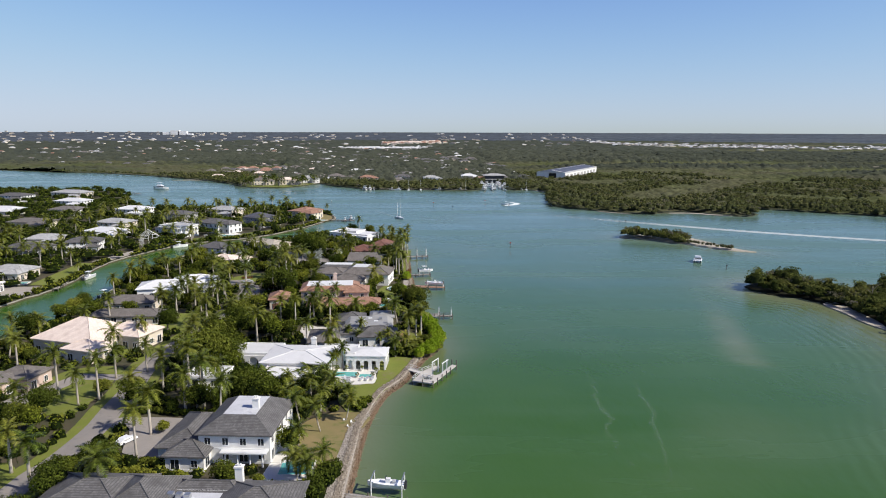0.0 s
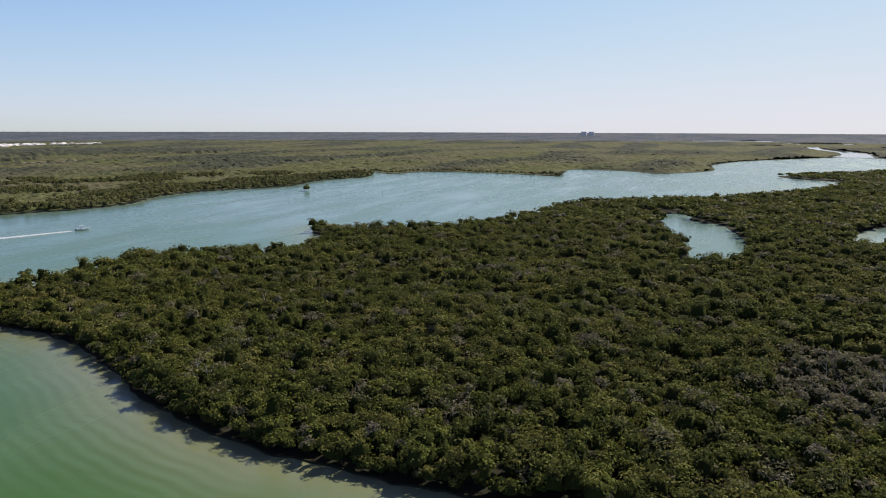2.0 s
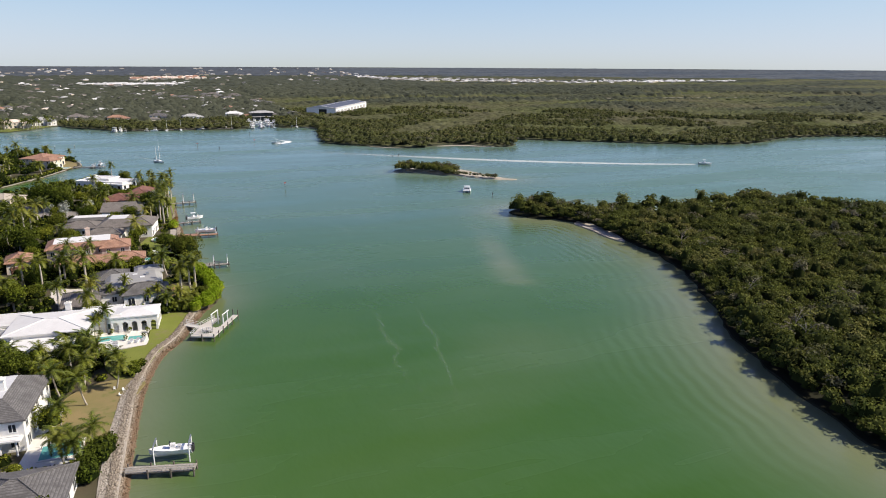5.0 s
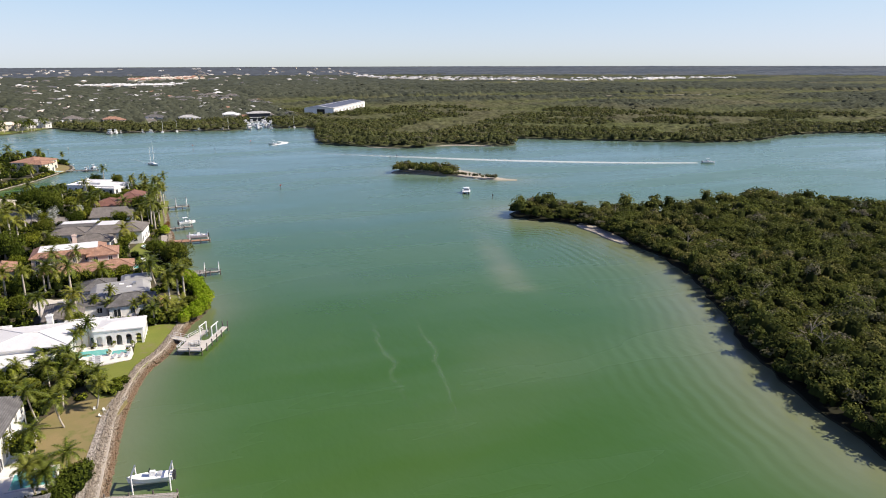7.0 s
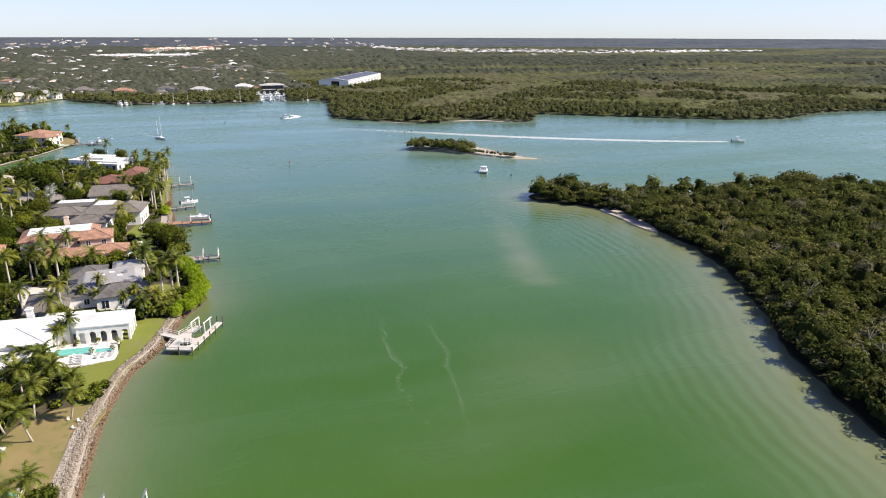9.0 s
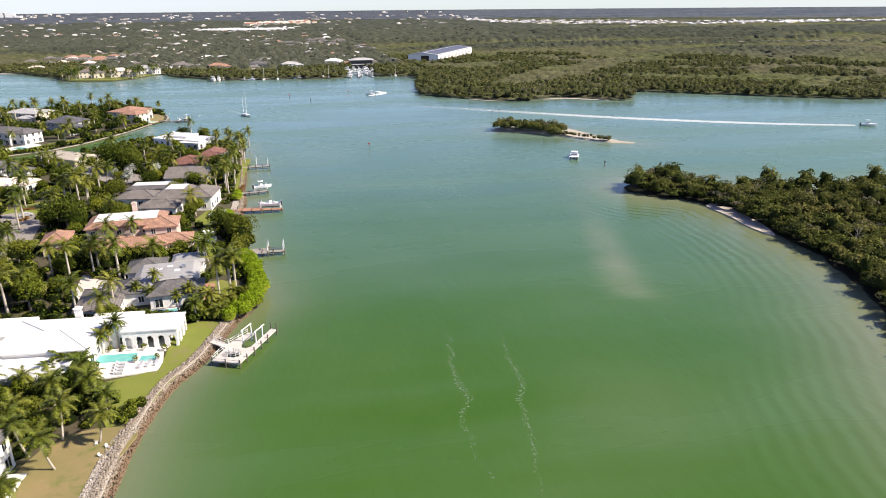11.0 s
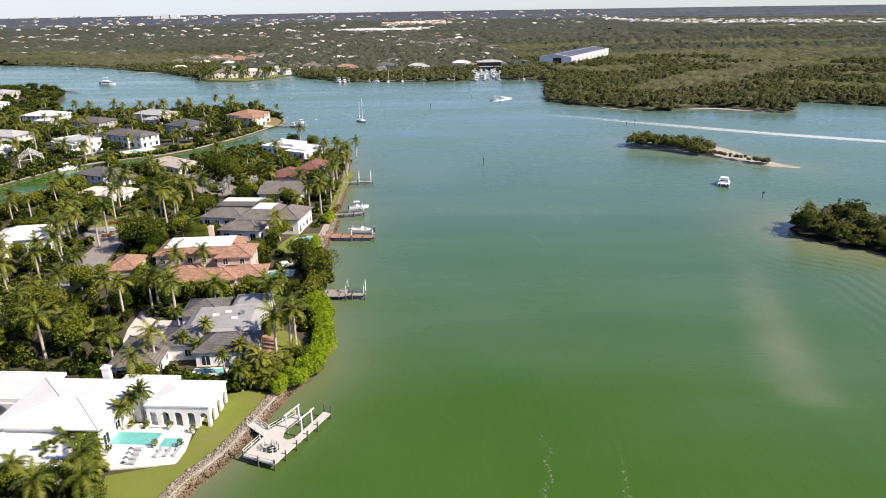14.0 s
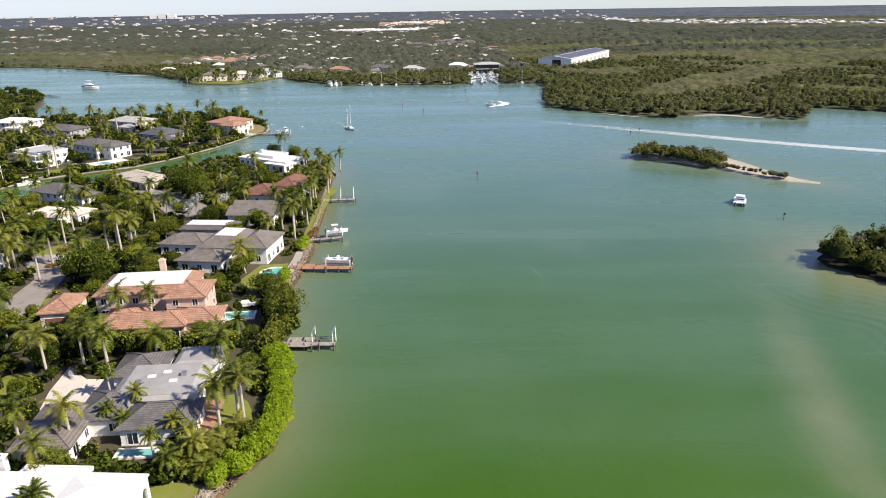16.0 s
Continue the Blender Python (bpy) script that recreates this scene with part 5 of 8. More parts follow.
# houses on the far bank of the canal
for _x, _y, _r, _w, _d, _h, _wall, _roof, _lab in (
        (-190, 283, 5, 20, 12, 3.6, "white", "roof_white", "white bungalow with a white roof and a canal terrace"),
        (-193, 318, -6, 18, 12, 3.6, "cream", "roof_light", "cream bungalow with a silver roof by the canal"),
        (-220, 380, -10, 22, 14, 4.0, "grey_wall", "roof_grey", "grey house with a grey hipped roof"),
        (-194, 389, 12, 18, 13, 5.6, "white", "roof_grey", "two-storey white house with a grey roof"),
        (-203, 437, -20, 24, 14, 4.4, "white", "roof_white", "white villa with a broad white roof"),
        (-228, 412, 8, 20, 13, 3.8, "cream", "roof_light", "cream house with a silver roof"),
        (-212, 470, -15, 22, 15, 5.8, "cream", "roof_light", "two-storey cream house with a pale roof"),
        (-276, 484, -10, 28, 16, 4.2, "cream", "roof_brown", "broad cream house with a brown hipped roof"),
        (-185, 516, -20, 22, 15, 5.8, "grey_wall", "roof_grey", "grey house with a grey roof among palms"),
        (-158, 545, -25, 24, 16, 5.8, "cream", "roof_light", "cream house with a pale grey roof"),
        (-232, 548, -10, 24, 16, 5.8, "white", "roof_white", "white house with a white roof"),
        (-312, 612, -10, 26, 16, 5.6, "white", "roof_white", "white shore house with a white roof"),
        (-352, 690, -15, 34, 18, 6.0, "cream", "roof_light", "broad cream house with a pale roof near the point"),
        (-392, 662, -10, 28, 18, 5.6, "white", "roof_grey", "white house with a grey roof"),
        (-290, 560, -8, 24, 16, 4.2, "white", "roof_brown", "white house with a brown roof"),
        (-340, 560, -8, 24, 16, 4.2, "cream", "roof_white", "cream house with a white roof"),
        (-350, 480, 5, 24, 16, 4.2, "cream", "roof_grey", "cream house with a grey roof"),
        (-300, 420, -5, 24, 16, 4.2, "white", "roof_brown", "white house with a brown roof"),
        (-270, 350, 5, 24, 14, 4.2, "white", "roof_white", "white house with a white flat-pitched roof"),
        (-250, 290, -5, 22, 14, 4.0, "white", "roof_grey", "white house with a grey roof"),
        (-420, 580, 4, 26, 16, 4.6, "white", "roof_light", "white house with a pale roof"),
        (-470, 690, -6, 30, 16, 5.6, "white", "roof_white", "white house with a white roof")):
    house("shore_house", _lab, _x, _y, _r, [(0, 0, _w, _d, _h, "hip", 2.2), (_w * 0.3, -_d * 0.55, _w * 0.42, _d * 0.5, 3.4, "hip", 1.5), (-_w * 0.33, _d * 0.4, _w * 0.4, _d * 0.6, _h * 0.9, "hip", 1.6)], _wall, _roof, group="houses along the canal")
def pool_cage(x, y, rot, w, d, h, rise):
    """A white screen enclosure: posts, eaves rails, rafters and a ridge."""
    root = thing("pool_cage", x, y, GROUND, rot, "white framed screen enclosure over a canal-side pool", "enclosure")
    n = 5
    for i in range(n):
        u = -w / 2 + w * i / (n - 1)
        for b in (-d / 2, d / 2):
            part("post", Shape().box(u - 0.09, b - 0.09, 0, u + 0.09, b + 0.09, h), M["trim"], root)
            part("rafter", Shape().tube([(u, b, h), (u, 0, h + rise)], [0.09, 0.09], 4), M["trim"], root)
    for b, z in ((-d / 2, h), (d / 2, h), (0, h + rise), (-d / 2, h / 2), (d / 2, h / 2)):
        part("rail", Shape().tube([(-w / 2, b, z), (w / 2, b, z)], [0.09, 0.09], 4), M["trim"], root)
    for u in (-w / 2, w / 2):
        part("rail", Shape().tube([(u, -d / 2, h), (u, d / 2, h)], [0.09, 0.09], 4), M["trim"], root)
        part("post", Shape().box(u - 0.08, -0.08, 0, u + 0.08, 0.08, h + rise), M["trim"], root)
    HOUSE_RECTS.append((x, y, w, d, rot))


pool_cage(-164, 407, -58, 13, 10, 5.2, 3.4)
# mansion and houses on the north shore
for _x, _y, _r, _wall, _roof in ((-203, 858, 15, "cream", "roof_brown"), (-173, 862, 20, "cream", "roof_pink"), (-153, 892, 25, "white", "roof_light"), (-120, 930, 10, "cream", "roof_brown"),
                                 (-75, 905, 5, "cream", "roof_red"), (8, 900, 5, "white", "roof_light"), (-30, 925, 0, "white", "roof_grey"), (60, 935, 0, "white", "roof_white")):
    house("shore_mansion", "pale two-storey house with a broad tiled roof on the far shore", _x, _y, _r, [(0, 0, 20, 13, 6.2, "hip", 2.6), (9, -6, 10, 9, 5.2, "hip", 2)], _wall, _roof, group="houses on the north shore")

# ---- paving, lawns and pools of the peninsula ----
ROAD = smooth_line([(-80, 60), (-79, 122), (-77, 134), (-76.2, 150), (-77.4, 162), (-78.4, 175), (-80.6, 189), (-81, 202), (-79.6, 216), (-76.5, 232), (-73.5, 245), (-71.5, 262), (-72.5, 278)], 3)
_nr = np.gradient(ROAD, axis=0)
_nr = np.stack([_nr[:, 1], -_nr[:, 0]], 1) / np.linalg.norm(_nr, axis=1, keepdims=True)
sheet("road", np.concatenate([ROAD + 2.9 * _nr, (ROAD - 2.9 * _nr)[::-1]]), 1.26, "road", "pale paver road between palm-lined gardens", "road", raw=True)
for _a, _b in ((2.9, 5.4), (-2.9, -5.8)):
    _in = (ROAD[:, 1] > 100) & (ROAD[:, 1] < 258)
    sheet("verge", np.concatenate([(ROAD + _a * _nr)[_in], (ROAD + _b * _nr)[_in][::-1]]), 1.17, "lawn", "strip of mown grass beside the road", "lawn", raw=True)
sheet("cul_de_sac", [(-75, 266), (-67, 266), (-69.5, 277), (-70.5, 286), (-74, 297), (-78.5, 306), (-83, 308.5), (-89.5, 307), (-90, 302), (-85, 296), (-79, 288), (-78, 277)], 1.29, "road", "pale paved turning circle at the end of the road", "road")
sheet("driveway", [(-74, 156), (-68, 156.5), (-56, 155), (-54, 149), (-56.5, 136), (-65, 138), (-66.5, 143), (-68, 149), (-75, 152)], 1.29, "road", "pale forecourt beside the villa", "driveway")
sheet("driveway", [(-44, 238), (-38, 232.5), (-29.6, 232), (-29.4, 224), (-29.8, 216), (-36.5, 215.6), (-41, 220), (-43, 228)], 1.2, "dock_white", "pale concrete driveway beside the grey house", "driveway", raw=True)
sheet("lawn", [(-226, 846), (-216, 830), (-170, 817), (-144, 862), (-140, 880), (-160, 884), (-190, 874), (-226, 876)], 1.05, "lawn", "mown lawn before the mansions on the far point", "lawn", raw=True)
sheet("lawn", [(-56, 234), (-51, 236), (-47, 228), (-50, 225), (-54, 228)], 1.2, "lawn", "small green lawn among garden trees", "lawn")
sheet("driveway", [(-108, 162), (-101, 166), (-98, 173), (-95, 182), (-82, 181.5), (-82, 185.5), (-98, 187), (-102, 178), (-107, 169)], 1.235, "road", "pale brown paver driveway", "driveway", raw=True)
sheet("driveway", [(-92, 386), (-81.5, 386), (-52, 359), (-49, 347), (-63, 349), (-76, 366)], 1.23, "road", "pale paved yard among the trees", "driveway")
sheet("lawn", [(-148, 415.5), (-128, 429), (-114, 438.5), (-102, 455), (-87, 489), (-91, 492), (-108, 464), (-122, 450), (-140, 436), (-152, 424)], 1.2, "lawn", "mown lawn sloping to the canal wall", "lawn", raw=True)
sheet("lawn", [(-75, 512), (-72.5, 528), (-75, 543), (-86, 560), (-92, 552), (-84, 538), (-82, 524), (-80, 512)], 1.2, "dry_lawn", "dry lawn at the point of the canal", "lawn")
sheet("terrace", [(-131, 436), (-120, 448), (-126, 453), (-139, 441)], 1.26, "terrace", "pale pool terrace beside the canal", "terrace", raw=True)
sheet("terrace", [(-168, 352), (-160, 384), (-166, 386), (-174, 354)], 1.22, "gravel", "pale canal-side terrace", "terrace", raw=True)
sheet("lawn", [(-165, 300), (-168.5, 350), (-178, 350), (-176, 300)], 1.2, "lawn", "mown lawn along the canal wall", "lawn", raw=True)
sheet("terrace", [(-170, 262), (-164.5, 297), (-186, 296), (-184, 270)], 1.22, "gravel", "pale pool terrace beside the canal", "terrace", raw=True)
sheet("lawn", [(-84, 300), (-72, 312), (-66, 300), (-68, 316), (-80, 324), (-90, 312)], 1.2, "lawn", "green verge round the turning circle", "lawn")
sheet("lawn", [(-24, 158), (-13.5, 157), (-15.2, 147.6), (-17, 134), (-22, 131), (-29, 139), (-29.5, 150)], 1.2, "dry_lawn", "dry sandy lawn beside the stone bank", "lawn")
sheet("lawn", [(-13.2, 197.2), (-10, 200), (-1.6, 198.6), (-3.2, 194), (-6.0, 184), (-11.4, 171), (-14, 160), (-19, 158.5), (-22, 165), (-24, 175), (-13.6, 178)], 1.21, "lawn", "mown green lawn along the stone bank", "lawn", raw=True)
sheet("lawn", [(-102, 190), (-88, 192), (-86, 176), (-86, 160), (-97, 160), (-104, 175)], 1.2, "lawn", "mown green lawn beside the road", "lawn")
sheet("lawn", [(-96, 224), (-88, 226), (-90, 205), (-97, 207)], 1.2, "lawn", "mown green lawn beside the road", "lawn")
sheet("lawn", [(-69, 271.6), (-68, 275), (-65, 273), (-66.5, 270)], 1.2, "lawn", "small green verge beside the garage", "lawn")
sheet("lawn", [(-94, 250), (-84, 249), (-80, 236), (-84, 229), (-97, 231)], 1.2, "lawn", "mown green lawn among trees", "lawn")
sheet("lawn", [(-71, 141), (-68.5, 145), (-66.5, 142.5), (-67.5, 136)], 1.31, "lawn", "green triangle of lawn in the forecourt", "lawn", raw=True)
sheet("lawn", [(-90, 134), (-84, 132), (-84, 118), (-96, 112), (-98, 126)], 1.2, "lawn", "mown green lawn beside the road", "lawn")
sheet("lawn", [(-9, 225), (-3, 223), (0, 212), (-7, 206), (-12, 210)], 1.2, "lawn", "small green lawn behind the clipped hedge", "lawn")
sheet("lawn", [(-8, 385), (-12, 385), (-11, 340), (-10, 310), (-7.5, 310), (-8.5, 345)], 1.2, "lawn", "strip of lawn above the sea wall", "lawn")
sheet("terrace", [(-14.4, 188.2), (-13.4, 181), (-14, 177.6), (-24, 176.6), (-29, 178), (-31.5, 181.6), (-31, 189), (-23.8, 189.4), (-23.5, 187.7)], 1.25, "terrace", "pale stone pool terrace", "terrace", raw=True)
sheet("terrace", [(-32, 135), (-27, 134), (-23, 131), (-24, 124), (-33, 124)], 1.23, "terrace", "pale pool terrace beside the villa", "terrace", raw=True)
sheet("terrace", [(-60, 184), (-44, 182), (-45, 174), (-60, 172)], 1.22, "terrace", "white paved entrance court", "terrace", raw=True)
sheet("gravel_bank", [(-16.4, 154), (-14.2, 158.5), (-15.0, 149), (-15.8, 98), (-18.4, 98), (-19.0, 118), (-18.8, 134), (-18.0, 146)], 1.22, "gravel", "pale gravel bank behind the rip-rap", "ground", raw=True)
pool(-23.3, 184.8, -4, 8, 3.6)
pool(-16.7, 183.4, -4, 3.4, 2.4, "small square spa with pale stone coping")
pool(-26.4, 130.6, 0, 6.5, 5.5, "blue swimming pool shaded by palms")
pool(-16, 261.5, 5, 9, 3.5)
pool(-17.6, 207.6, 3, 6, 1.8)


def round_pool(x, y, r, label):
    """A raised round pool with a white rim wall."""
    root = thing("swimming_pool", x, y, GROUND, 0, label, "pool")
    c, n = Shape(), 26
    for i in range(n):
        a0, a1 = 2 * math.pi * i / n, 2 * math.pi * (i + 1) / n
        ring = [(q * math.cos(a), q * math.sin(a), z) for a in (a0, a1) for q, z in ((r, 0.2), (r, 0.75), (r + 0.5, 0.75), (r + 0.5, -0.4))]
        c.add(ring, [(0, 4, 5, 1), (1, 5, 6, 2), (2, 6, 7, 3)])
    part("rim_wall", c, M["white"], root, "curved white rim wall")
    part("pool_water", Shape().prism([(r * math.cos(2 * math.pi * i / n), r * math.sin(2 * math.pi * i / n)) for i in range(n)], -0.2, 0.55), M["pool"], root, "clear turquoise water")
    HOUSE_RECTS.append((x, y, 2 * r + 2, 2 * r + 2, 0))


sheet("gravel_bank", [(-7.0, 268), (-9.5, 268), (-10.4, 280), (-9.6, 300), (-10.2, 325), (-11.6, 350), (-9.8, 350), (-8.6, 325), (-7.2, 308), (-7.3, 290), (-7.8, 279)], 1.17, "gravel", "pale stony path above the rip-rap", "ground", raw=True)
sheet("lawn", [(-18, 296), (-10.2, 297), (-10.4, 281), (-16, 277), (-21, 284)], 1.19, "lawn", "green lawn beside the round pool", "lawn", raw=True)
round_pool(-12.6, 289, 3.4, "round raised pool with a curved white wall")
pool(-79, 518, -30, 8, 4)
pool(-183, 303, 10, 9, 5)
pool(-128, 441, -25, 10, 4)

# ---- palms and garden trees ----
def palm_meshes(kind, seed):
    """Trunk and crown of one palm. kind: royal, coconut or sabal."""
    rng = random.Random(seed)
    tall = {"royal": rng.uniform(7.5, 10.5), "coconut": rng.uniform(7.0, 9.5), "sabal": rng.uniform(5.0, 7.5), "date": rng.uniform(1.6, 2.6)}[kind]
    lean = {"royal": 0.02, "coconut": 0.28, "sabal": 0.05, "date": 0.08}[kind]
    az = rng.uniform(0, 6.28)
    pts = []
    for i in range(6):
        t = i / 5
        off = lean * tall * t * (1.6 - 0.6 * t) * 0.7
        pts.append((math.cos(az) * off, math.sin(az) * off, -0.3 + (tall + 0.3) * t))
    base = {"royal": 0.34, "coconut": 0.26, "sabal": 0.27, "date": 0.24}[kind]
    trunk = Shape().tube(pts, [base * 1.25, base, base * 0.92, base * 0.88, base * 0.8, base * 0.62], 8)
    crown = Shape()
    top = Vector(pts[-1])
    if kind == "royal":
        crown.tube([tuple(top), tuple(top + Vector((0, 0, 0.9))), tuple(top + Vector((0, 0, 1.7)))], [0.24, 0.21, 0.1], 7)
        top = top + Vector((0, 0, 1.5))
    count = {"royal": 17, "coconut": 19, "sabal": 24, "date": 34}[kind]
    length = {"royal": 4.3, "coconut": 4.8, "sabal": 2.7, "date": 2.9}[kind]
    for k in range(count):
        a = k * 2.39996 + rng.uniform(-0.2, 0.2)
        lift = 1.35 - 1.95 * k / count + rng.uniform(-0.15, 0.15)
        ln = length * rng.uniform(0.85, 1.15)
        side = Vector((-math.sin(a), math.cos(a), 0))
        spine, ang, p = [], lift, Vector(top)
        steps = 7
        for i in range(steps + 1):
            spine.append(p.copy())
            p = p + Vector((math.cos(a) * math.cos(ang), math.sin(a) * math.cos(ang), math.sin(ang))) * (ln / steps)
            ang -= (0.13 + 0.09 * rng.random()) * (1.15 if kind != "sabal" else 0.9)
        for i in range(steps):
            q, r = spine[i], spine[i + 1]
            d = (r - q).normalized()
            t = (i + 0.5) / steps
            w = (0.95 if kind != "sabal" else 0.8) * math.sin(math.pi * (0.12 + 0.83 * t)) ** 0.7 * (ln / 3.6)
            for sg in (-1, 1):
                for h in (0.0, 0.25, 0.5, 0.75):
                    o = q.lerp(r, h)
                    e = q.lerp(r, h + (0.27 if kind in ("coconut", "royal") else 0.42))
                    droop = rng.uniform(0.05, 0.4) * w
                    tip = o + side * sg * w * rng.uniform(0.8, 1.05) + d * w * 0.45 - Vector((0, 0, droop))
                    crown.add([o, e, tip], [(0, 1, 2)])
    return trunk.mesh("trunk", M["palm_bark"], True), crown.mesh("crown", M["frond"])


def crown_mesh(seed, radius, height, mat, leaves=620, size=0.62, flat=1.0):
    """A lobed crown of leaf clumps to cover a heart coloured as inner shade, trunk not included. Origin at the ground.
    """
    rng = np.random.default_rng(seed)
    n = 9
    a = rng.uniform(0, 6.28, n)
    r = radius * rng.uniform(0.25, 0.62, n)
    r[0] = 0
    c = np.stack([np.cos(a) * r, np.sin(a) * r, height * rng.uniform(0.5, 0.74, n) * flat], 1)
    c[0, 2] = height * 0.66 * flat
    rad = np.stack([radius * rng.uniform(0.4, 0.62, n)] * 2 + [height * rng.uniform(0.24, 0.36, n)], 1)
    v, f = leaf_cards(c, rad, leaves // n, size, seed, -0.5)
    return array_mesh("crown", v, f, mat)


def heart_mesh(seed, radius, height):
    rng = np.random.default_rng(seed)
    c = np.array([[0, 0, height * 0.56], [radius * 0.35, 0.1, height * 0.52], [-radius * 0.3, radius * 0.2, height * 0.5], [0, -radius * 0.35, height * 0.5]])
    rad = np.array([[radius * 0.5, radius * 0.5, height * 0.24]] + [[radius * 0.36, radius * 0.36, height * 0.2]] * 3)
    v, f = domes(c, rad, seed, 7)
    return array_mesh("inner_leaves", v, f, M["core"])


def trunk_mesh(seed, radius, height):
    rng = random.Random(seed)
    s = Shape().tube([(0, 0, -0.4), (0.05, 0, height * 0.2), (0, 0.05, height * 0.42)], [0.045 * height, 0.035 * height, 0.026 * height], 7)
    for k in range(4):
        a = k * 1.57 + rng.uniform(-0.4, 0.4)
        s.tube([(0, 0, height * 0.3), (math.cos(a) * radius * 0.3, math.sin(a) * radius * 0.3, height * 0.5), (math.cos(a) * radius * 0.55, math.sin(a) * radius * 0.55, height * 0.62)],
               [0.02 * height, 0.014 * height, 0.006 * height], 5)
    return s.mesh("trunk", M["bark"], True)


def busy(p, pad=1.2, lawns=True):
    """Points on houses, paving, lawns or the road."""
    bad = np.zeros(len(p), bool)
    for x, y, w, d, rot in HOUSE_RECTS:
        a = radians(rot)
        u = (p[:, 0] - x) * math.cos(a) + (p[:, 1] - y) * math.sin(a)
        t = -(p[:, 0] - x) * math.sin(a) + (p[:, 1] - y) * math.cos(a)
        bad |= (np.abs(u) < w / 2 + pad) & (np.abs(t) < d / 2 + pad)
    for poly in CLEAR if lawns else ():
        bad |= inside(p, poly)
    return bad


PALMS = {k: [palm_meshes(k, 40 + 7 * i + len(k)) for i in range(4)] for k in ("royal", "coconut", "sabal", "date")}
PALM_LABEL = {"royal": "tall royal palm with a smooth pale trunk", "coconut": "leaning coconut palm with a thin trunk", "sabal": "short palm with a dense round head", "date": "low date palm with stiff arching fronds"}
_pr = random.Random(77)


def palm(x, y, kind="royal", scale=1.0, z=GROUND):
    tm, cm = PALMS[kind][_pr.randrange(4)]
    root = thing("palm_tree", x, y, z, _pr.uniform(0, 360), PALM_LABEL[kind], "palm tree", "garden palms")
    root.scale = (scale, scale, scale * _pr.uniform(0.9, 1.12))
    part("trunk", tm, None, root)
    part("crown", cm, None, root, "drooping green fronds")


def canal_view_gap(x, y):
    """Ground kept free of trees so that the camera sees where the canal meets the bay."""
    return -100 < x < -54 and y > 402


# palms that stand alone, along the road, in courts and on lawns
for _x, _y in ((-83.6, 130), (-75.5, 122.6), (-95.5, 171), (-87, 164), (-83.7, 168), (-86, 183), (-73.6, 164), (-61, 136), (-58.6, 159), (-54.8, 161.5), (-79.5, 188),
               (-76.3, 233), (-54.3, 214), (-89, 259), (-83, 277), (-28.9, 209), (-37.5, 209), (-5.3, 213.6), (-2.9, 217), (-1.2, 214.3), (-33.3, 233), (-51.6, 238), (-40.2, 240),
               (-41.2, 256.7), (-76.5, 286.4), (-65.8, 290), (-63.5, 308.6), (-62.2, 313.7), (-111.7, 237), (-80.6, 260), (-92, 196), (-90, 212), (-100, 150), (-95, 140), (-89, 122),
               (-87.5, 285), (-89.6, 294.6), (-84, 289), (-68.2, 257), (-79.5, 299), (-88.7, 330), (-84.8, 316.8), (-91, 303), (-69, 311.6), (-70, 338), (-63.7, 335.7), (-69, 238), (-68, 247), (-97, 155.7), (-57, 166), (-62.3, 147), (-117, 190), (-60.6, 119), (-105, 158), (-98, 138), (-70, 175), (-68, 186), (-71, 200), (-73, 212), (-62, 172), (-91, 245), (-99, 252), (-94, 266)):
    palm(_x, _y, "royal", _pr.uniform(0.82, 1.05))
for _x, _y in ((-34.6, 160.6), (-29.4, 152.6), (-25.4, 156.2), (-24, 148), (-19, 154), (-40.5, 170), (-27.5, 139), (-23, 122), (-20, 163), (-24.5, 168), (-29, 165),
               (-27, 173), (-37, 172), (-24.6, 124), (-21.5, 128), (-26.5, 129), (-22.5, 125.5)):
    palm(_x, _y, "coconut", _pr.uniform(0.62, 0.82))
for _x, _y in ((-26.4, 187.6), (-24, 189.9), (-25.6, 190.2), (-8.4, 208), (-21, 212), (-12, 210.4), (-25, 214), (-30, 226), (-21, 217), (-14, 206), (-6, 203), (-9, 200)):
    palm(_x, _y, "sabal", _pr.uniform(0.7, 0.95))
for _x, _y in ((-31.7, 181), (-28.4, 179.6), (-30.9, 176.8), (-28.6, 174.4), (-26.4, 175.8), (-33.5, 178), (-7, 202.6), (-4.6, 204.5), (-9, 204.5), (-6.2, 207), (-3.8, 201), (-2.6, 207.5), (-1.2, 212)):
    palm(_x, _y, "date", _pr.uniform(0.95, 1.15))
# palms scattered through the gardens
p = scatter(-135, 105, 0, 455, 9.0, 31)
p = p[inside(p, POLY_MAIN) & ~busy(p, 1.0)]
p = p[near_line(p, east_line) > 2.5]
_k = np.random.default_rng(4).random(len(p))
for (x, y), k in zip(p.tolist(), _k.tolist()):
    shore = x > -30
    if not (-102 < x < -56 and y < 192) and not (-26 < x < -10 and 170 < y < 181) and k < (0.5 if shore else 0.34) and not (-36 < x < -14 and 130 < y < 182) and not canal_view_gap(x, y):
        palm(x, y, "royal" if k < 0.22 else ("coconut" if k < 0.34 else "sabal"), 0.8 + k * 0.5)
for _k in range(13):
    palm(-9.5 - 5 * _pr.random() - 0.02 * _k, 318 + 8.2 * _k, "royal", 0.9)
p = scatter(-260, 250, -76, 610, 13.0, 33)
p = p[inside(p, POLY_FINGER) & ~busy(p, 0.6)]


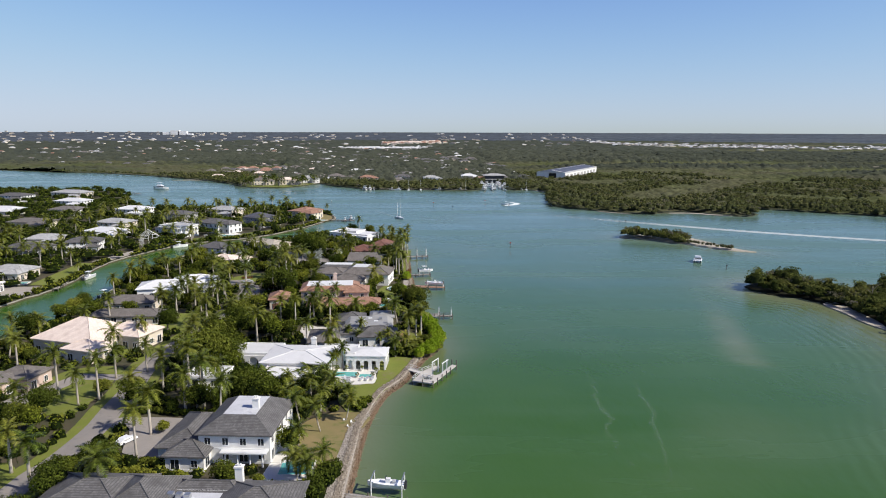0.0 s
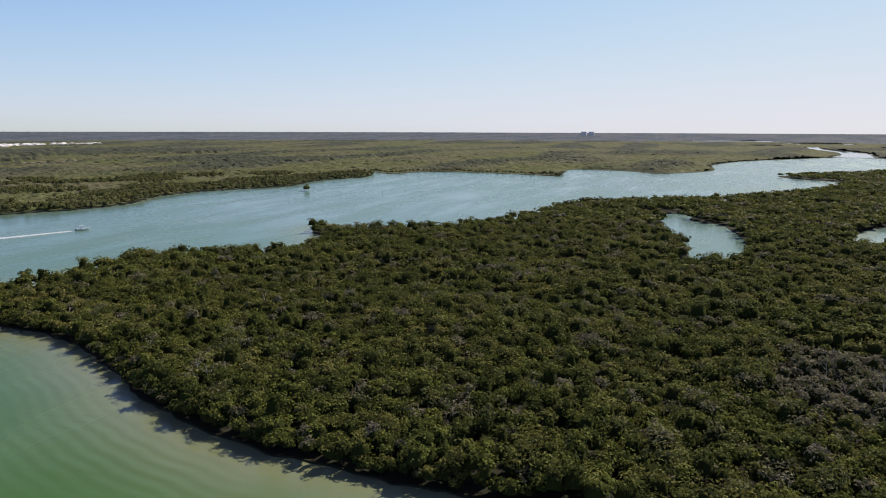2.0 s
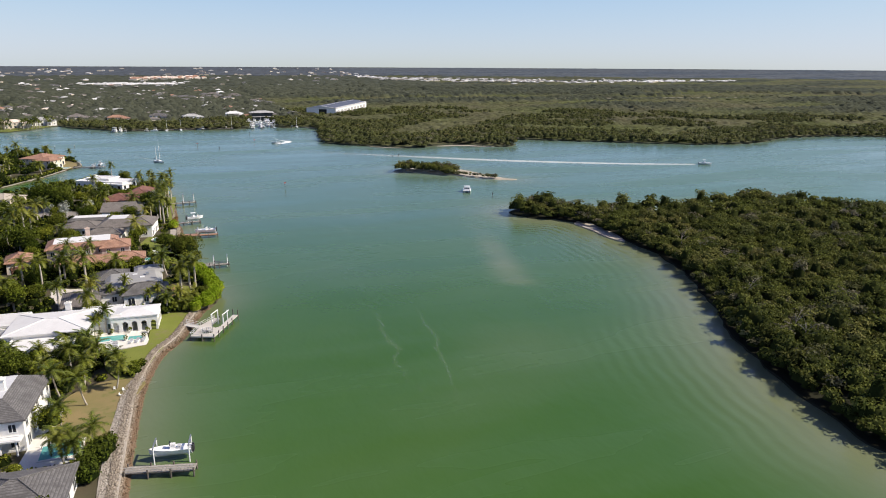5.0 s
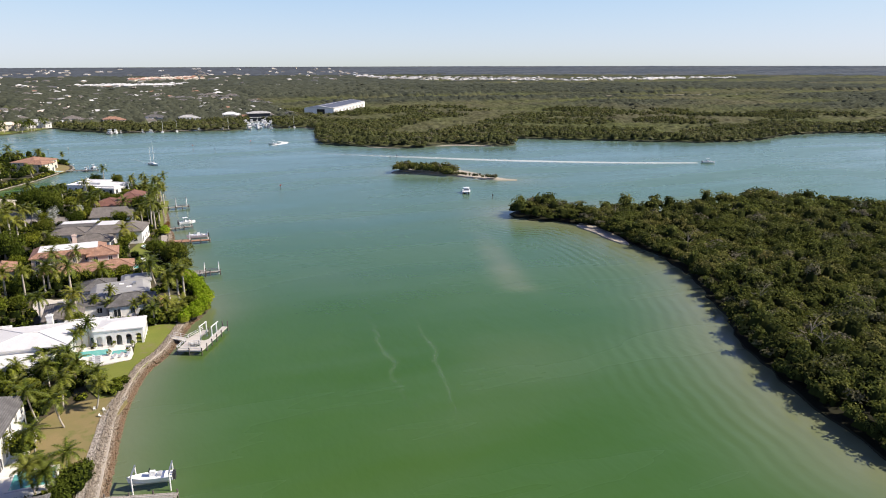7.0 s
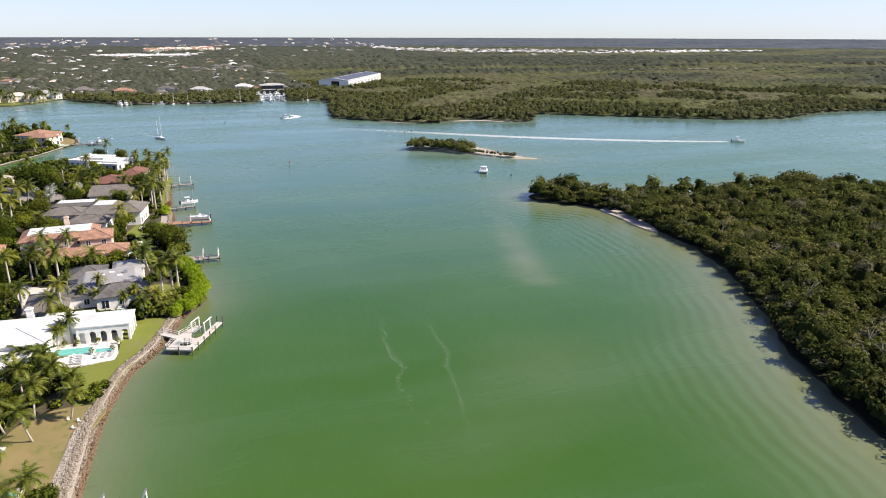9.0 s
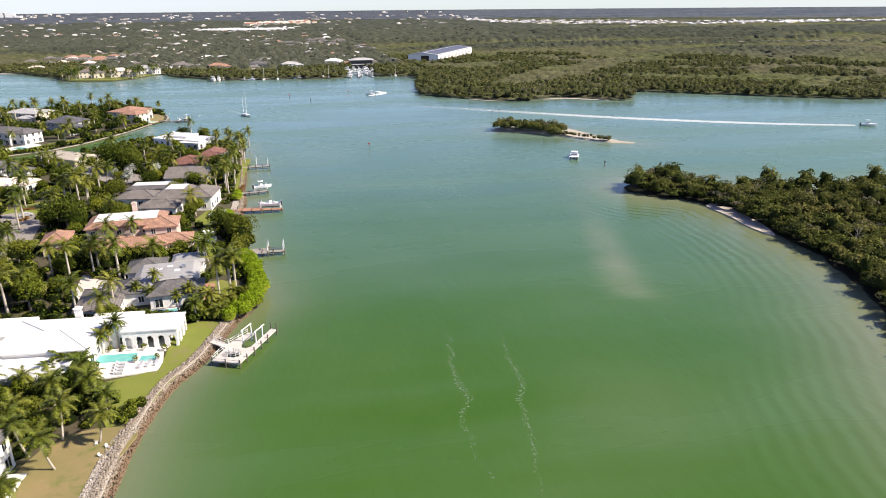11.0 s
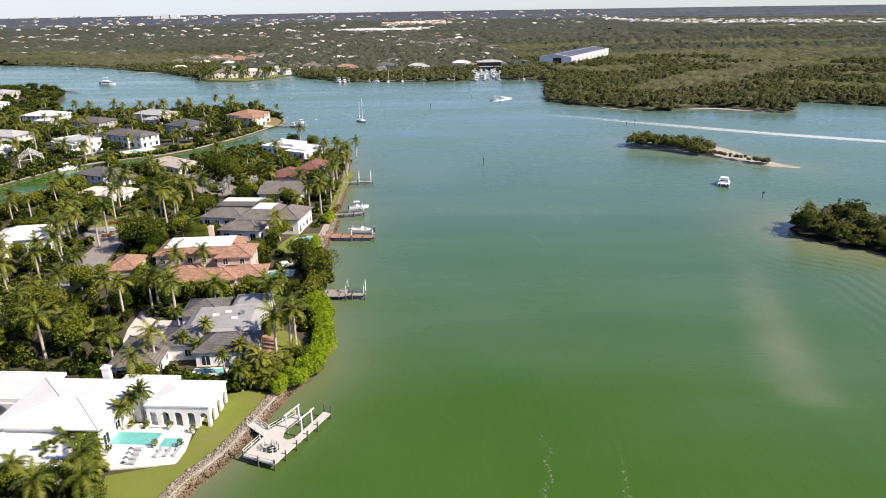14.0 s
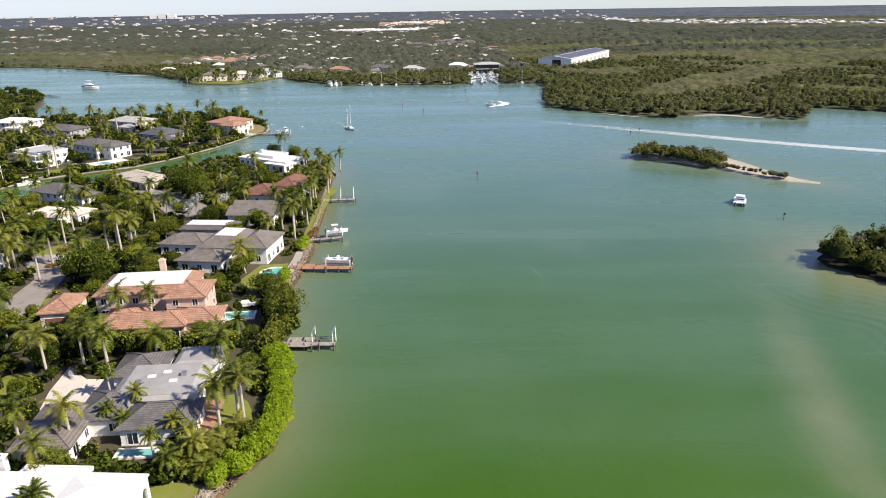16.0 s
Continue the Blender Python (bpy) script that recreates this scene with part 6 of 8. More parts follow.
def palm_grove(name, spots, label):
    """Palms too far and many to tell apart: one mesh of trunks, one of crowns."""
    got = {"trunks": ([], [], 0), "crowns": ([], [], 0)}
    for x, y in spots:
        pair = PALMS[_pr.choice(("royal", "coconut", "coconut", "sabal"))][_pr.randrange(4)]
        a, sc = _pr.uniform(0, 6.28), _pr.uniform(0.75, 1.15)
        turn = np.array([[math.cos(a), -math.sin(a), 0], [math.sin(a), math.cos(a), 0], [0, 0, 1]]) * sc
        for key, me in zip(("trunks", "crowns"), pair):
            v = np.empty(len(me.vertices) * 3, np.float32)
            me.vertices.foreach_get("co", v)
            vs, fs, k = got[key]
            vs.append(v.reshape(-1, 3) @ turn.T + np.array([x, y, GROUND]))
            fs += [tuple(i + k for i in f.vertices) for f in me.polygons]
            got[key] = (vs, fs, k + len(me.vertices))
    for key, mat in (("trunks", "palm_bark"), ("crowns", "frond")):
        vs, fs, _ = got[key]
        me = bpy.data.meshes.new(name + "_" + key)
        me.from_pydata(np.concatenate(vs).tolist(), [], fs)
        me.materials.append(M[mat])
        stuff(name + "_" + key, me, label, "palm trees")


palm_grove("canal_palms", np.random.default_rng(2).permutation(p).tolist()[:140], "tall palms among the houses along the canal")

_q = scatter(-232, 836, -136, 905, 8.5, 44)
palm_grove("shore_palms", _q[inside(_q, POLY_NORTH) & ~busy(_q, 0.5, False)].tolist()[:60], "palms round the mansions on the far point")

# broad-leaved trees
TREES = []
for _i, (_r, _h, _mat, _lab) in enumerate(((4.2, 8.0, "leaf", "broad-leaved garden tree with a dense green crown"), (3.4, 6.5, "leaf", "rounded green garden tree"), (5.2, 9.5, "leaf_dark", "large dark fig tree with a dense crown"),
                                           (3.0, 5.2, "leaf_dark", "dark rounded shade tree"), (3.8, 7.2, "leaf", "spreading green garden tree"), (2.6, 4.6, "leaf", "small green garden tree"))):
    for _j in range(2):
        _s = 300 + 10 * _i + _j
        TREES.append((_lab, trunk_mesh(_s, _r, _h), crown_mesh(_s, _r, _h, M[_mat], int(125 * _r * _r + 240), 0.42), heart_mesh(_s, _r, _h)))


def tree(x, y, k, scale=1.0, z=GROUND, label="", spin=None):
    lab, tm, cm, hm = TREES[k]
    root = thing("garden_tree", x, y, z, _pr.uniform(0, 360) if spin is None else spin, label or lab, "tree", "garden trees")
    root.scale = (scale, scale, scale)
    part("trunk", tm, None, root)
    cr = part("crown", cm, None, root)
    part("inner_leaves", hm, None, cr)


p = scatter(-140, 100, 4, 456, 6.2, 35)
p = p[inside(p, POLY_MAIN) & ~busy(p, 1.8)]
p = p[(near_line(p, east_line) > 3.0) & (near_line(p, ROAD) > 4.4)]
_rg = np.random.default_rng(8)
p = p[_rg.permutation(len(p))]
p = p[~((p[:, 0] > -27) & (p[:, 1] > 170) & (p[:, 1] < 181))]
p = p[~((p[:, 0] > -48) & (p[:, 0] < -34) & (p[:, 1] > 203) & (p[:, 1] < 214))]
for x, y in p.tolist()[:262]:
    if not canal_view_gap(x, y):
        tree(x, y, _pr.randrange(len(TREES)), _pr.uniform(0.55, 0.95))
for _x, _y, _k, _sc in ((-40, 166, 4, 0.75), (-34, 163.5, 6, 0.8), (-30, 168.5, 4, 0.7), (-26, 164, 6, 0.8), (-36, 172, 8, 0.7), (-22.5, 168, 6, 0.8), (-45, 171, 4, 0.8), (-19.5, 164.5, 10, 0.9), (-31, 174, 10, 0.9), (-45.6, 223.5, 2, 0.85), (-65, 234, 4, 1.0), (-64, 250, 0, 1.0), (-63, 187, 4, 1.4), (-70, 222, 8, 0.8), (-66, 372, 4, 1.35), (-58, 362, 5, 1.3), (-60.5, 283, 4, 1.25), (-2.5, 256, 5, 0.95), (-5, 262, 4, 0.8), (-44, 283, 4, 0.9), (-52, 224, 0, 1.0), (-50, 216, 0, 1.05),
                        (-62, 222, 4, 1.1), (-66, 211, 5, 1.1), (-64, 200, 1, 1.2), (-58, 194, 4, 1.0), (-47, 166, 5, 1.0), (-43, 162, 4, 1.0), (-72, 163, 5, 0.8), (-68, 161.5, 4, 0.75), (-94, 151, 5, 0.7), (-99, 142, 4, 0.8), (-62, 158.6, 6, 0.7), (-60, 148, 10, 0.7), (-71, 128, 6, 0.9), (-66, 130, 4, 0.7), (-70, 120, 4, 0.8), (-56, 160, 4, 0.8)):
    tree(_x, _y, _k, _sc)
SILVER = (trunk_mesh(5, 3.0, 6.0), crown_mesh(400, 2.9, 6.2, M["leaf_silver"], 330, 0.6))
for _x, _y in ((-57, 359), (-55, 344), (-45, 354.6), (-61, 348)):
    _t = thing("silver_tree", _x, _y, GROUND, _x * 9, "silver-leaved tree with a pale round crown", "tree", "silver trees")
    part("trunk", SILVER[0], None, _t)
    part("crown", SILVER[1], None, _t)


def undergrowth(name, p, tall, wide, leaves, size, mat, label, seed, base=GROUND):
    """Shrubs too many to count."""
    rng = np.random.default_rng(seed)
    h = tall * rng.uniform(0.6, 1.3, len(p))
    r = wide * rng.uniform(0.7, 1.3, len(p))
    c = np.stack([p[:, 0], p[:, 1], base + h * 0.4], 1)
    rad = np.stack([r, r, h * 0.55], 1)
    # dark domes give the shrubs their inner shade as colour
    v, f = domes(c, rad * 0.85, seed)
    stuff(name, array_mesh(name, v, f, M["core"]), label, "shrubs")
    v, f = leaf_cards(c, rad, leaves, size, seed + 1)
    stuff(name + "_leaves", array_mesh(name + "_leaves", v, f, M[mat]), label, "shrubs")


p = scatter(-140, 96, 6, 458, 3.4, 36)
p = p[inside(p, POLY_MAIN) & ~busy(p, 0.6)]
p = p[(near_line(p, ROAD) > 4.2) & ~((near_line(p, east_line) < 4.5) & (p[:, 1] < 204)) & (near_line(p, east_line) > 1.6)]
_u = np.random.default_rng(3).random(len(p))
undergrowth("shrubs", p[_u < 0.45], 1.9, 1.7, 38, 0.52, "leaf", "mixed green garden shrubs between the houses", 51)
undergrowth("shrubs", p[(_u >= 0.45) & (_u < 0.72)], 2.4, 1.8, 38, 0.52, "leaf_dark", "dark green garden shrubs between the houses", 53)
q = scatter(-500, 150, -76, 780, 7.0, 37)
q = q[inside(q, POLY_FINGER) & ~busy(q, 1.2)]
_u = np.random.default_rng(13).random(len(q))
forest("canal_trees", q[_u < 0.45], 6.2, 3.9, 46, 0.8, M["leaf"], "green garden trees along the far bank of the canal", 55)
forest("canal_trees", q[(_u >= 0.42) & (_u < 0.8)], 5.2, 3.6, 42, 0.8, M["leaf_dark"], "dark garden trees along the far bank of the canal", 57)
q = scatter(-1500, 150, -480, 760, 14.0, 38)
q = q[inside(q, POLY_FINGER) & ~busy(q, 1.2)]
forest("canal_trees", q, 9.0, 7.0, 16, 2.4, M["leaf_dark"], "dark garden trees far along the shore", 58)


q = scatter(-300, 180, -76, 620, 2.6, 39)
q = q[inside(q, POLY_FINGER) & ~busy(q, 0.8)]
_d = near_line(q, finger_line)
q = q[(_d > 0.2) & (_d < 5.5)]
undergrowth("bank_shrubs", q, 2.3, 1.7, 34, 0.6, "leaf", "green shrubs along the canal bank", 59)

q = scatter(-150, 372, -60, 462, 4.6, 47)
q = q[inside(q, POLY_MAIN) & ~busy(q, 0.8)]
_d = near_line(q, canal_line)
forest("canal_trees", q[(_d > 3.0) & (_d < 9) & (q[:, 0] < -98)], 4.6, 2.8, 80, 0.6, M["leaf"], "green garden trees along the near bank of the canal", 46)


def hedge(name, label, line, width, height, mat, seed, size=0.42, per=110, lumpy=0.25):
    """A hedge or bank of shrubs along a line: one mass of leaves over a darker heart that stands for inner shade."""
    rng = np.random.default_rng(seed)
    ln = smooth_line(line, 1.1)
    ln = ln + rng.normal(0, width * 0.12, ln.shape)
    k = len(ln)
    c = np.concatenate([np.stack([ln[:, 0] + rng.uniform(-1, 1, k) * width * 0.28, ln[:, 1] + rng.uniform(-1, 1, k) * width * 0.28, np.full(k, height * 0.5)], 1) for _ in range(2)])
    r = np.stack([width * 0.36 * rng.uniform(0.85, 1 + lumpy, 2 * k)] * 2 + [height * 0.52 * rng.uniform(1 - lumpy, 1.08, 2 * k)], 1)
    root = thing(name, float(ln[0, 0]), float(ln[0, 1]), GROUND, 0, label, "hedge")
    c[:, 0] -= ln[0, 0]
    c[:, 1] -= ln[0, 1]
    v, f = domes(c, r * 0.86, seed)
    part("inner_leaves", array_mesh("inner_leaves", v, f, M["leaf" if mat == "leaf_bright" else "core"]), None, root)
    v, f = leaf_cards(c, r, per, size, seed + 1, -0.4)
    part("leaves", array_mesh("leaves", v, f, M[mat]), None, root)


hedge("shore_hedge", "bright green sea hibiscus bank overhanging the water", [(0.0, 200.6), (2.4, 206), (3.9, 213), (3.6, 222), (1.6, 231), (-1.8, 241)], 4.6, 3.4, "leaf_bright", 61, 0.33, 420, 0.12)
hedge("flower_bed", "bed of red-leaved shrubs above the stone bank", [(-8.4, 319), (-7.6, 329)], 1.8, 1.2, "leaf_red", 76)
hedge("flower_bed", "round bed of red-leaved shrubs in the turning circle", [(-80, 297), (-79, 300)], 2.0, 0.9, "leaf_red", 77)
hedge("flower_bed", "bed of red-leaved shrubs beside the turning circle", [(-84.5, 312), (-81, 312.5)], 1.8, 0.9, "leaf_red", 78)
hedge("shore_thicket", "dark sea grape thicket overhanging the water", [(-2.5, 243), (-2.6, 252), (-4.4, 261), (-6.4, 270)], 5.4, 4.6, "leaf_dark", 60, 0.5, 150)
hedge("shore_hedge", "bright green bushes above the sea wall", [(-7.6, 283), (-9, 288)], 3.6, 2.4, "leaf_bright", 62)
hedge("shore_hedge", "bright green bushes above the sea wall", [(-8.2, 308), (-8.6, 313)], 4.2, 3.0, "leaf_bright", 63)
hedge("clipped_hedge", "tall clipped dark green fig hedge between gardens", [(-45, 242), (-38, 243), (-30.5, 243.5)], 5.0, 5.6, "leaf", 64, 0.42, 130, 0.1)
hedge("clipped_hedge", "tall clipped dark green fig hedge between gardens", [(-27, 243), (-19, 244), (-12, 246)], 3.6, 4.2, "leaf", 65, 0.42, 120, 0.1)
hedge("palm_thicket", "dense thicket of arching palm leaves along the boundary", [(-40, 202), (-30, 202), (-20, 201.5), (-9, 201)], 4.4, 3.0, "leaf_dark", 66, 0.8, 60)
hedge("clipped_hedge", "low clipped green hedge before the villa", [(-62, 129), (-55, 128), (-48, 127)], 2.0, 1.8, "leaf", 67)
hedge("clipped_hedge", "low clipped hedge around the forecourt", [(-72, 158.6), (-64, 159), (-56, 157.5)], 1.8, 1.5, "leaf", 74)
hedge("clipped_hedge", "low clipped hedge around the forecourt", [(-66, 134), (-60, 133), (-55, 132.5)], 2.2, 1.8, "leaf_dark", 75)
hedge("clipped_hedge", "low clipped hedge beside the forecourt", [(-56, 166), (-48, 167)], 2.0, 1.8, "leaf", 68)
hedge("shrub_bank", "yellow-green shrubs at the head of the stone bank", [(-17.5, 160.5), (-15, 164)], 3.2, 2.0, "leaf", 69)
hedge("shrub_bank", "dark rounded sea grape by the dock", [(-21, 120), (-20.5, 124), (-18.6, 128)], 5.0, 3.2, "leaf_dark", 70, 0.45, 170)

# trees of the little island, the islet and dead snags on the bank
isl = smooth_line([(130.5, 437.5), (141.5, 431.6), (150.5, 424), (160, 413.6)], 2.4)
isl = np.concatenate([isl + np.random.default_rng(k + 5).normal(0, 0.8, isl.shape) + np.array([0.62, 0.78]) * (k * 2.0 - 1.6) for k in range(7)])
forest("island_trees", isl, 4.8, 2.7, 120, 0.62, M["mangrove"], "yellow-green mangrove bushes on the sandy island", 81, 1.4, "far_core", 0.4, None, 5)
isl = smooth_line([(160, 414), (166, 406), (172, 397), (180, 389.5)], 1.7)
isl = np.concatenate([isl + np.random.default_rng(k).normal(0, 1.1, isl.shape) for k in range(3)])
isl = isl[inside(isl, isle_line)]
forest("island_shrubs", isl, 2.7, 1.6, 60, 0.5, M["mangrove"], "low grey-green scrub on the sandy island", 83, 1.4, "far_core", 0.4, np.random.default_rng(3).uniform(0.86, 1.0, len(isl)), 4)
isl = np.array([[674, 418], [680, 421], [669, 415], [640, 512], [648, 510]], float)
forest("mangrove_islet", isl, 6.0, 5.0, 60, 1.0, M["mangrove"], "small clump of mangroves standing in the water", 85, 1.0, "mangrove_core", 0.4, None, 4)


def snag(x, y, h, seed):
    rng = random.Random(seed)
    root = thing("dead_tree", x, y, 0.3, 0, "bare grey dead mangrove tree", "dead tree", "dead trees")
    part("trunk", Shape().tube([(0, 0, -0.5), (0.2, 0.1, h * 0.5), (0.1, 0.4, h)], [0.2, 0.15, 0.05], 6), M["bark"], root)
    s = Shape()
    for k in range(9):
        a = k * 2.4
        z = h * rng.uniform(0.3, 0.85)
        ln = h * rng.uniform(0.25, 0.5)
        s.tube([(0.15, 0.15, z), (math.cos(a) * ln * 0.5, math.sin(a) * ln * 0.5, z + ln * 0.5), (math.cos(a) * ln, math.sin(a) * ln, z + ln * 0.7)], [0.08, 0.05, 0.02], 4)
    part("dead_crown", s, M["bark"], root)


for _i, (_x, _y) in enumerate(((141, 123), (139, 118), (150, 148), (175, 208), (210, 150), (236, 96), (180, 262), (186, -38), (194, -48), (201, -36), (208, -52), (190, -56), (215, -40))):
    snag(_x, _y, 8.5, _i)

# ---- banks and sea walls ----
def pebbles(xy, z, size, seed, name, mat, label):
    """Rough stones lying at the points given, too many to count."""
    rng = np.random.default_rng(seed)
    cube = np.array([[-1, -1, -1], [1, -1, -1], [1, 1, -1], [-1, 1, -1], [-1, -1, 1], [1, -1, 1], [1, 1, 1], [-1, 1, 1]]) * 0.5
    m = len(xy)
    size = rng.lognormal(size, 0.3, (m, 1, 1)) * rng.uniform(0.6, 1.2, (m, 1, 3))
    v = cube[None] * size * rng.uniform(0.6, 1.25, (m, 8, 3))
    a, b = rng.uniform(0, 6.28, (m, 1)), rng.uniform(-0.6, 0.6, (m, 1))
    x, y, zz = v[..., 0], v[..., 1], v[..., 2]
    x, zz = x * np.cos(b) - zz * np.sin(b), x * np.sin(b) + zz * np.cos(b)
    x, y = x * np.cos(a) - y * np.sin(a), x * np.sin(a) + y * np.cos(a)
    v = np.stack([x + xy[:, :1], y + xy[:, 1:], zz + np.reshape(z, (-1, 1))], -1).reshape(-1, 3)
    q = np.array([(3, 2, 1, 0), (4, 5, 6, 7), (0, 1, 5, 4), (1, 2, 6, 5), (2, 3, 7, 6), (3, 0, 4, 7)])
    f = (q[None] + (np.arange(m) * 8)[:, None, None]).reshape(-1, 4)
    stuff(name, array_mesh(name, v, f, M[mat]), label, "stones")


def rip_rap(line, n, seed, deep=2.2):
    """Piled stones along the bank, too many to count."""
    rng = np.random.default_rng(seed)
    ln = smooth_line(line, 0.22)
    t = np.gradient(ln, axis=0)
    nr = np.stack([-t[:, 1], t[:, 0]], 1) / np.linalg.norm(t, axis=1, keepdims=True)
    k = rng.integers(0, len(ln), n)
    u = rng.uniform(-0.4, deep, n)
    xy = ln[k] + nr[k] * u[:, None]
    z = np.clip(0.72 * u, -0.2, 1.3) + rng.normal(0, 0.05, n)
    pebbles(xy, z, -1.58, seed + 50, "rip_rap", "stones", "piled brown and grey rip-rap stones along the bank")


def stone_bed(line, inner, outer, z):
    """Packed gravel under the upper stones."""
    ln = smooth_line(line, 2.0)
    t = np.gradient(ln, axis=0)
    nr = np.stack([-t[:, 1], t[:, 0]], 1) / np.linalg.norm(t, axis=1, keepdims=True)
    sheet("gravel_bank", np.concatenate([ln + nr * inner, (ln + nr * outer)[::-1]]).tolist(), z, "gravel", "packed grey gravel under the stones of the bank", "ground", raw=True)


def stone_material(name, dark, light, tide):
    m, nt, b, add = nodes_of(name)
    geo = add("ShaderNodeNewGeometry")
    col = mix_colour(nt, add, geo.outputs["Random Per Island"], dark, light)
    sep = add("ShaderNodeSeparateXYZ")
    nt.links.new(geo.outputs["Position"], sep.inputs[0])
    # brown waterline stain, stronger towards the bottom
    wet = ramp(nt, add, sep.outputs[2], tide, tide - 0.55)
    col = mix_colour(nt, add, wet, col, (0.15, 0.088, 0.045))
    col = mix_colour(nt, add, ramp(nt, add, noise_tex(nt, add, 4.0, 4.0), 0.4, 0.9), col, (0.2, 0.17, 0.13))
    nt.links.new(col, b.inputs["Base Color"])
    b.inputs["Roughness"].default_value = 0.9
    return m


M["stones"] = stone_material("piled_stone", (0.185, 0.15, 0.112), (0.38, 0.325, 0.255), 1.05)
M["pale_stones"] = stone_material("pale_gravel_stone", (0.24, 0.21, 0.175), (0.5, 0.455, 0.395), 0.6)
M["marsh"] = surface("tan_marsh", (0.17, 0.14, 0.09), (0.12, 0.12, 0.07), 0.02, 0.4, 0.95, 0.2)
stone_bed([(-13.4, 150), (-11.9, 162), (-9.6, 172), (-5.2, 181), (0, 199), (2.2, 203.5)], 1.4, 3.05, 1.25)
rip_rap([(-14.4, 96), (-14.3, 112), (-14.2, 128), (-13.4, 150), (-11.9, 162), (-9.6, 172), (-5.2, 181), (0, 199), (2.2, 203.5)], 16000, 17, 3.1)
_gl = smooth_line([(-16.9, 98), (-17.0, 118), (-16.9, 134), (-16.0, 150), (-14.6, 157)], 0.4)
_gr = np.random.default_rng(15)
_gk = _gl[_gr.integers(0, len(_gl), 4200)] + np.stack([_gr.uniform(-1.7, 1.3, 4200), _gr.uniform(-0.4, 0.4, 4200)], 1)
pebbles(_gk, 1.26, -1.85, 16, "gravel_stones", "pale_stones", "pale grey stones spread along the top of the bank")
rip_rap([p for p in EAST_SHORE if 262 <= p[1] <= 414], 5600, 18, 2.4)


def sea_wall(name, line, label, width=0.7, top=1.25):
    t = np.gradient(line, axis=0)
    nr = np.stack([t[:, 1], -t[:, 0]], 1) / np.maximum(np.linalg.norm(t, axis=1, keepdims=True), 1e-6)
    a, b = line + nr * width * 0.5, line - nr * width * 0.5
    s = Shape()
    n = len(line)
    s.v = [(*p, top) for p in a.tolist()] + [(*p, top) for p in b.tolist()] + [(*p, -1) for p in a.tolist()] + [(*p, -1) for p in b.tolist()]
    for i in range(n - 1):
        s.f += [(i, n + i, n + i + 1, i + 1), (2 * n + i, i, i + 1, 2 * n + i + 1), (n + i, 3 * n + i, 3 * n + i + 1, n + i + 1)]
    stuff(name, s.mesh(name, M["terrace_wall"]), label, "sea wall", "structure")


M["terrace_wall"] = surface("weathered_concrete", (0.36, 0.33, 0.28), (0.27, 0.25, 0.21), 0.3, 4.0, 0.9, 0.2, dirt=(0.25, 0.23, 0.2))
sea_wall("sea_wall_canal", canal_line, "pale concrete sea wall along the canal")
sea_wall("sea_wall_finger", finger_line[finger_line[:, 0] > -172], "pale concrete sea wall along the far bank", 0.6, 0.95)
sea_wall("sea_wall_point", smooth_line([(-70, 528), (-73, 545), (-88, 575)], 4), "pale concrete sea wall at the point", 0.9)
sea_wall("sea_wall_east", east_line[(east_line[:, 1] > 410) & (east_line[:, 1] < 455)], "pale concrete sea wall below the gardens", 0.7)

sheet("marsh_flat", FLAT, 0.95, "marsh", "bare tan marsh flat with pale tracks among the far woods", "ground", 0.5)
sheet("far_track", [(560, 1285), (800, 1235), (1050, 1205), (1050, 1211), (800, 1242), (560, 1292)], 1.1, "sand", "pale sand track across the marsh flat", "ground", 0.3)
# sandy edges
for _pts, _lab in (([(119, 792), (127, 789), (136, 772), (139, 756), (135, 770), (128, 781)], "pale sand beach in the cove"),
                   ([(205, 566), (222, 569.5), (240, 561), (252, 548), (240, 552), (222, 564)], "pale sand beach before the mangroves"),
                   ([(148, 583), (160, 572), (172, 562), (160, 569), (149, 580)], "narrow sand edge before the mangroves"),
                   ([(168, 266), (168, 252), (167, 238), (163.5, 228), (161.2, 236), (161.8, 250), (161.4, 264)], "narrow sand strip at the mangrove edge"),
                   ([(-345, 943), (-310, 950), (-290, 935), (-320, 940)], "narrow sand edge on the north shore")):
    sheet("beach", _pts, 0.42, "sand", _lab, "beach", 0.6)

# ---- docks and lifts ----
_board = {}


def boards(parent, x, y, length, width, z, mat, fine):
    """A deck along x: single boards where they can be told apart, else one slab with a lip."""
    if not fine:
        part("deck", Shape().box(x, y - width / 2, z - 0.12, x + length, y + width / 2, z, None, 0.02), M[mat], parent)
        return
    n = max(2, int(length / 0.62))
    st = length / n
    key = (round(st, 2), round(width, 2), mat)
    if key not in _board:
        _board[key] = Shape().box(0, -width / 2, -0.1, st - 0.05, width / 2, 0, None, 0.012).mesh("board", M[mat])
    for i in range(n):
        part("board", _board[key], None, parent, "", pose(x + i * st, y, z + 0.014 * ((i * 7) % 3)))


def post(parent, x, y, top, r=0.16, mat="pile"):
    part("post", Shape().tube([(x, y, -2.0), (x, y, top)], [r, r * 0.92], 8), M[mat], parent)


def boat_lift(parent, x, y, w=3.4, d=6.0, top=3.6):
    """Four posts, two beams and cradle beams."""
    for a in (-w / 2, w / 2):
        for b in (-d / 2, d / 2):
            post(parent, x + a, y + b, top, 0.14, "trim")
        part("lift_beam", Shape().box(x + a - .1, y - d / 2 - .3, top, x + a + .1, y + d / 2 + .3, top + .28), M["metal"], parent, "galvanised lift beam")
    for b in (-d / 4, d / 4):
        part("cradle", Shape().box(x - w / 2, y + b - .08, 1.3, x + w / 2, y + b + .08, 1.5), M["metal"], parent)


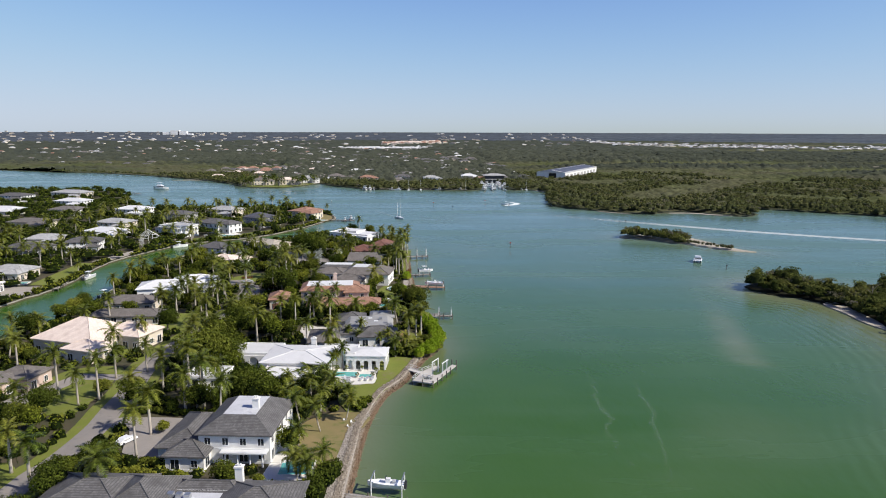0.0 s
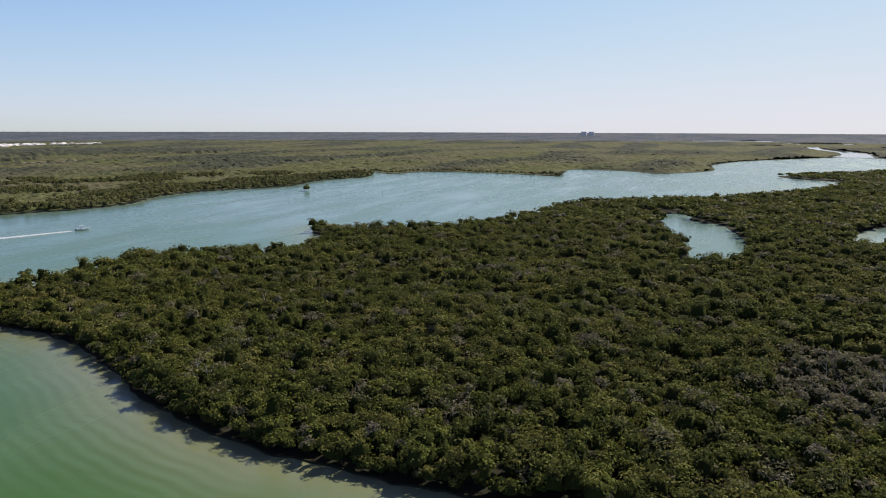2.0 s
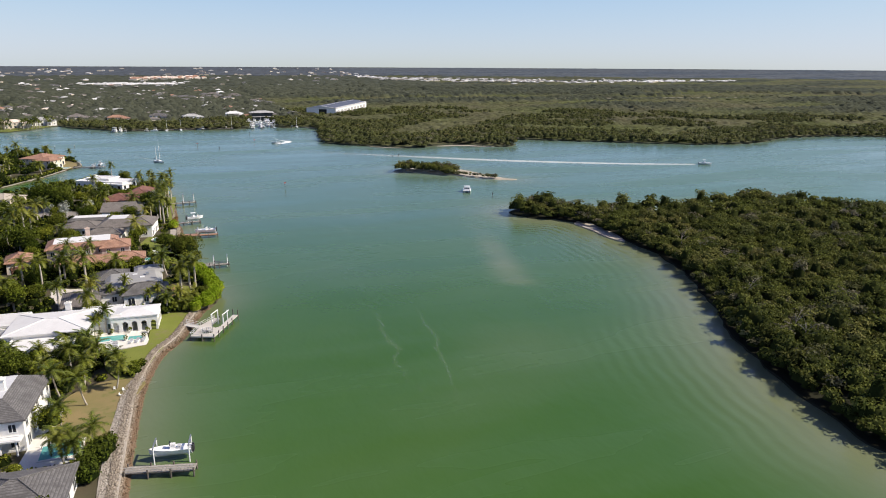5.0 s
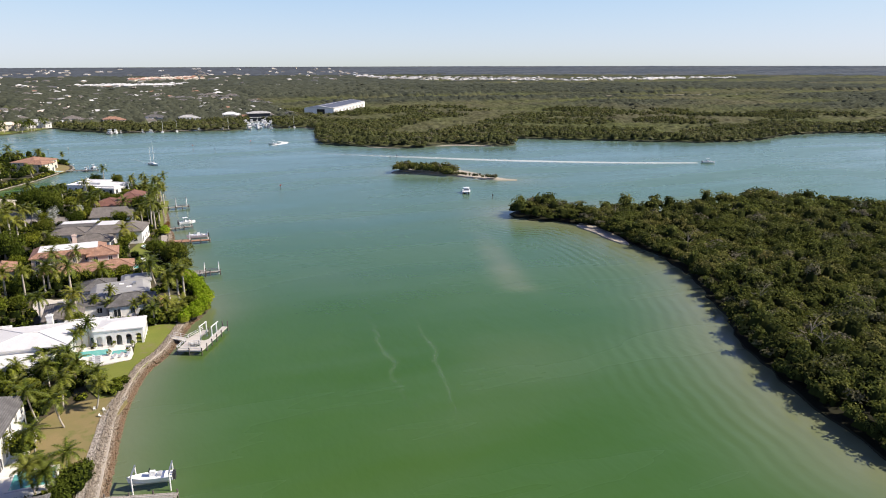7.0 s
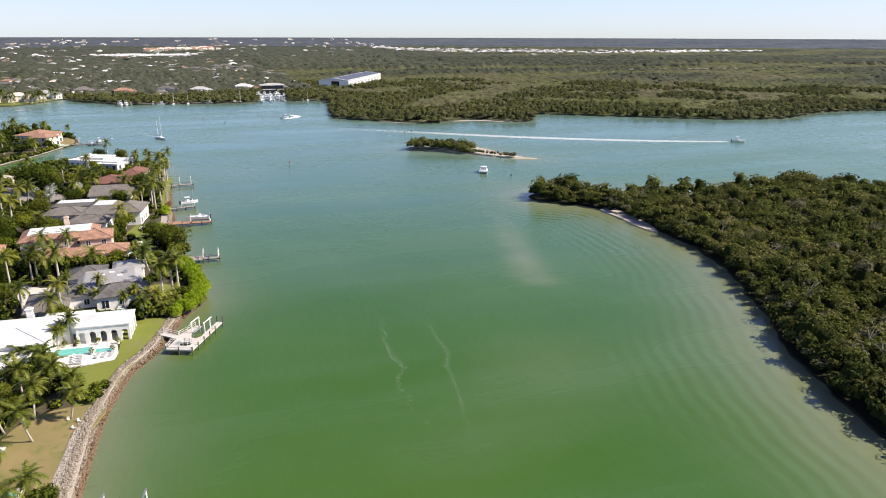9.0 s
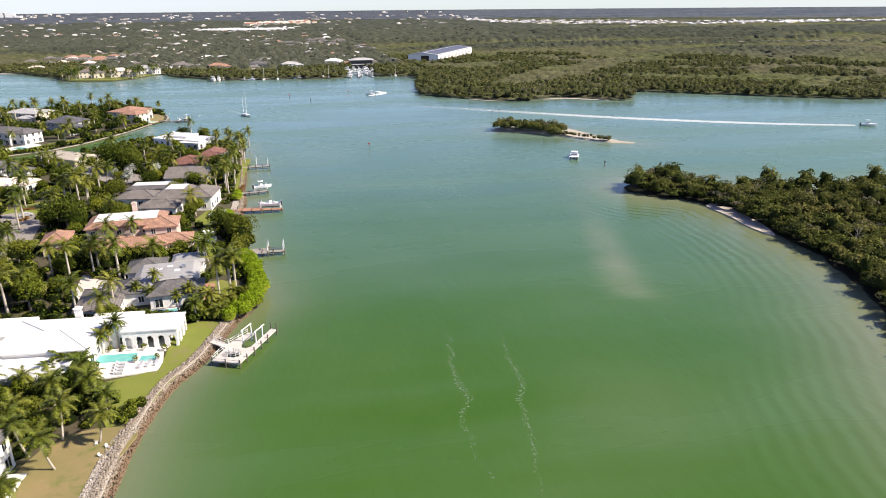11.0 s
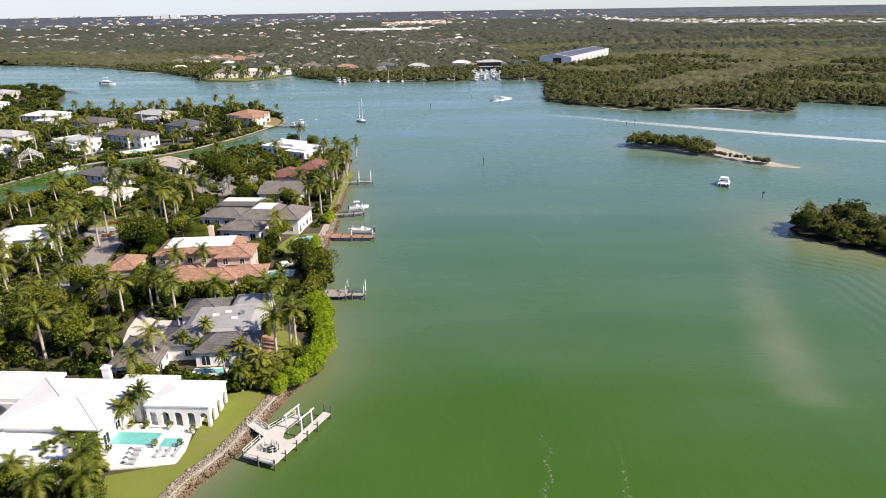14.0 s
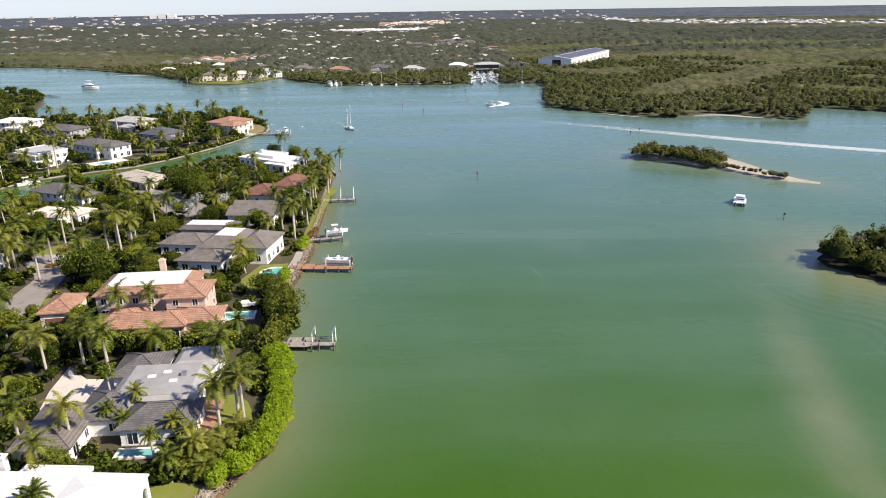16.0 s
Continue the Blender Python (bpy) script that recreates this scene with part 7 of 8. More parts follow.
def pier(label, x, y, rot, length, width, mat="dock", z=1.25, head=None, lift=None, rails=False, fine=False):
    root = thing("dock", x, y, 0, rot, label, "dock", "docks")
    boards(root, 0, 0, length, width, z, mat, fine)
    part("beam", Shape().box(0, -width / 2 + .1, z - .35, length, -width / 2 + .3, z - .1).box(0, width / 2 - .3, z - .35, length, width / 2 - .1, z - .1), M["pile"], root)
    k = max(2, int(length / 3.2) + 1)
    for i in range(k):
        for b in (-width / 2, width / 2):
            post(root, 0.2 + (length - 0.4) * i / (k - 1), b, z + 0.55)
    if head:
        hx, hy, hw, hd = head
        boards(root, hx - hw / 2, hy, hw, hd, z + 0.006, mat, fine)
        for a in (-hw / 2, hw / 2):
            for b in (-hd / 2, hd / 2):
                post(root, hx + a, hy + b, z + 0.7)
    if lift:
        boat_lift(root, *lift)
    if rails:
        s = Shape()
        for zz in (z + 0.5, z + 1.0):
            s.box(0, -width / 2 - .05, zz, length, -width / 2 + .05, zz + .1)
        part("railing", s, M["dock_white"], root)
    return root


# the pale dock with an octagonal opening and a slip
dk = thing("dock", 0, 0, 0, 0, "pale composite dock with an octagonal opening and a boat slip", "dock", "docks")


def slab_with_hole(outline, holes, z0, z1):
    loops = [np.array(outline, float)] + [np.array(h, float) for h in holes]
    flat = np.concatenate(loops)
    tris = tessellate([[Vector((x, y, 0)) for x, y in lp] for lp in loops])
    s = Shape()
    n = len(flat)
    s.v = [(x, y, z1) for x, y in flat.tolist()] + [(x, y, z0) for x, y in flat.tolist()]
    for t in tris:
        p = [flat[i] for i in t]
        up = (p[1][0] - p[0][0]) * (p[2][1] - p[0][1]) - (p[1][1] - p[0][1]) * (p[2][0] - p[0][0]) > 0
        t = tuple(t) if up else tuple(t)[::-1]
        s.f += [t, tuple(n + i for i in t[::-1])]
    base = 0
    for lp in loops:
        k = len(lp)
        s.f += [(base + i, base + (i + 1) % k, n + base + (i + 1) % k, n + base + i) for i in range(k)]
        base += k
    return s


_ux, _uy = Vector((5.5, -2.4)).normalized(), Vector((6.4, 13.6)).normalized()
_o = Vector((-3.5, 179.4))
_P = lambda u, w: tuple(_o + _ux * u + _uy * w)
_oct = [_P(3.1 + 1.5 * math.cos(a), 3.2 + 1.1 * math.sin(a)) for a in np.arange(8) * math.pi / 4 + 0.39]
part("deck", slab_with_hole([_P(0, 0), _P(6.2, 0), _P(6.4, 16.2), _P(5.0, 16.4), _P(4.9, 7.4), _P(4.2, 6.4), _P(3.0, 6.6), _P(2.0, 8.6), _P(2.4, 13.4), _P(0.9, 13.5), _P(-0.6, 8.2), _P(-0.2, 5.6)], [_oct], 1.0, 1.3),
     M["dock_white"], dk, "pale composite decking")
part("gangway", slab_with_hole([_P(-0.3, 5.8), _P(-0.6, 7.6), _P(-5.2, 9.4), _P(-5.0, 7.4)], [], 1.05, 1.28), M["dock_white"], dk)
for _u, _w in ((0, 0.2), (3.1, 0), (6.2, 0.2), (6.3, 3), (6.35, 6), (6.4, 9), (6.4, 12), (6.45, 16.2), (0.9, 13.4), (2.4, 13.4), (-0.5, 8.2), (5, 16.3)):
    _q = _P(_u, _w)
    post(dk, _q[0], _q[1], 2.0 if _w < 16 else 2.9, 0.15)
for _u, _w in ((1.9, 9.4), (2.3, 12.4), (5.0, 9.4), (5.0, 12.4)):
    _q = _P(_u, _w)
    post(dk, _q[0], _q[1], 4.0, 0.16, "trim")
for _u in (1.9, 5.0):
    _a, _b = _P(_u, 8.9), _P(_u + 0.2, 13.0)
    part("lift_beam", Shape().tube([(*_a, 3.9), (*_b, 3.9)], [0.14, 0.14], 4), M["trim"], dk, "white lift beam")
_rail = Shape()
for _pa, _pb in ((_P(0.1, 0.2), _P(6, 0.2)), (_P(-0.5, 7.8), _P(0.9, 13.3)), (_P(-0.1, 0.3), _P(-0.2, 4.8)), (_P(-0.6, 7.6), _P(-5.2, 9.4)), (_P(-0.3, 5.8), _P(-5, 7.4))) + tuple((_oct[i], _oct[(i + 1) % 8]) for i in range(8)):
    for _z in (1.75, 2.25):
        _rail.tube([(*_pa, _z), (*_pb, _z)], [0.05, 0.05], 4)
    for _t in (0.0, 0.5, 1.0):
        _m = Vector(_pa).lerp(Vector(_pb), _t)
        _rail.box(_m.x - .05, _m.y - .05, 1.3, _m.x + .05, _m.y + .05, 2.3)
part("railing", _rail, M["trim"], dk, "white railing")

pier("grey timber dock with a small boat lift beside the shady bank", -15, 119.5, -14, 12, 2.2, "dock", rails=True, fine=True)
pier("weathered timber dock with a boat lift at its head", -3, 246.4, -3, 13.5, 1.6, "dock", head=(5.5, 0.8, 6, 4.5), lift=(10.5, 2.4, 4.6, 3.2, 3.4), fine=True)
pier("reddish timber dock with a boat lift at its head", -9, 294, -5, 18, 2.4, "dock_red", head=(6, 0.6, 9, 4.2), lift=(13.5, 3.2, 7.0, 3.4, 3.2), fine=True)
pier("weathered dock with boat lifts below the gardens", -8, 318, 12, 11, 1.8, "dock", lift=(8.5, 3.2, 5.0, 3.2, 3.4), fine=True)
pier("weathered dock with tall mooring poles", -11, 366, 4, 13, 1.8, "dock", lift=(9.5, 2.8, 5.0, 3.2, 5.0))
pier("long timber dock off the point", -73, 520, -12, 20, 2.0, "dock", lift=(15.5, 3.0, 6.0, 3.6, 3.2))
pier("low timber dock along the canal", -137, 300, 90, 12, 1.6, "dock")
pier("low timber dock along the canal", -160, 292, 100, 14, 2.0, "terrace_wall")
pier("low timber dock beside the canal", -150, 405, 60, 12, 2.0, "dock")
pier("timber jetty off the western point", -330, 752, -32, 30, 2.4, "dock")

# ---- boats ----
def hull_shape(length, beam, depth, bow=0.0):
    """A hull lofted from stern to bow along x, keel below, open top closed by a deck."""
    s = Shape()
    st = 9
    rows = []
    for i in range(st):
        t = i / (st - 1)
        w = beam / 2 * (1 - max(0, (t - 0.45) / 0.55) ** 2.2) if t > 0.45 else beam / 2 * (0.92 + 0.08 * t / 0.45)
        w = max(w, 0.03)
        sheer = depth * (1 + 0.22 * t * t)
        keel = -0.3 * depth + 0.55 * depth * max(0, (t - 0.6) / 0.4) ** 2
        x = length * (t - 0.45)
        rows.append([(x, 0, keel), (x, -w * 0.72, 0.12 * depth), (x + 0.02 * length * t, -w, sheer), (x + 0.02 * length * t, -w * 0.86, sheer * 0.97), (x + 0.02 * length * t, 0, sheer * 0.9),
                     (x + 0.02 * length * t, w * 0.86, sheer * 0.97), (x + 0.02 * length * t, w, sheer), (x, w * 0.72, 0.12 * depth)])
    k = 8
    for r in rows:
        s.v += r
    for i in range(st - 1):
        for j in range(k):
            s.f.append((i * k + j, i * k + (j + 1) % k, (i + 1) * k + (j + 1) % k, (i + 1) * k + j))
    s.f.append(tuple(range(k - 1, -1, -1)))
    s.f.append(tuple((st - 1) * k + j for j in range(k)))
    return s


def motor_boat(name, label, x, y, z, rot, length=8.0, top=True, cabin=False, group=""):
    root = thing(name, x, y, z, rot, label, "boat", group)
    beam, depth = length * 0.32, length * 0.14
    part("hull", hull_shape(length, beam, depth), M["gel"], root, "white hull")
    L = length
    if cabin:
        part("cabin", Shape().box(-L * .28, -beam * .36, depth * .8, L * .2, beam * .36, depth + L * .13, None, L * .02), M["gel"], root, "white cabin")
        part("windscreen", Shape().box(-L * .27, -beam * .375, depth + L * .04, L * .205, beam * .375, depth + L * .09), M["glass"], root, "dark cabin windows")
        part("flybridge", Shape().box(-L * .26, -beam * .3, depth + L * .13, L * .06, beam * .3, depth + L * .19, None, L * .015), M["gel"], root)
        part("canopy", Shape().box(-L * .25, -beam * .33, depth + L * .31, L * .05, beam * .33, depth + L * .33), M["gel"], root)
        for a in (-L * .23, L * .03):
            for b in (-beam * .28, beam * .28):
                part("strut", Shape().tube([(a, b, depth + L * .18), (a, b, depth + L * .31)], [.05, .05], 5), M["metal"], root)
    else:
        part("console", Shape().box(-L * .08, -beam * .18, depth * .8, L * .06, beam * .18, depth + L * .12, None, L * .01), M["gel"], root)
        part("windscreen", Shape().box(L * .045, -beam * .18, depth + L * .1, L * .065, beam * .18, depth + L * .17), M["glass"], root)
        part("seat", Shape().box(-L * .2, -beam * .2, depth * .8, -L * .12, beam * .2, depth + L * .07), M["canvas"], root)
        if top:
            part("canopy", Shape().box(-L * .2, -beam * .36, depth + L * .25, L * .1, beam * .36, depth + L * .265), M["gel"], root, "hard top")
            for a in (-L * .14, L * .05):
                for b in (-beam * .2, beam * .2):
                    part("strut", Shape().tube([(a, b, depth * .8), (a, b * 1.3, depth + L * .25)], [.04, .04], 5), M["metal"], root)
    for b in (-beam * .15, beam * .15):
        part("outboard", Shape().box(-L * .52, b - .22, depth * .1, -L * .45, b + .22, depth + L * .06, None, .05), M["dark"], root, "dark outboard motor")
    return root


def sail_boat(label, x, y, rot, length, masts, group="", z=0.0):
    root = thing("sailing_boat", x, y, z, rot, label, "boat", group)
    part("hull", hull_shape(length, length * .27, length * .1), M["gel"], root, "white hull")
    part("cabin", Shape().box(-length * .2, -length * .07, length * .08, length * .15, length * .07, length * .14, None, .1), M["gel"], root)
    part("cabin_window", Shape().box(-length * .15, -length * .073, length * .1, length * .1, length * .073, length * .12), M["glass"], root)
    for mx, mh in masts:
        ms = part("mast", Shape().tube([(mx, 0, 0), (mx, 0, mh)], [0.16, 0.1], 6), M["trim"], root, "white mast")
        part("boom", Shape().tube([(mx, 0, length * .2), (mx - length * .26, 0, length * .2)], [0.16, 0.16], 6), M["canvas"], ms, "boom with a furled sail")
        part("stay", Shape().tube([(mx, 0, mh), (length * .52, 0, length * .12)], [0.03, 0.03], 3), M["metal"], ms)
    return root


def cat_boat(x, y, rot):
    root = thing("catamaran", x, y, 0, rot, "white power catamaran at rest in the channel", "boat")
    for b in (-1.5, 1.5):
        part("hull", hull_shape(9.5, 1.5, 1.2), M["gel"], root, "white hull", pose(0, b, 0))
    part("deck", Shape().box(-4.0, -2.1, 0.9, 3.4, 2.1, 1.25), M["gel"], root)
    part("cabin", Shape().box(-2.2, -1.7, 1.25, 2.0, 1.7, 2.7, None, 0.25), M["gel"], root)
    part("cabin_window", Shape().box(-2.1, -1.6, 1.75, 1.9, 1.6, 2.3, None, 0.05), M["glass"], root, "dark cabin windows")
    part("canopy", Shape().box(-1.9, -1.6, 3.05, 1.2, 1.6, 3.18, None, 0.04), M["gel"], root, "white hard top")
    for a in (-1.7, 1.0):
        for b in (-1.45, 1.45):
            part("strut", Shape().tube([(a, b, 1.2), (a, b, 3.2)], [.05, .05], 5), M["metal"], root)
    for b in (-1.5, 1.5):
        part("outboard", Shape().box(-4.9, b - .25, .1, -4.3, b + .25, 1.4, None, .06), M["dark"], root, "dark outboard motor")


cat_boat(146.7, 355.5, 65)
motor_boat("speed_boat", "white speedboat under way ahead of a long wake", 352, 399.5, 0.1, -32, 8.5)
motor_boat("speed_boat", "white boat throwing spray in the channel", 76, 634, 0.1, 170, 8.0, True)
motor_boat("motor_yacht", "white motor yacht under way near the far shore", -306, 800, 0, -10, 17, True, True)
motor_boat("motor_boat", "white centre-console boat raised on a lift", -7.2, 122.6, 1.25, 172, 7.2, False)
motor_boat("motor_boat", "white centre-console boat raised on a lift", 4.6, 295.6, 1.7, 178, 8.0, False)
motor_boat("motor_boat", "grey-covered boat raised on a lift", 0.2, 323.5, 1.7, 15, 7.0)
motor_boat("motor_boat", "white boat raised on a lift off the point", -56.5, 520.5, 1.6, 80, 7.5)
motor_boat("motor_boat", "white boat moored off the point", -61.5, 521.5, 0, 80, 6.5)
motor_boat("motor_boat", "white boat moored in the canal", -146, 404, 0, 40, 9, True)
motor_boat("motor_boat", "white boat moored in the canal", -139, 432, 0, 45, 8, True)
motor_boat("motor_boat", "white boat moored by the canal bank", -158, 318, 0, 80, 9, True)
motor_boat("motor_boat", "white boat moored by the canal bank", -134.5, 282, 0, 80, 8, True)
_bl = thing("boat_lift", -7.2, 122.6, 0, -8, "galvanised boat lift standing in the water", "boat lift")
boat_lift(_bl, 0, 0, 6.0, 3.2, 3.3)
sail_boat("white two-masted sailing boat under bare poles", -20, 536, -60, 12, ((1.5, 16.5), (-3.2, 13.0)))
sail_boat("small white sailing boat off the marina", 93, 786, -80, 8, ((0.6, 10),))

# ---- marks and floats ----
def marker(x, y, h, mat, label):
    root = thing("channel_marker", x, y, 0, 0, label, "marker", "channel markers")
    part("post", Shape().tube([(0, 0, -2), (0, 0, h)], [0.16, 0.13], 7), M["pile"], root)
    part("board", Shape().box(-0.4, -0.18, h - 0.65, 0.4, -0.13, h + 0.15), M[mat], root, "painted day board")


marker(51, 398.5, 3.6, "red_mark", "timber channel post with a red board")
for _x, _y, _m in ((152.8, 334, "dark"), (145, 500, "dark"), (152, 507, "dark"), (8.5, 634, "red_mark"), (25, 600, "dark"), (58, 650, "red_mark"), (-103, 647, "trim"), (-89, 652, "trim"), (60, 720, "dark"), (690, 330, "dark")):
    marker(_x, _y, 2.5, _m, "timber channel post with a small board")
for _x, _y in ((-52, 548), (-74, 560)):
    _t = thing("mooring_buoy", _x, _y, 0, 0, "small white mooring buoy", "buoy", "buoys")
    part("float", Shape().tube([(0, 0, -0.3), (0, 0, 0.1), (0, 0, 0.45)], [0.3, 0.5, 0.2], 9), M["gel"], _t)

# ---- foam and wakes ----
def foam_material(cover, grain=0.55, lo=0.85, hi=1.25):
    m, nt, b, add = nodes_of("broken_foam")
    b.inputs["Base Color"].default_value = (0.82, 0.85, 0.84, 1)
    b.inputs["Roughness"].default_value = 0.85
    at = add("ShaderNodeAttribute")
    at.attribute_name = "cover"
    n = noise_tex(nt, add, grain, 5.0)
    sub = add("ShaderNodeMath")
    sub.operation = "ADD"
    nt.links.new(n, sub.inputs[0])
    nt.links.new(at.outputs["Fac"], sub.inputs[1])
    lim = add("ShaderNodeMath")
    lim.operation = "MULTIPLY"
    nt.links.new(ramp(nt, add, sub.outputs[0], lo, hi), lim.inputs[0])
    lim.inputs[1].default_value = cover
    nt.links.new(lim.outputs[0], b.inputs["Alpha"])
    return m


M["broken"] = foam_material(0.45, 0.3)
M["spray"] = foam_material(0.95, 0.35)
M["thin"] = foam_material(0.17, 1.9, 0.97, 1.13)


def wake(name, line, widths, cover, label, z=0.03):
    """A ribbon of broken foam on the water; cover: how closed it is at its start, middle and end."""
    ln = smooth_line(line, 4.0)
    t = np.gradient(ln, axis=0)
    nr = np.stack([-t[:, 1], t[:, 0]], 1) / np.linalg.norm(t, axis=1, keepdims=True)
    u = np.linspace(0, 1, len(ln))
    w = np.interp(u, np.linspace(0, 1, len(widths)), widths)
    c = np.interp(u, np.linspace(0, 1, len(cover)), cover)
    across = np.array([-1, -0.55, 0, 0.55, 1])
    fade = np.array([-0.5, 0.0, 0.06, 0.0, -0.5])
    v = np.concatenate([np.concatenate([ln + nr * (w * a)[:, None], np.full((len(ln), 1), z)], 1) for a in across])
    k = len(ln)
    f = np.array([(a * k + i, a * k + i + 1, (a + 1) * k + i + 1, (a + 1) * k + i) for a in range(4) for i in range(k - 1)])
    me = array_mesh(name, v, f, M[{"foam_line": "thin", "spray": "spray"}.get(name, "broken")])
    at = me.attributes.new("cover", "FLOAT", "POINT")
    at.data.foreach_set("value", np.concatenate([c + q for q in fade]).astype(np.float32))
    stuff(name, me, label, "foam")


wake("boat_wake", [(346, 403), (295, 424), (225, 464), (154, 516), (90, 566), (30, 612)], (2.6, 4.6, 6.0, 7.2, 8, 9), (1.0, 0.88, 0.72, 0.5, 0.3, 0.1), "long white boat wake across the bay")
wake("boat_wake", [(330, 399), (225, 452), (150, 502), (40, 588)], (3, 5, 7, 8), (0.28, 0.3, 0.26, 0.16), "faint outer wave of the boat wake")
wake("spray", [(74, 628), (82, 634), (88, 644), (82, 660)], (2.0, 3.8, 3.4, 1.6), (0.7, 0.9, 0.8, 0.4), "white spray behind a turning boat")
wake("boat_wake", [(-22, 541), (-34, 570), (-45, 590)], (0.9, 1.4, 2), (0.5, 0.4, 0.2), "faint wake behind the sailing boat")
wake("boat_wake", [(-314, 801), (-400, 815)], (1.5, 2.5), (0.5, 0.2), "faint wake behind the yacht")
_fr = random.Random(12)
for _pts in ([(46.5, 232), (47.5, 218), (49.5, 204), (47.2, 190), (46.8, 178), (45.0, 167), (45.4, 156), (43.0, 148), (43.2, 134), (44.2, 120)], [(55, 238), (57.5, 222), (59.6, 205), (60.2, 186), (58.0, 174), (57.6, 162), (54.4, 150), (53.4, 140), (50.6, 130), (50.0, 119), (51, 108)],
             [(59.5, 311), (61.5, 303), (60.0, 294), (62, 284), (61, 276)], [(78.4, 322), (76.0, 315), (76.4, 308), (75.2, 301)]):
    _pts = [(x + _fr.uniform(-0.7, 0.7), y) for x, y in smooth_line(_pts, 3.0).tolist()]
    wake("foam_line", _pts, (0.5, 1.2, 0.8, 1.6, 1.0, 0.6), (0.25, 0.33, 0.3, 0.4, 0.42, 0.38, 0.28), "broken line of drifting foam")

# ---- far shore: marina, boat shed, towers ----
hg = thing("boat_shed", SHED[0], SHED[1], 0.5, SHED[2], "large white storage shed with a blue-grey panelled roof", "shed")
part("wall", Shape().box(-42, 0, -0.5, 0, 178, 9.3), M["white"], hg)
part("roof", Shape().add([(-43, -1, 9.3), (1, -1, 9.3), (1, 179, 9.3), (-43, 179, 9.3), (-21, -1, 12.4), (-21, 179, 12.4)], [(0, 1, 4), (1, 2, 5, 4), (2, 3, 5), (3, 0, 4, 5), (0, 3, 2, 1)]), M["roof_white"], hg)
part("roof_panel", Shape().add([(-42, 2, 9.6), (-22, 2, 12.45), (-22, 176, 12.45), (-42, 176, 9.6)], [(0, 1, 2, 3)]), M["solar"], hg, "blue-grey roof panel")
part("roof_panel", Shape().add([(-20, 2, 12.45), (-2, 2, 9.9), (-2, 176, 9.9), (-20, 176, 12.45)], [(0, 1, 2, 3)]), M["solar"], hg, "blue-grey roof panel")
# flat dark panel in place of the shade inside the doorway
part("door", Shape().box(-24, -0.15, -0.5, -13, 0.1, 8), M["glass"], hg, "dark panel standing for the open doorway's shade")
for _k in range(9):
    part("bay_door", Shape().box(0.0, 8 + _k * 18.5, -0.5, 0.3, 19 + _k * 18.5, 6), M["grey_wall"], hg)
cl = thing("marina_house", 92, 905, 0.5, 0, "dark two-storey marina building with broad eaves", "building")
for _k, (_w, _h) in enumerate(((26, 0), (26, 5))):
    part("wall", Shape().box(-_w / 2, -8, _h, _w / 2, 8, _h + 4.2), M["dark"], cl)
    part("roof", roof_shape(_w + 2, 18, _h + 4.2, "hip", 2.2, 1.0)[0], M["roof_light"], cl)
_br = random.Random(6)
for _k in range(58):
    _x, _y = (_br.uniform(68, 101), _br.uniform(800, 885)) if _k < 40 else (-70 + 190 * _br.random() ** 1.3, 796 + _br.uniform(-5, 4))
    if _k >= 40 and _k % 4 == 0:
        sail_boat("white sailing boat moored at the far marina", _x, _y - 4, 85 + _br.uniform(-8, 8), 10, ((0.8, 12.5),), "marina boats")
    else:
        motor_boat("motor_boat", "white motor boat moored at the far marina", _x, _y - 4, 0, _br.choice((85, 80, 5, 175, 95)) + _br.uniform(-8, 8), _br.uniform(7, 12), True, _br.random() < 0.5, "marina boats")
pier("long timber marina walkway along the far shore", -62, 796, -5, 112, 2.6, "dock")
_t = thing("tower_block", -1480, 4200, 24, 0, "pale slab blocks on the far horizon", "building", "far towers")
for _k, (_w, _h) in enumerate(((38, 24), (52, 34), (50, 30), (36, 16))):
    part("wall", Shape().box(-90 + _k * 46, -15, -12, -90 + _k * 46 + _w, 15, _h), M["white"], _t)
for _x in (0, 47):
    _t = thing("tower_block", 4420, 697 - _x, 36, 0, "hazy twin tower on the far horizon", "building", "far towers")
    part("wall", Shape().box(-8, -17, -20, 8, 17, 20), M["white"], _t)

# ---- furniture of the pool terrace and lawn ----
def lounger(x, y, rot):
    root = thing("sun_lounger", x, y, 1.25, rot, "pale sun lounger with a grey cushion on the pool terrace", "lounger", "sun loungers")
    part("frame", Shape().box(-0.35, -1.0, 0.25, 0.35, 0.9, 0.32), M["trim"], root)
    part("mattress", Shape().box(-0.33, -0.95, 0.32, 0.33, 0.3, 0.44), M["canvas"], root)
    part("backrest", Shape().add([(-.33, .3, .32), (.33, .3, .32), (.33, .95, .75), (-.33, .95, .75), (-.33, .3, .44), (.33, .3, .44), (.33, .9, .86), (-.33, .9, .86)],
                                 [(0, 1, 2, 3), (4, 7, 6, 5), (0, 4, 5, 1), (1, 5, 6, 2), (2, 6, 7, 3), (3, 7, 4, 0)]), M["canvas"], root)
    for a in (-.3, .3):
        for b in (-.9, .8):
            part("leg", Shape().box(a - .04, b - .04, 0, a + .04, b + .04, .25), M["trim"], root)


for _k in range(4):
    lounger(-21.6 + 0.1 * _k, 181.6 - 1.25 * _k, 80)
for _k in range(3):
    lounger(-17.6 + 1.5 * _k, 180.2 + 0.1 * _k, -15)


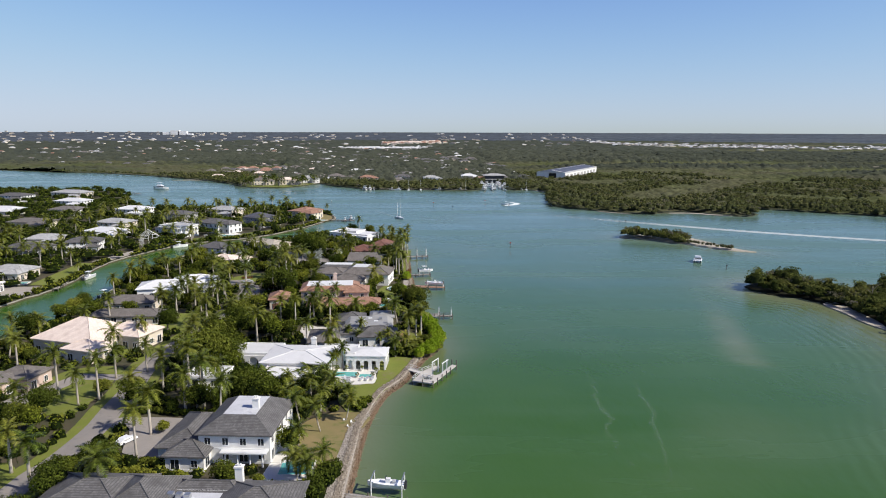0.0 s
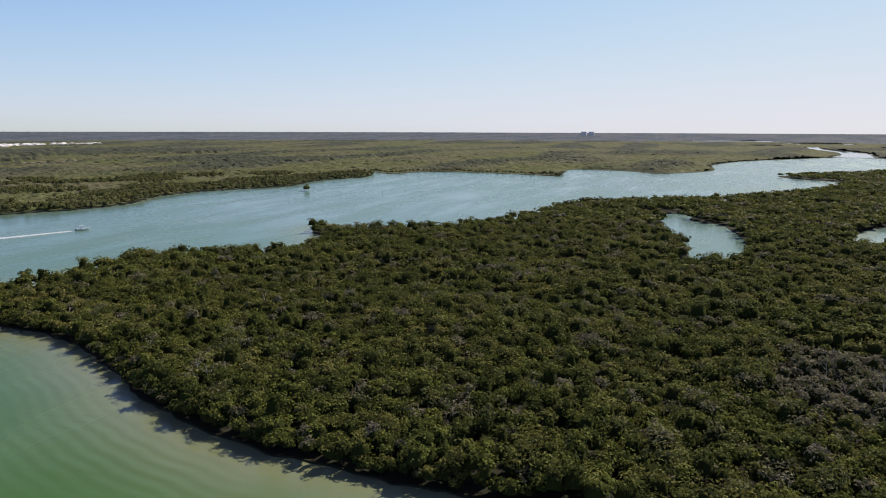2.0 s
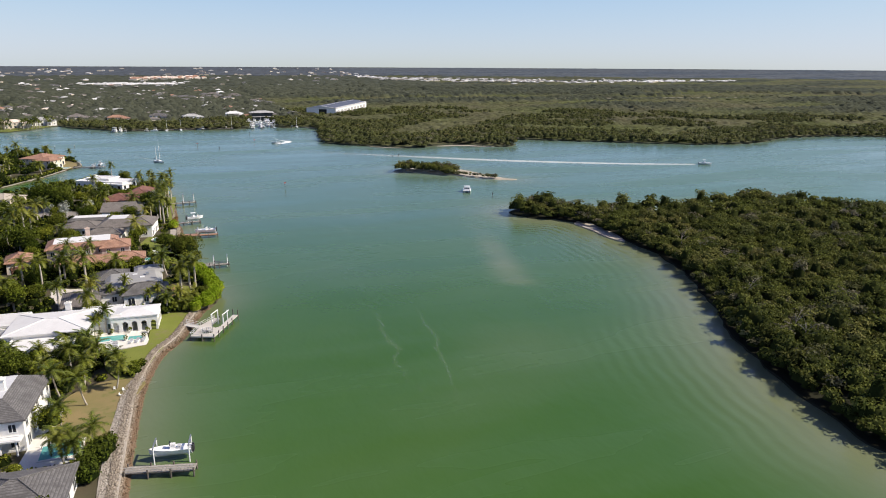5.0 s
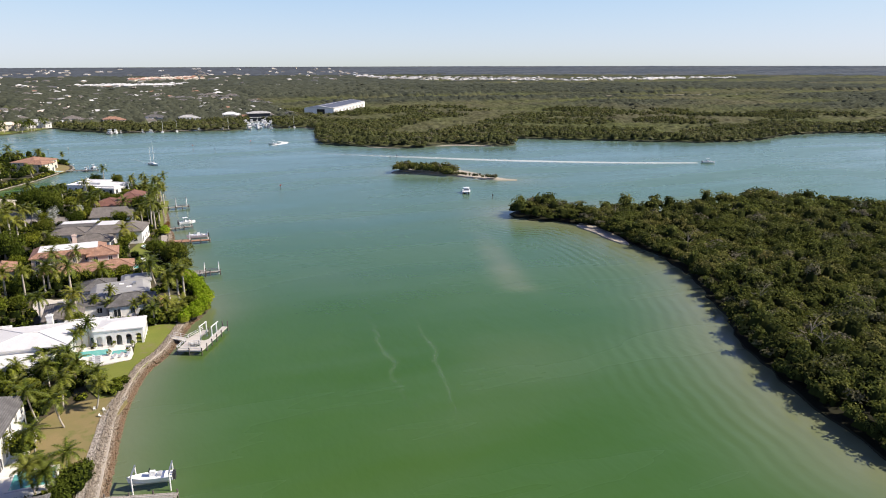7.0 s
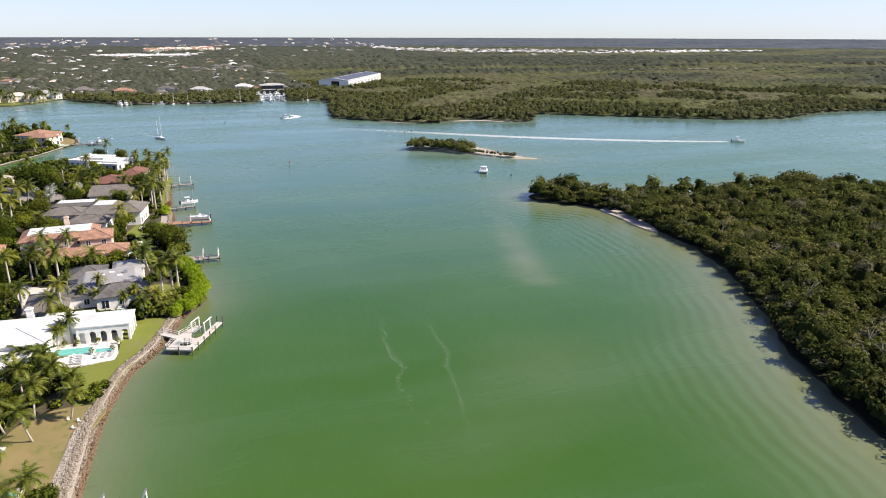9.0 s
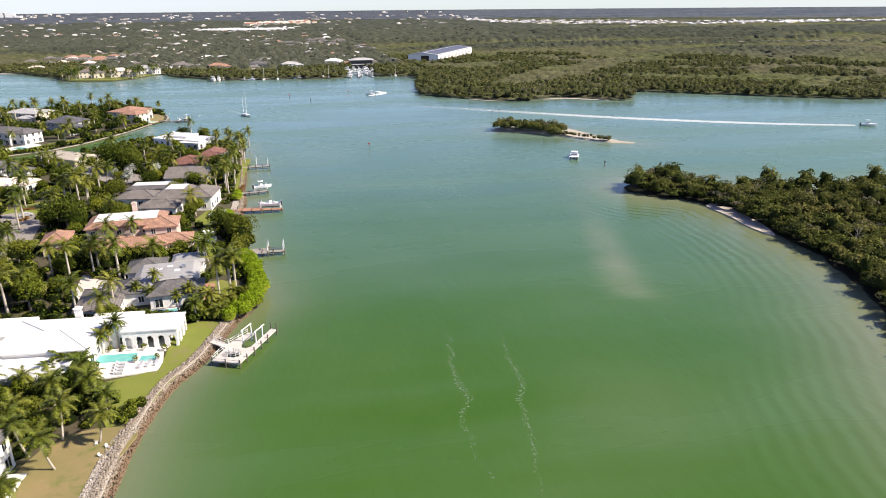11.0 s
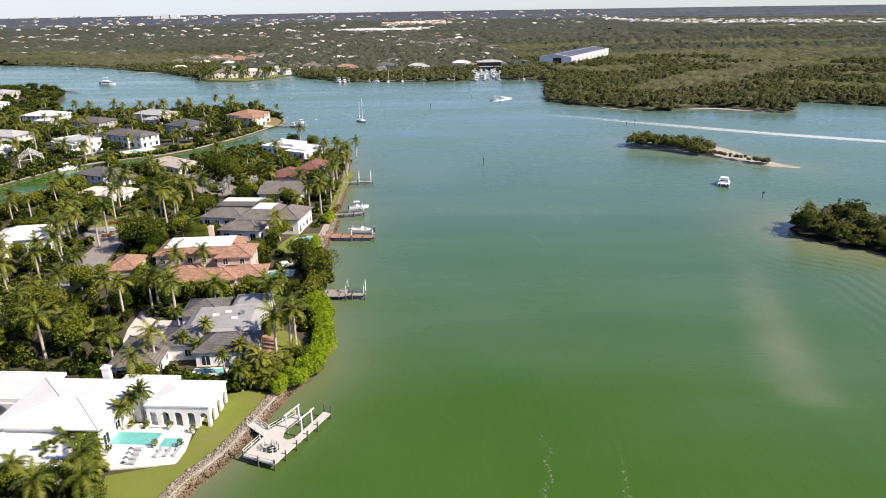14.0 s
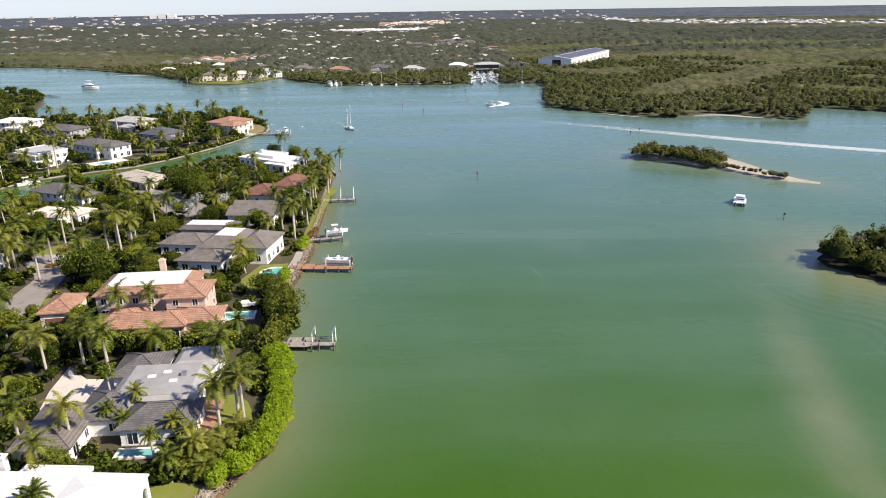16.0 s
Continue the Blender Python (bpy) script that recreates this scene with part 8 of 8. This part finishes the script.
def planter(x, y, seed):
    root = thing("planter", x, y, 1.25, 0, "round shrub in a pale pot on the terrace", "planter", "planters")
    part("pot", Shape().tube([(0, 0, 0), (0, 0, 0.5)], [0.3, 0.42], 10), M["terrace"], root)
    v, f = leaf_cards(np.array([[0, 0, 0.95]]), np.array([[0.6, 0.6, 0.6]]), 60, 0.35, seed, -0.9)
    part("leaves", array_mesh("leaves", v, f, M["leaf"]), None, root)


for _i, (_x, _y) in enumerate(((-18.2, 187.4), (-13.9, 186.2), (-14.6, 182.2), (-18.9, 182.2), (-25.2, 188), (-22.5, 187.9), (-26, 181))):
    planter(_x, _y, _i)
for _i, (_x, _y) in enumerate(((-19.3, 153.5), (-17.4, 152.4), (-17.9, 150.0))):
    _t = thing("lawn_chair", _x, _y, 1.2, 30 * _i, "white garden chair standing on the dry lawn", "chair", "lawn chairs")
    _t.scale = (0.7, 0.7, 0.7)
    part("seat", Shape().box(-.3, -.3, .35, .3, .3, .42), M["trim"], _t)
    part("backrest", Shape().box(-.3, .24, .42, .3, .32, .95), M["trim"], _t)
    for _a in (-.26, .26):
        for _b in (-.26, .26):
            part("leg", Shape().box(_a - .03, _b - .03, 0, _a + .03, _b + .03, .35), M["trim"], _t)


def car(x, y, rot, mat, label):
    root = thing("car", x, y, 1.29, rot, label, "car", "parked cars")
    prof = [(-2.2, .35), (2.2, .35), (2.25, .75), (1.3, .95), (.6, 1.45), (-1.2, 1.48), (-2.0, 1.0), (-2.25, .9)]
    s = Shape()
    n = len(prof)
    s.v = [(a, -.85, b) for a, b in prof] + [(a, .85, b) for a, b in prof]
    s.f = [tuple(range(n)), tuple(range(2 * n - 1, n - 1, -1))] + [(i, n + i, n + (i + 1) % n, (i + 1) % n) for i in range(n)]
    part("body", s, M[mat], root)
    part("window", Shape().box(-1.3, -.87, 1.0, .75, .87, 1.36, None, .1), M["glass"], root)
    for a in (-1.4, 1.4):
        for b in (-.86, .7):
            part("wheel", Shape().tube([(a, b, .33), (a, b + .16, .33)], [.33, .33], 12), M["dark"], root)


car(-14.5, 266.6, 10, "gel", "white car parked beside the villa")
car(-66, 143, 60, "gel", "white car parked on the forecourt")
car(-80, 303, 20, "canvas", "grey car parked on the turning circle")
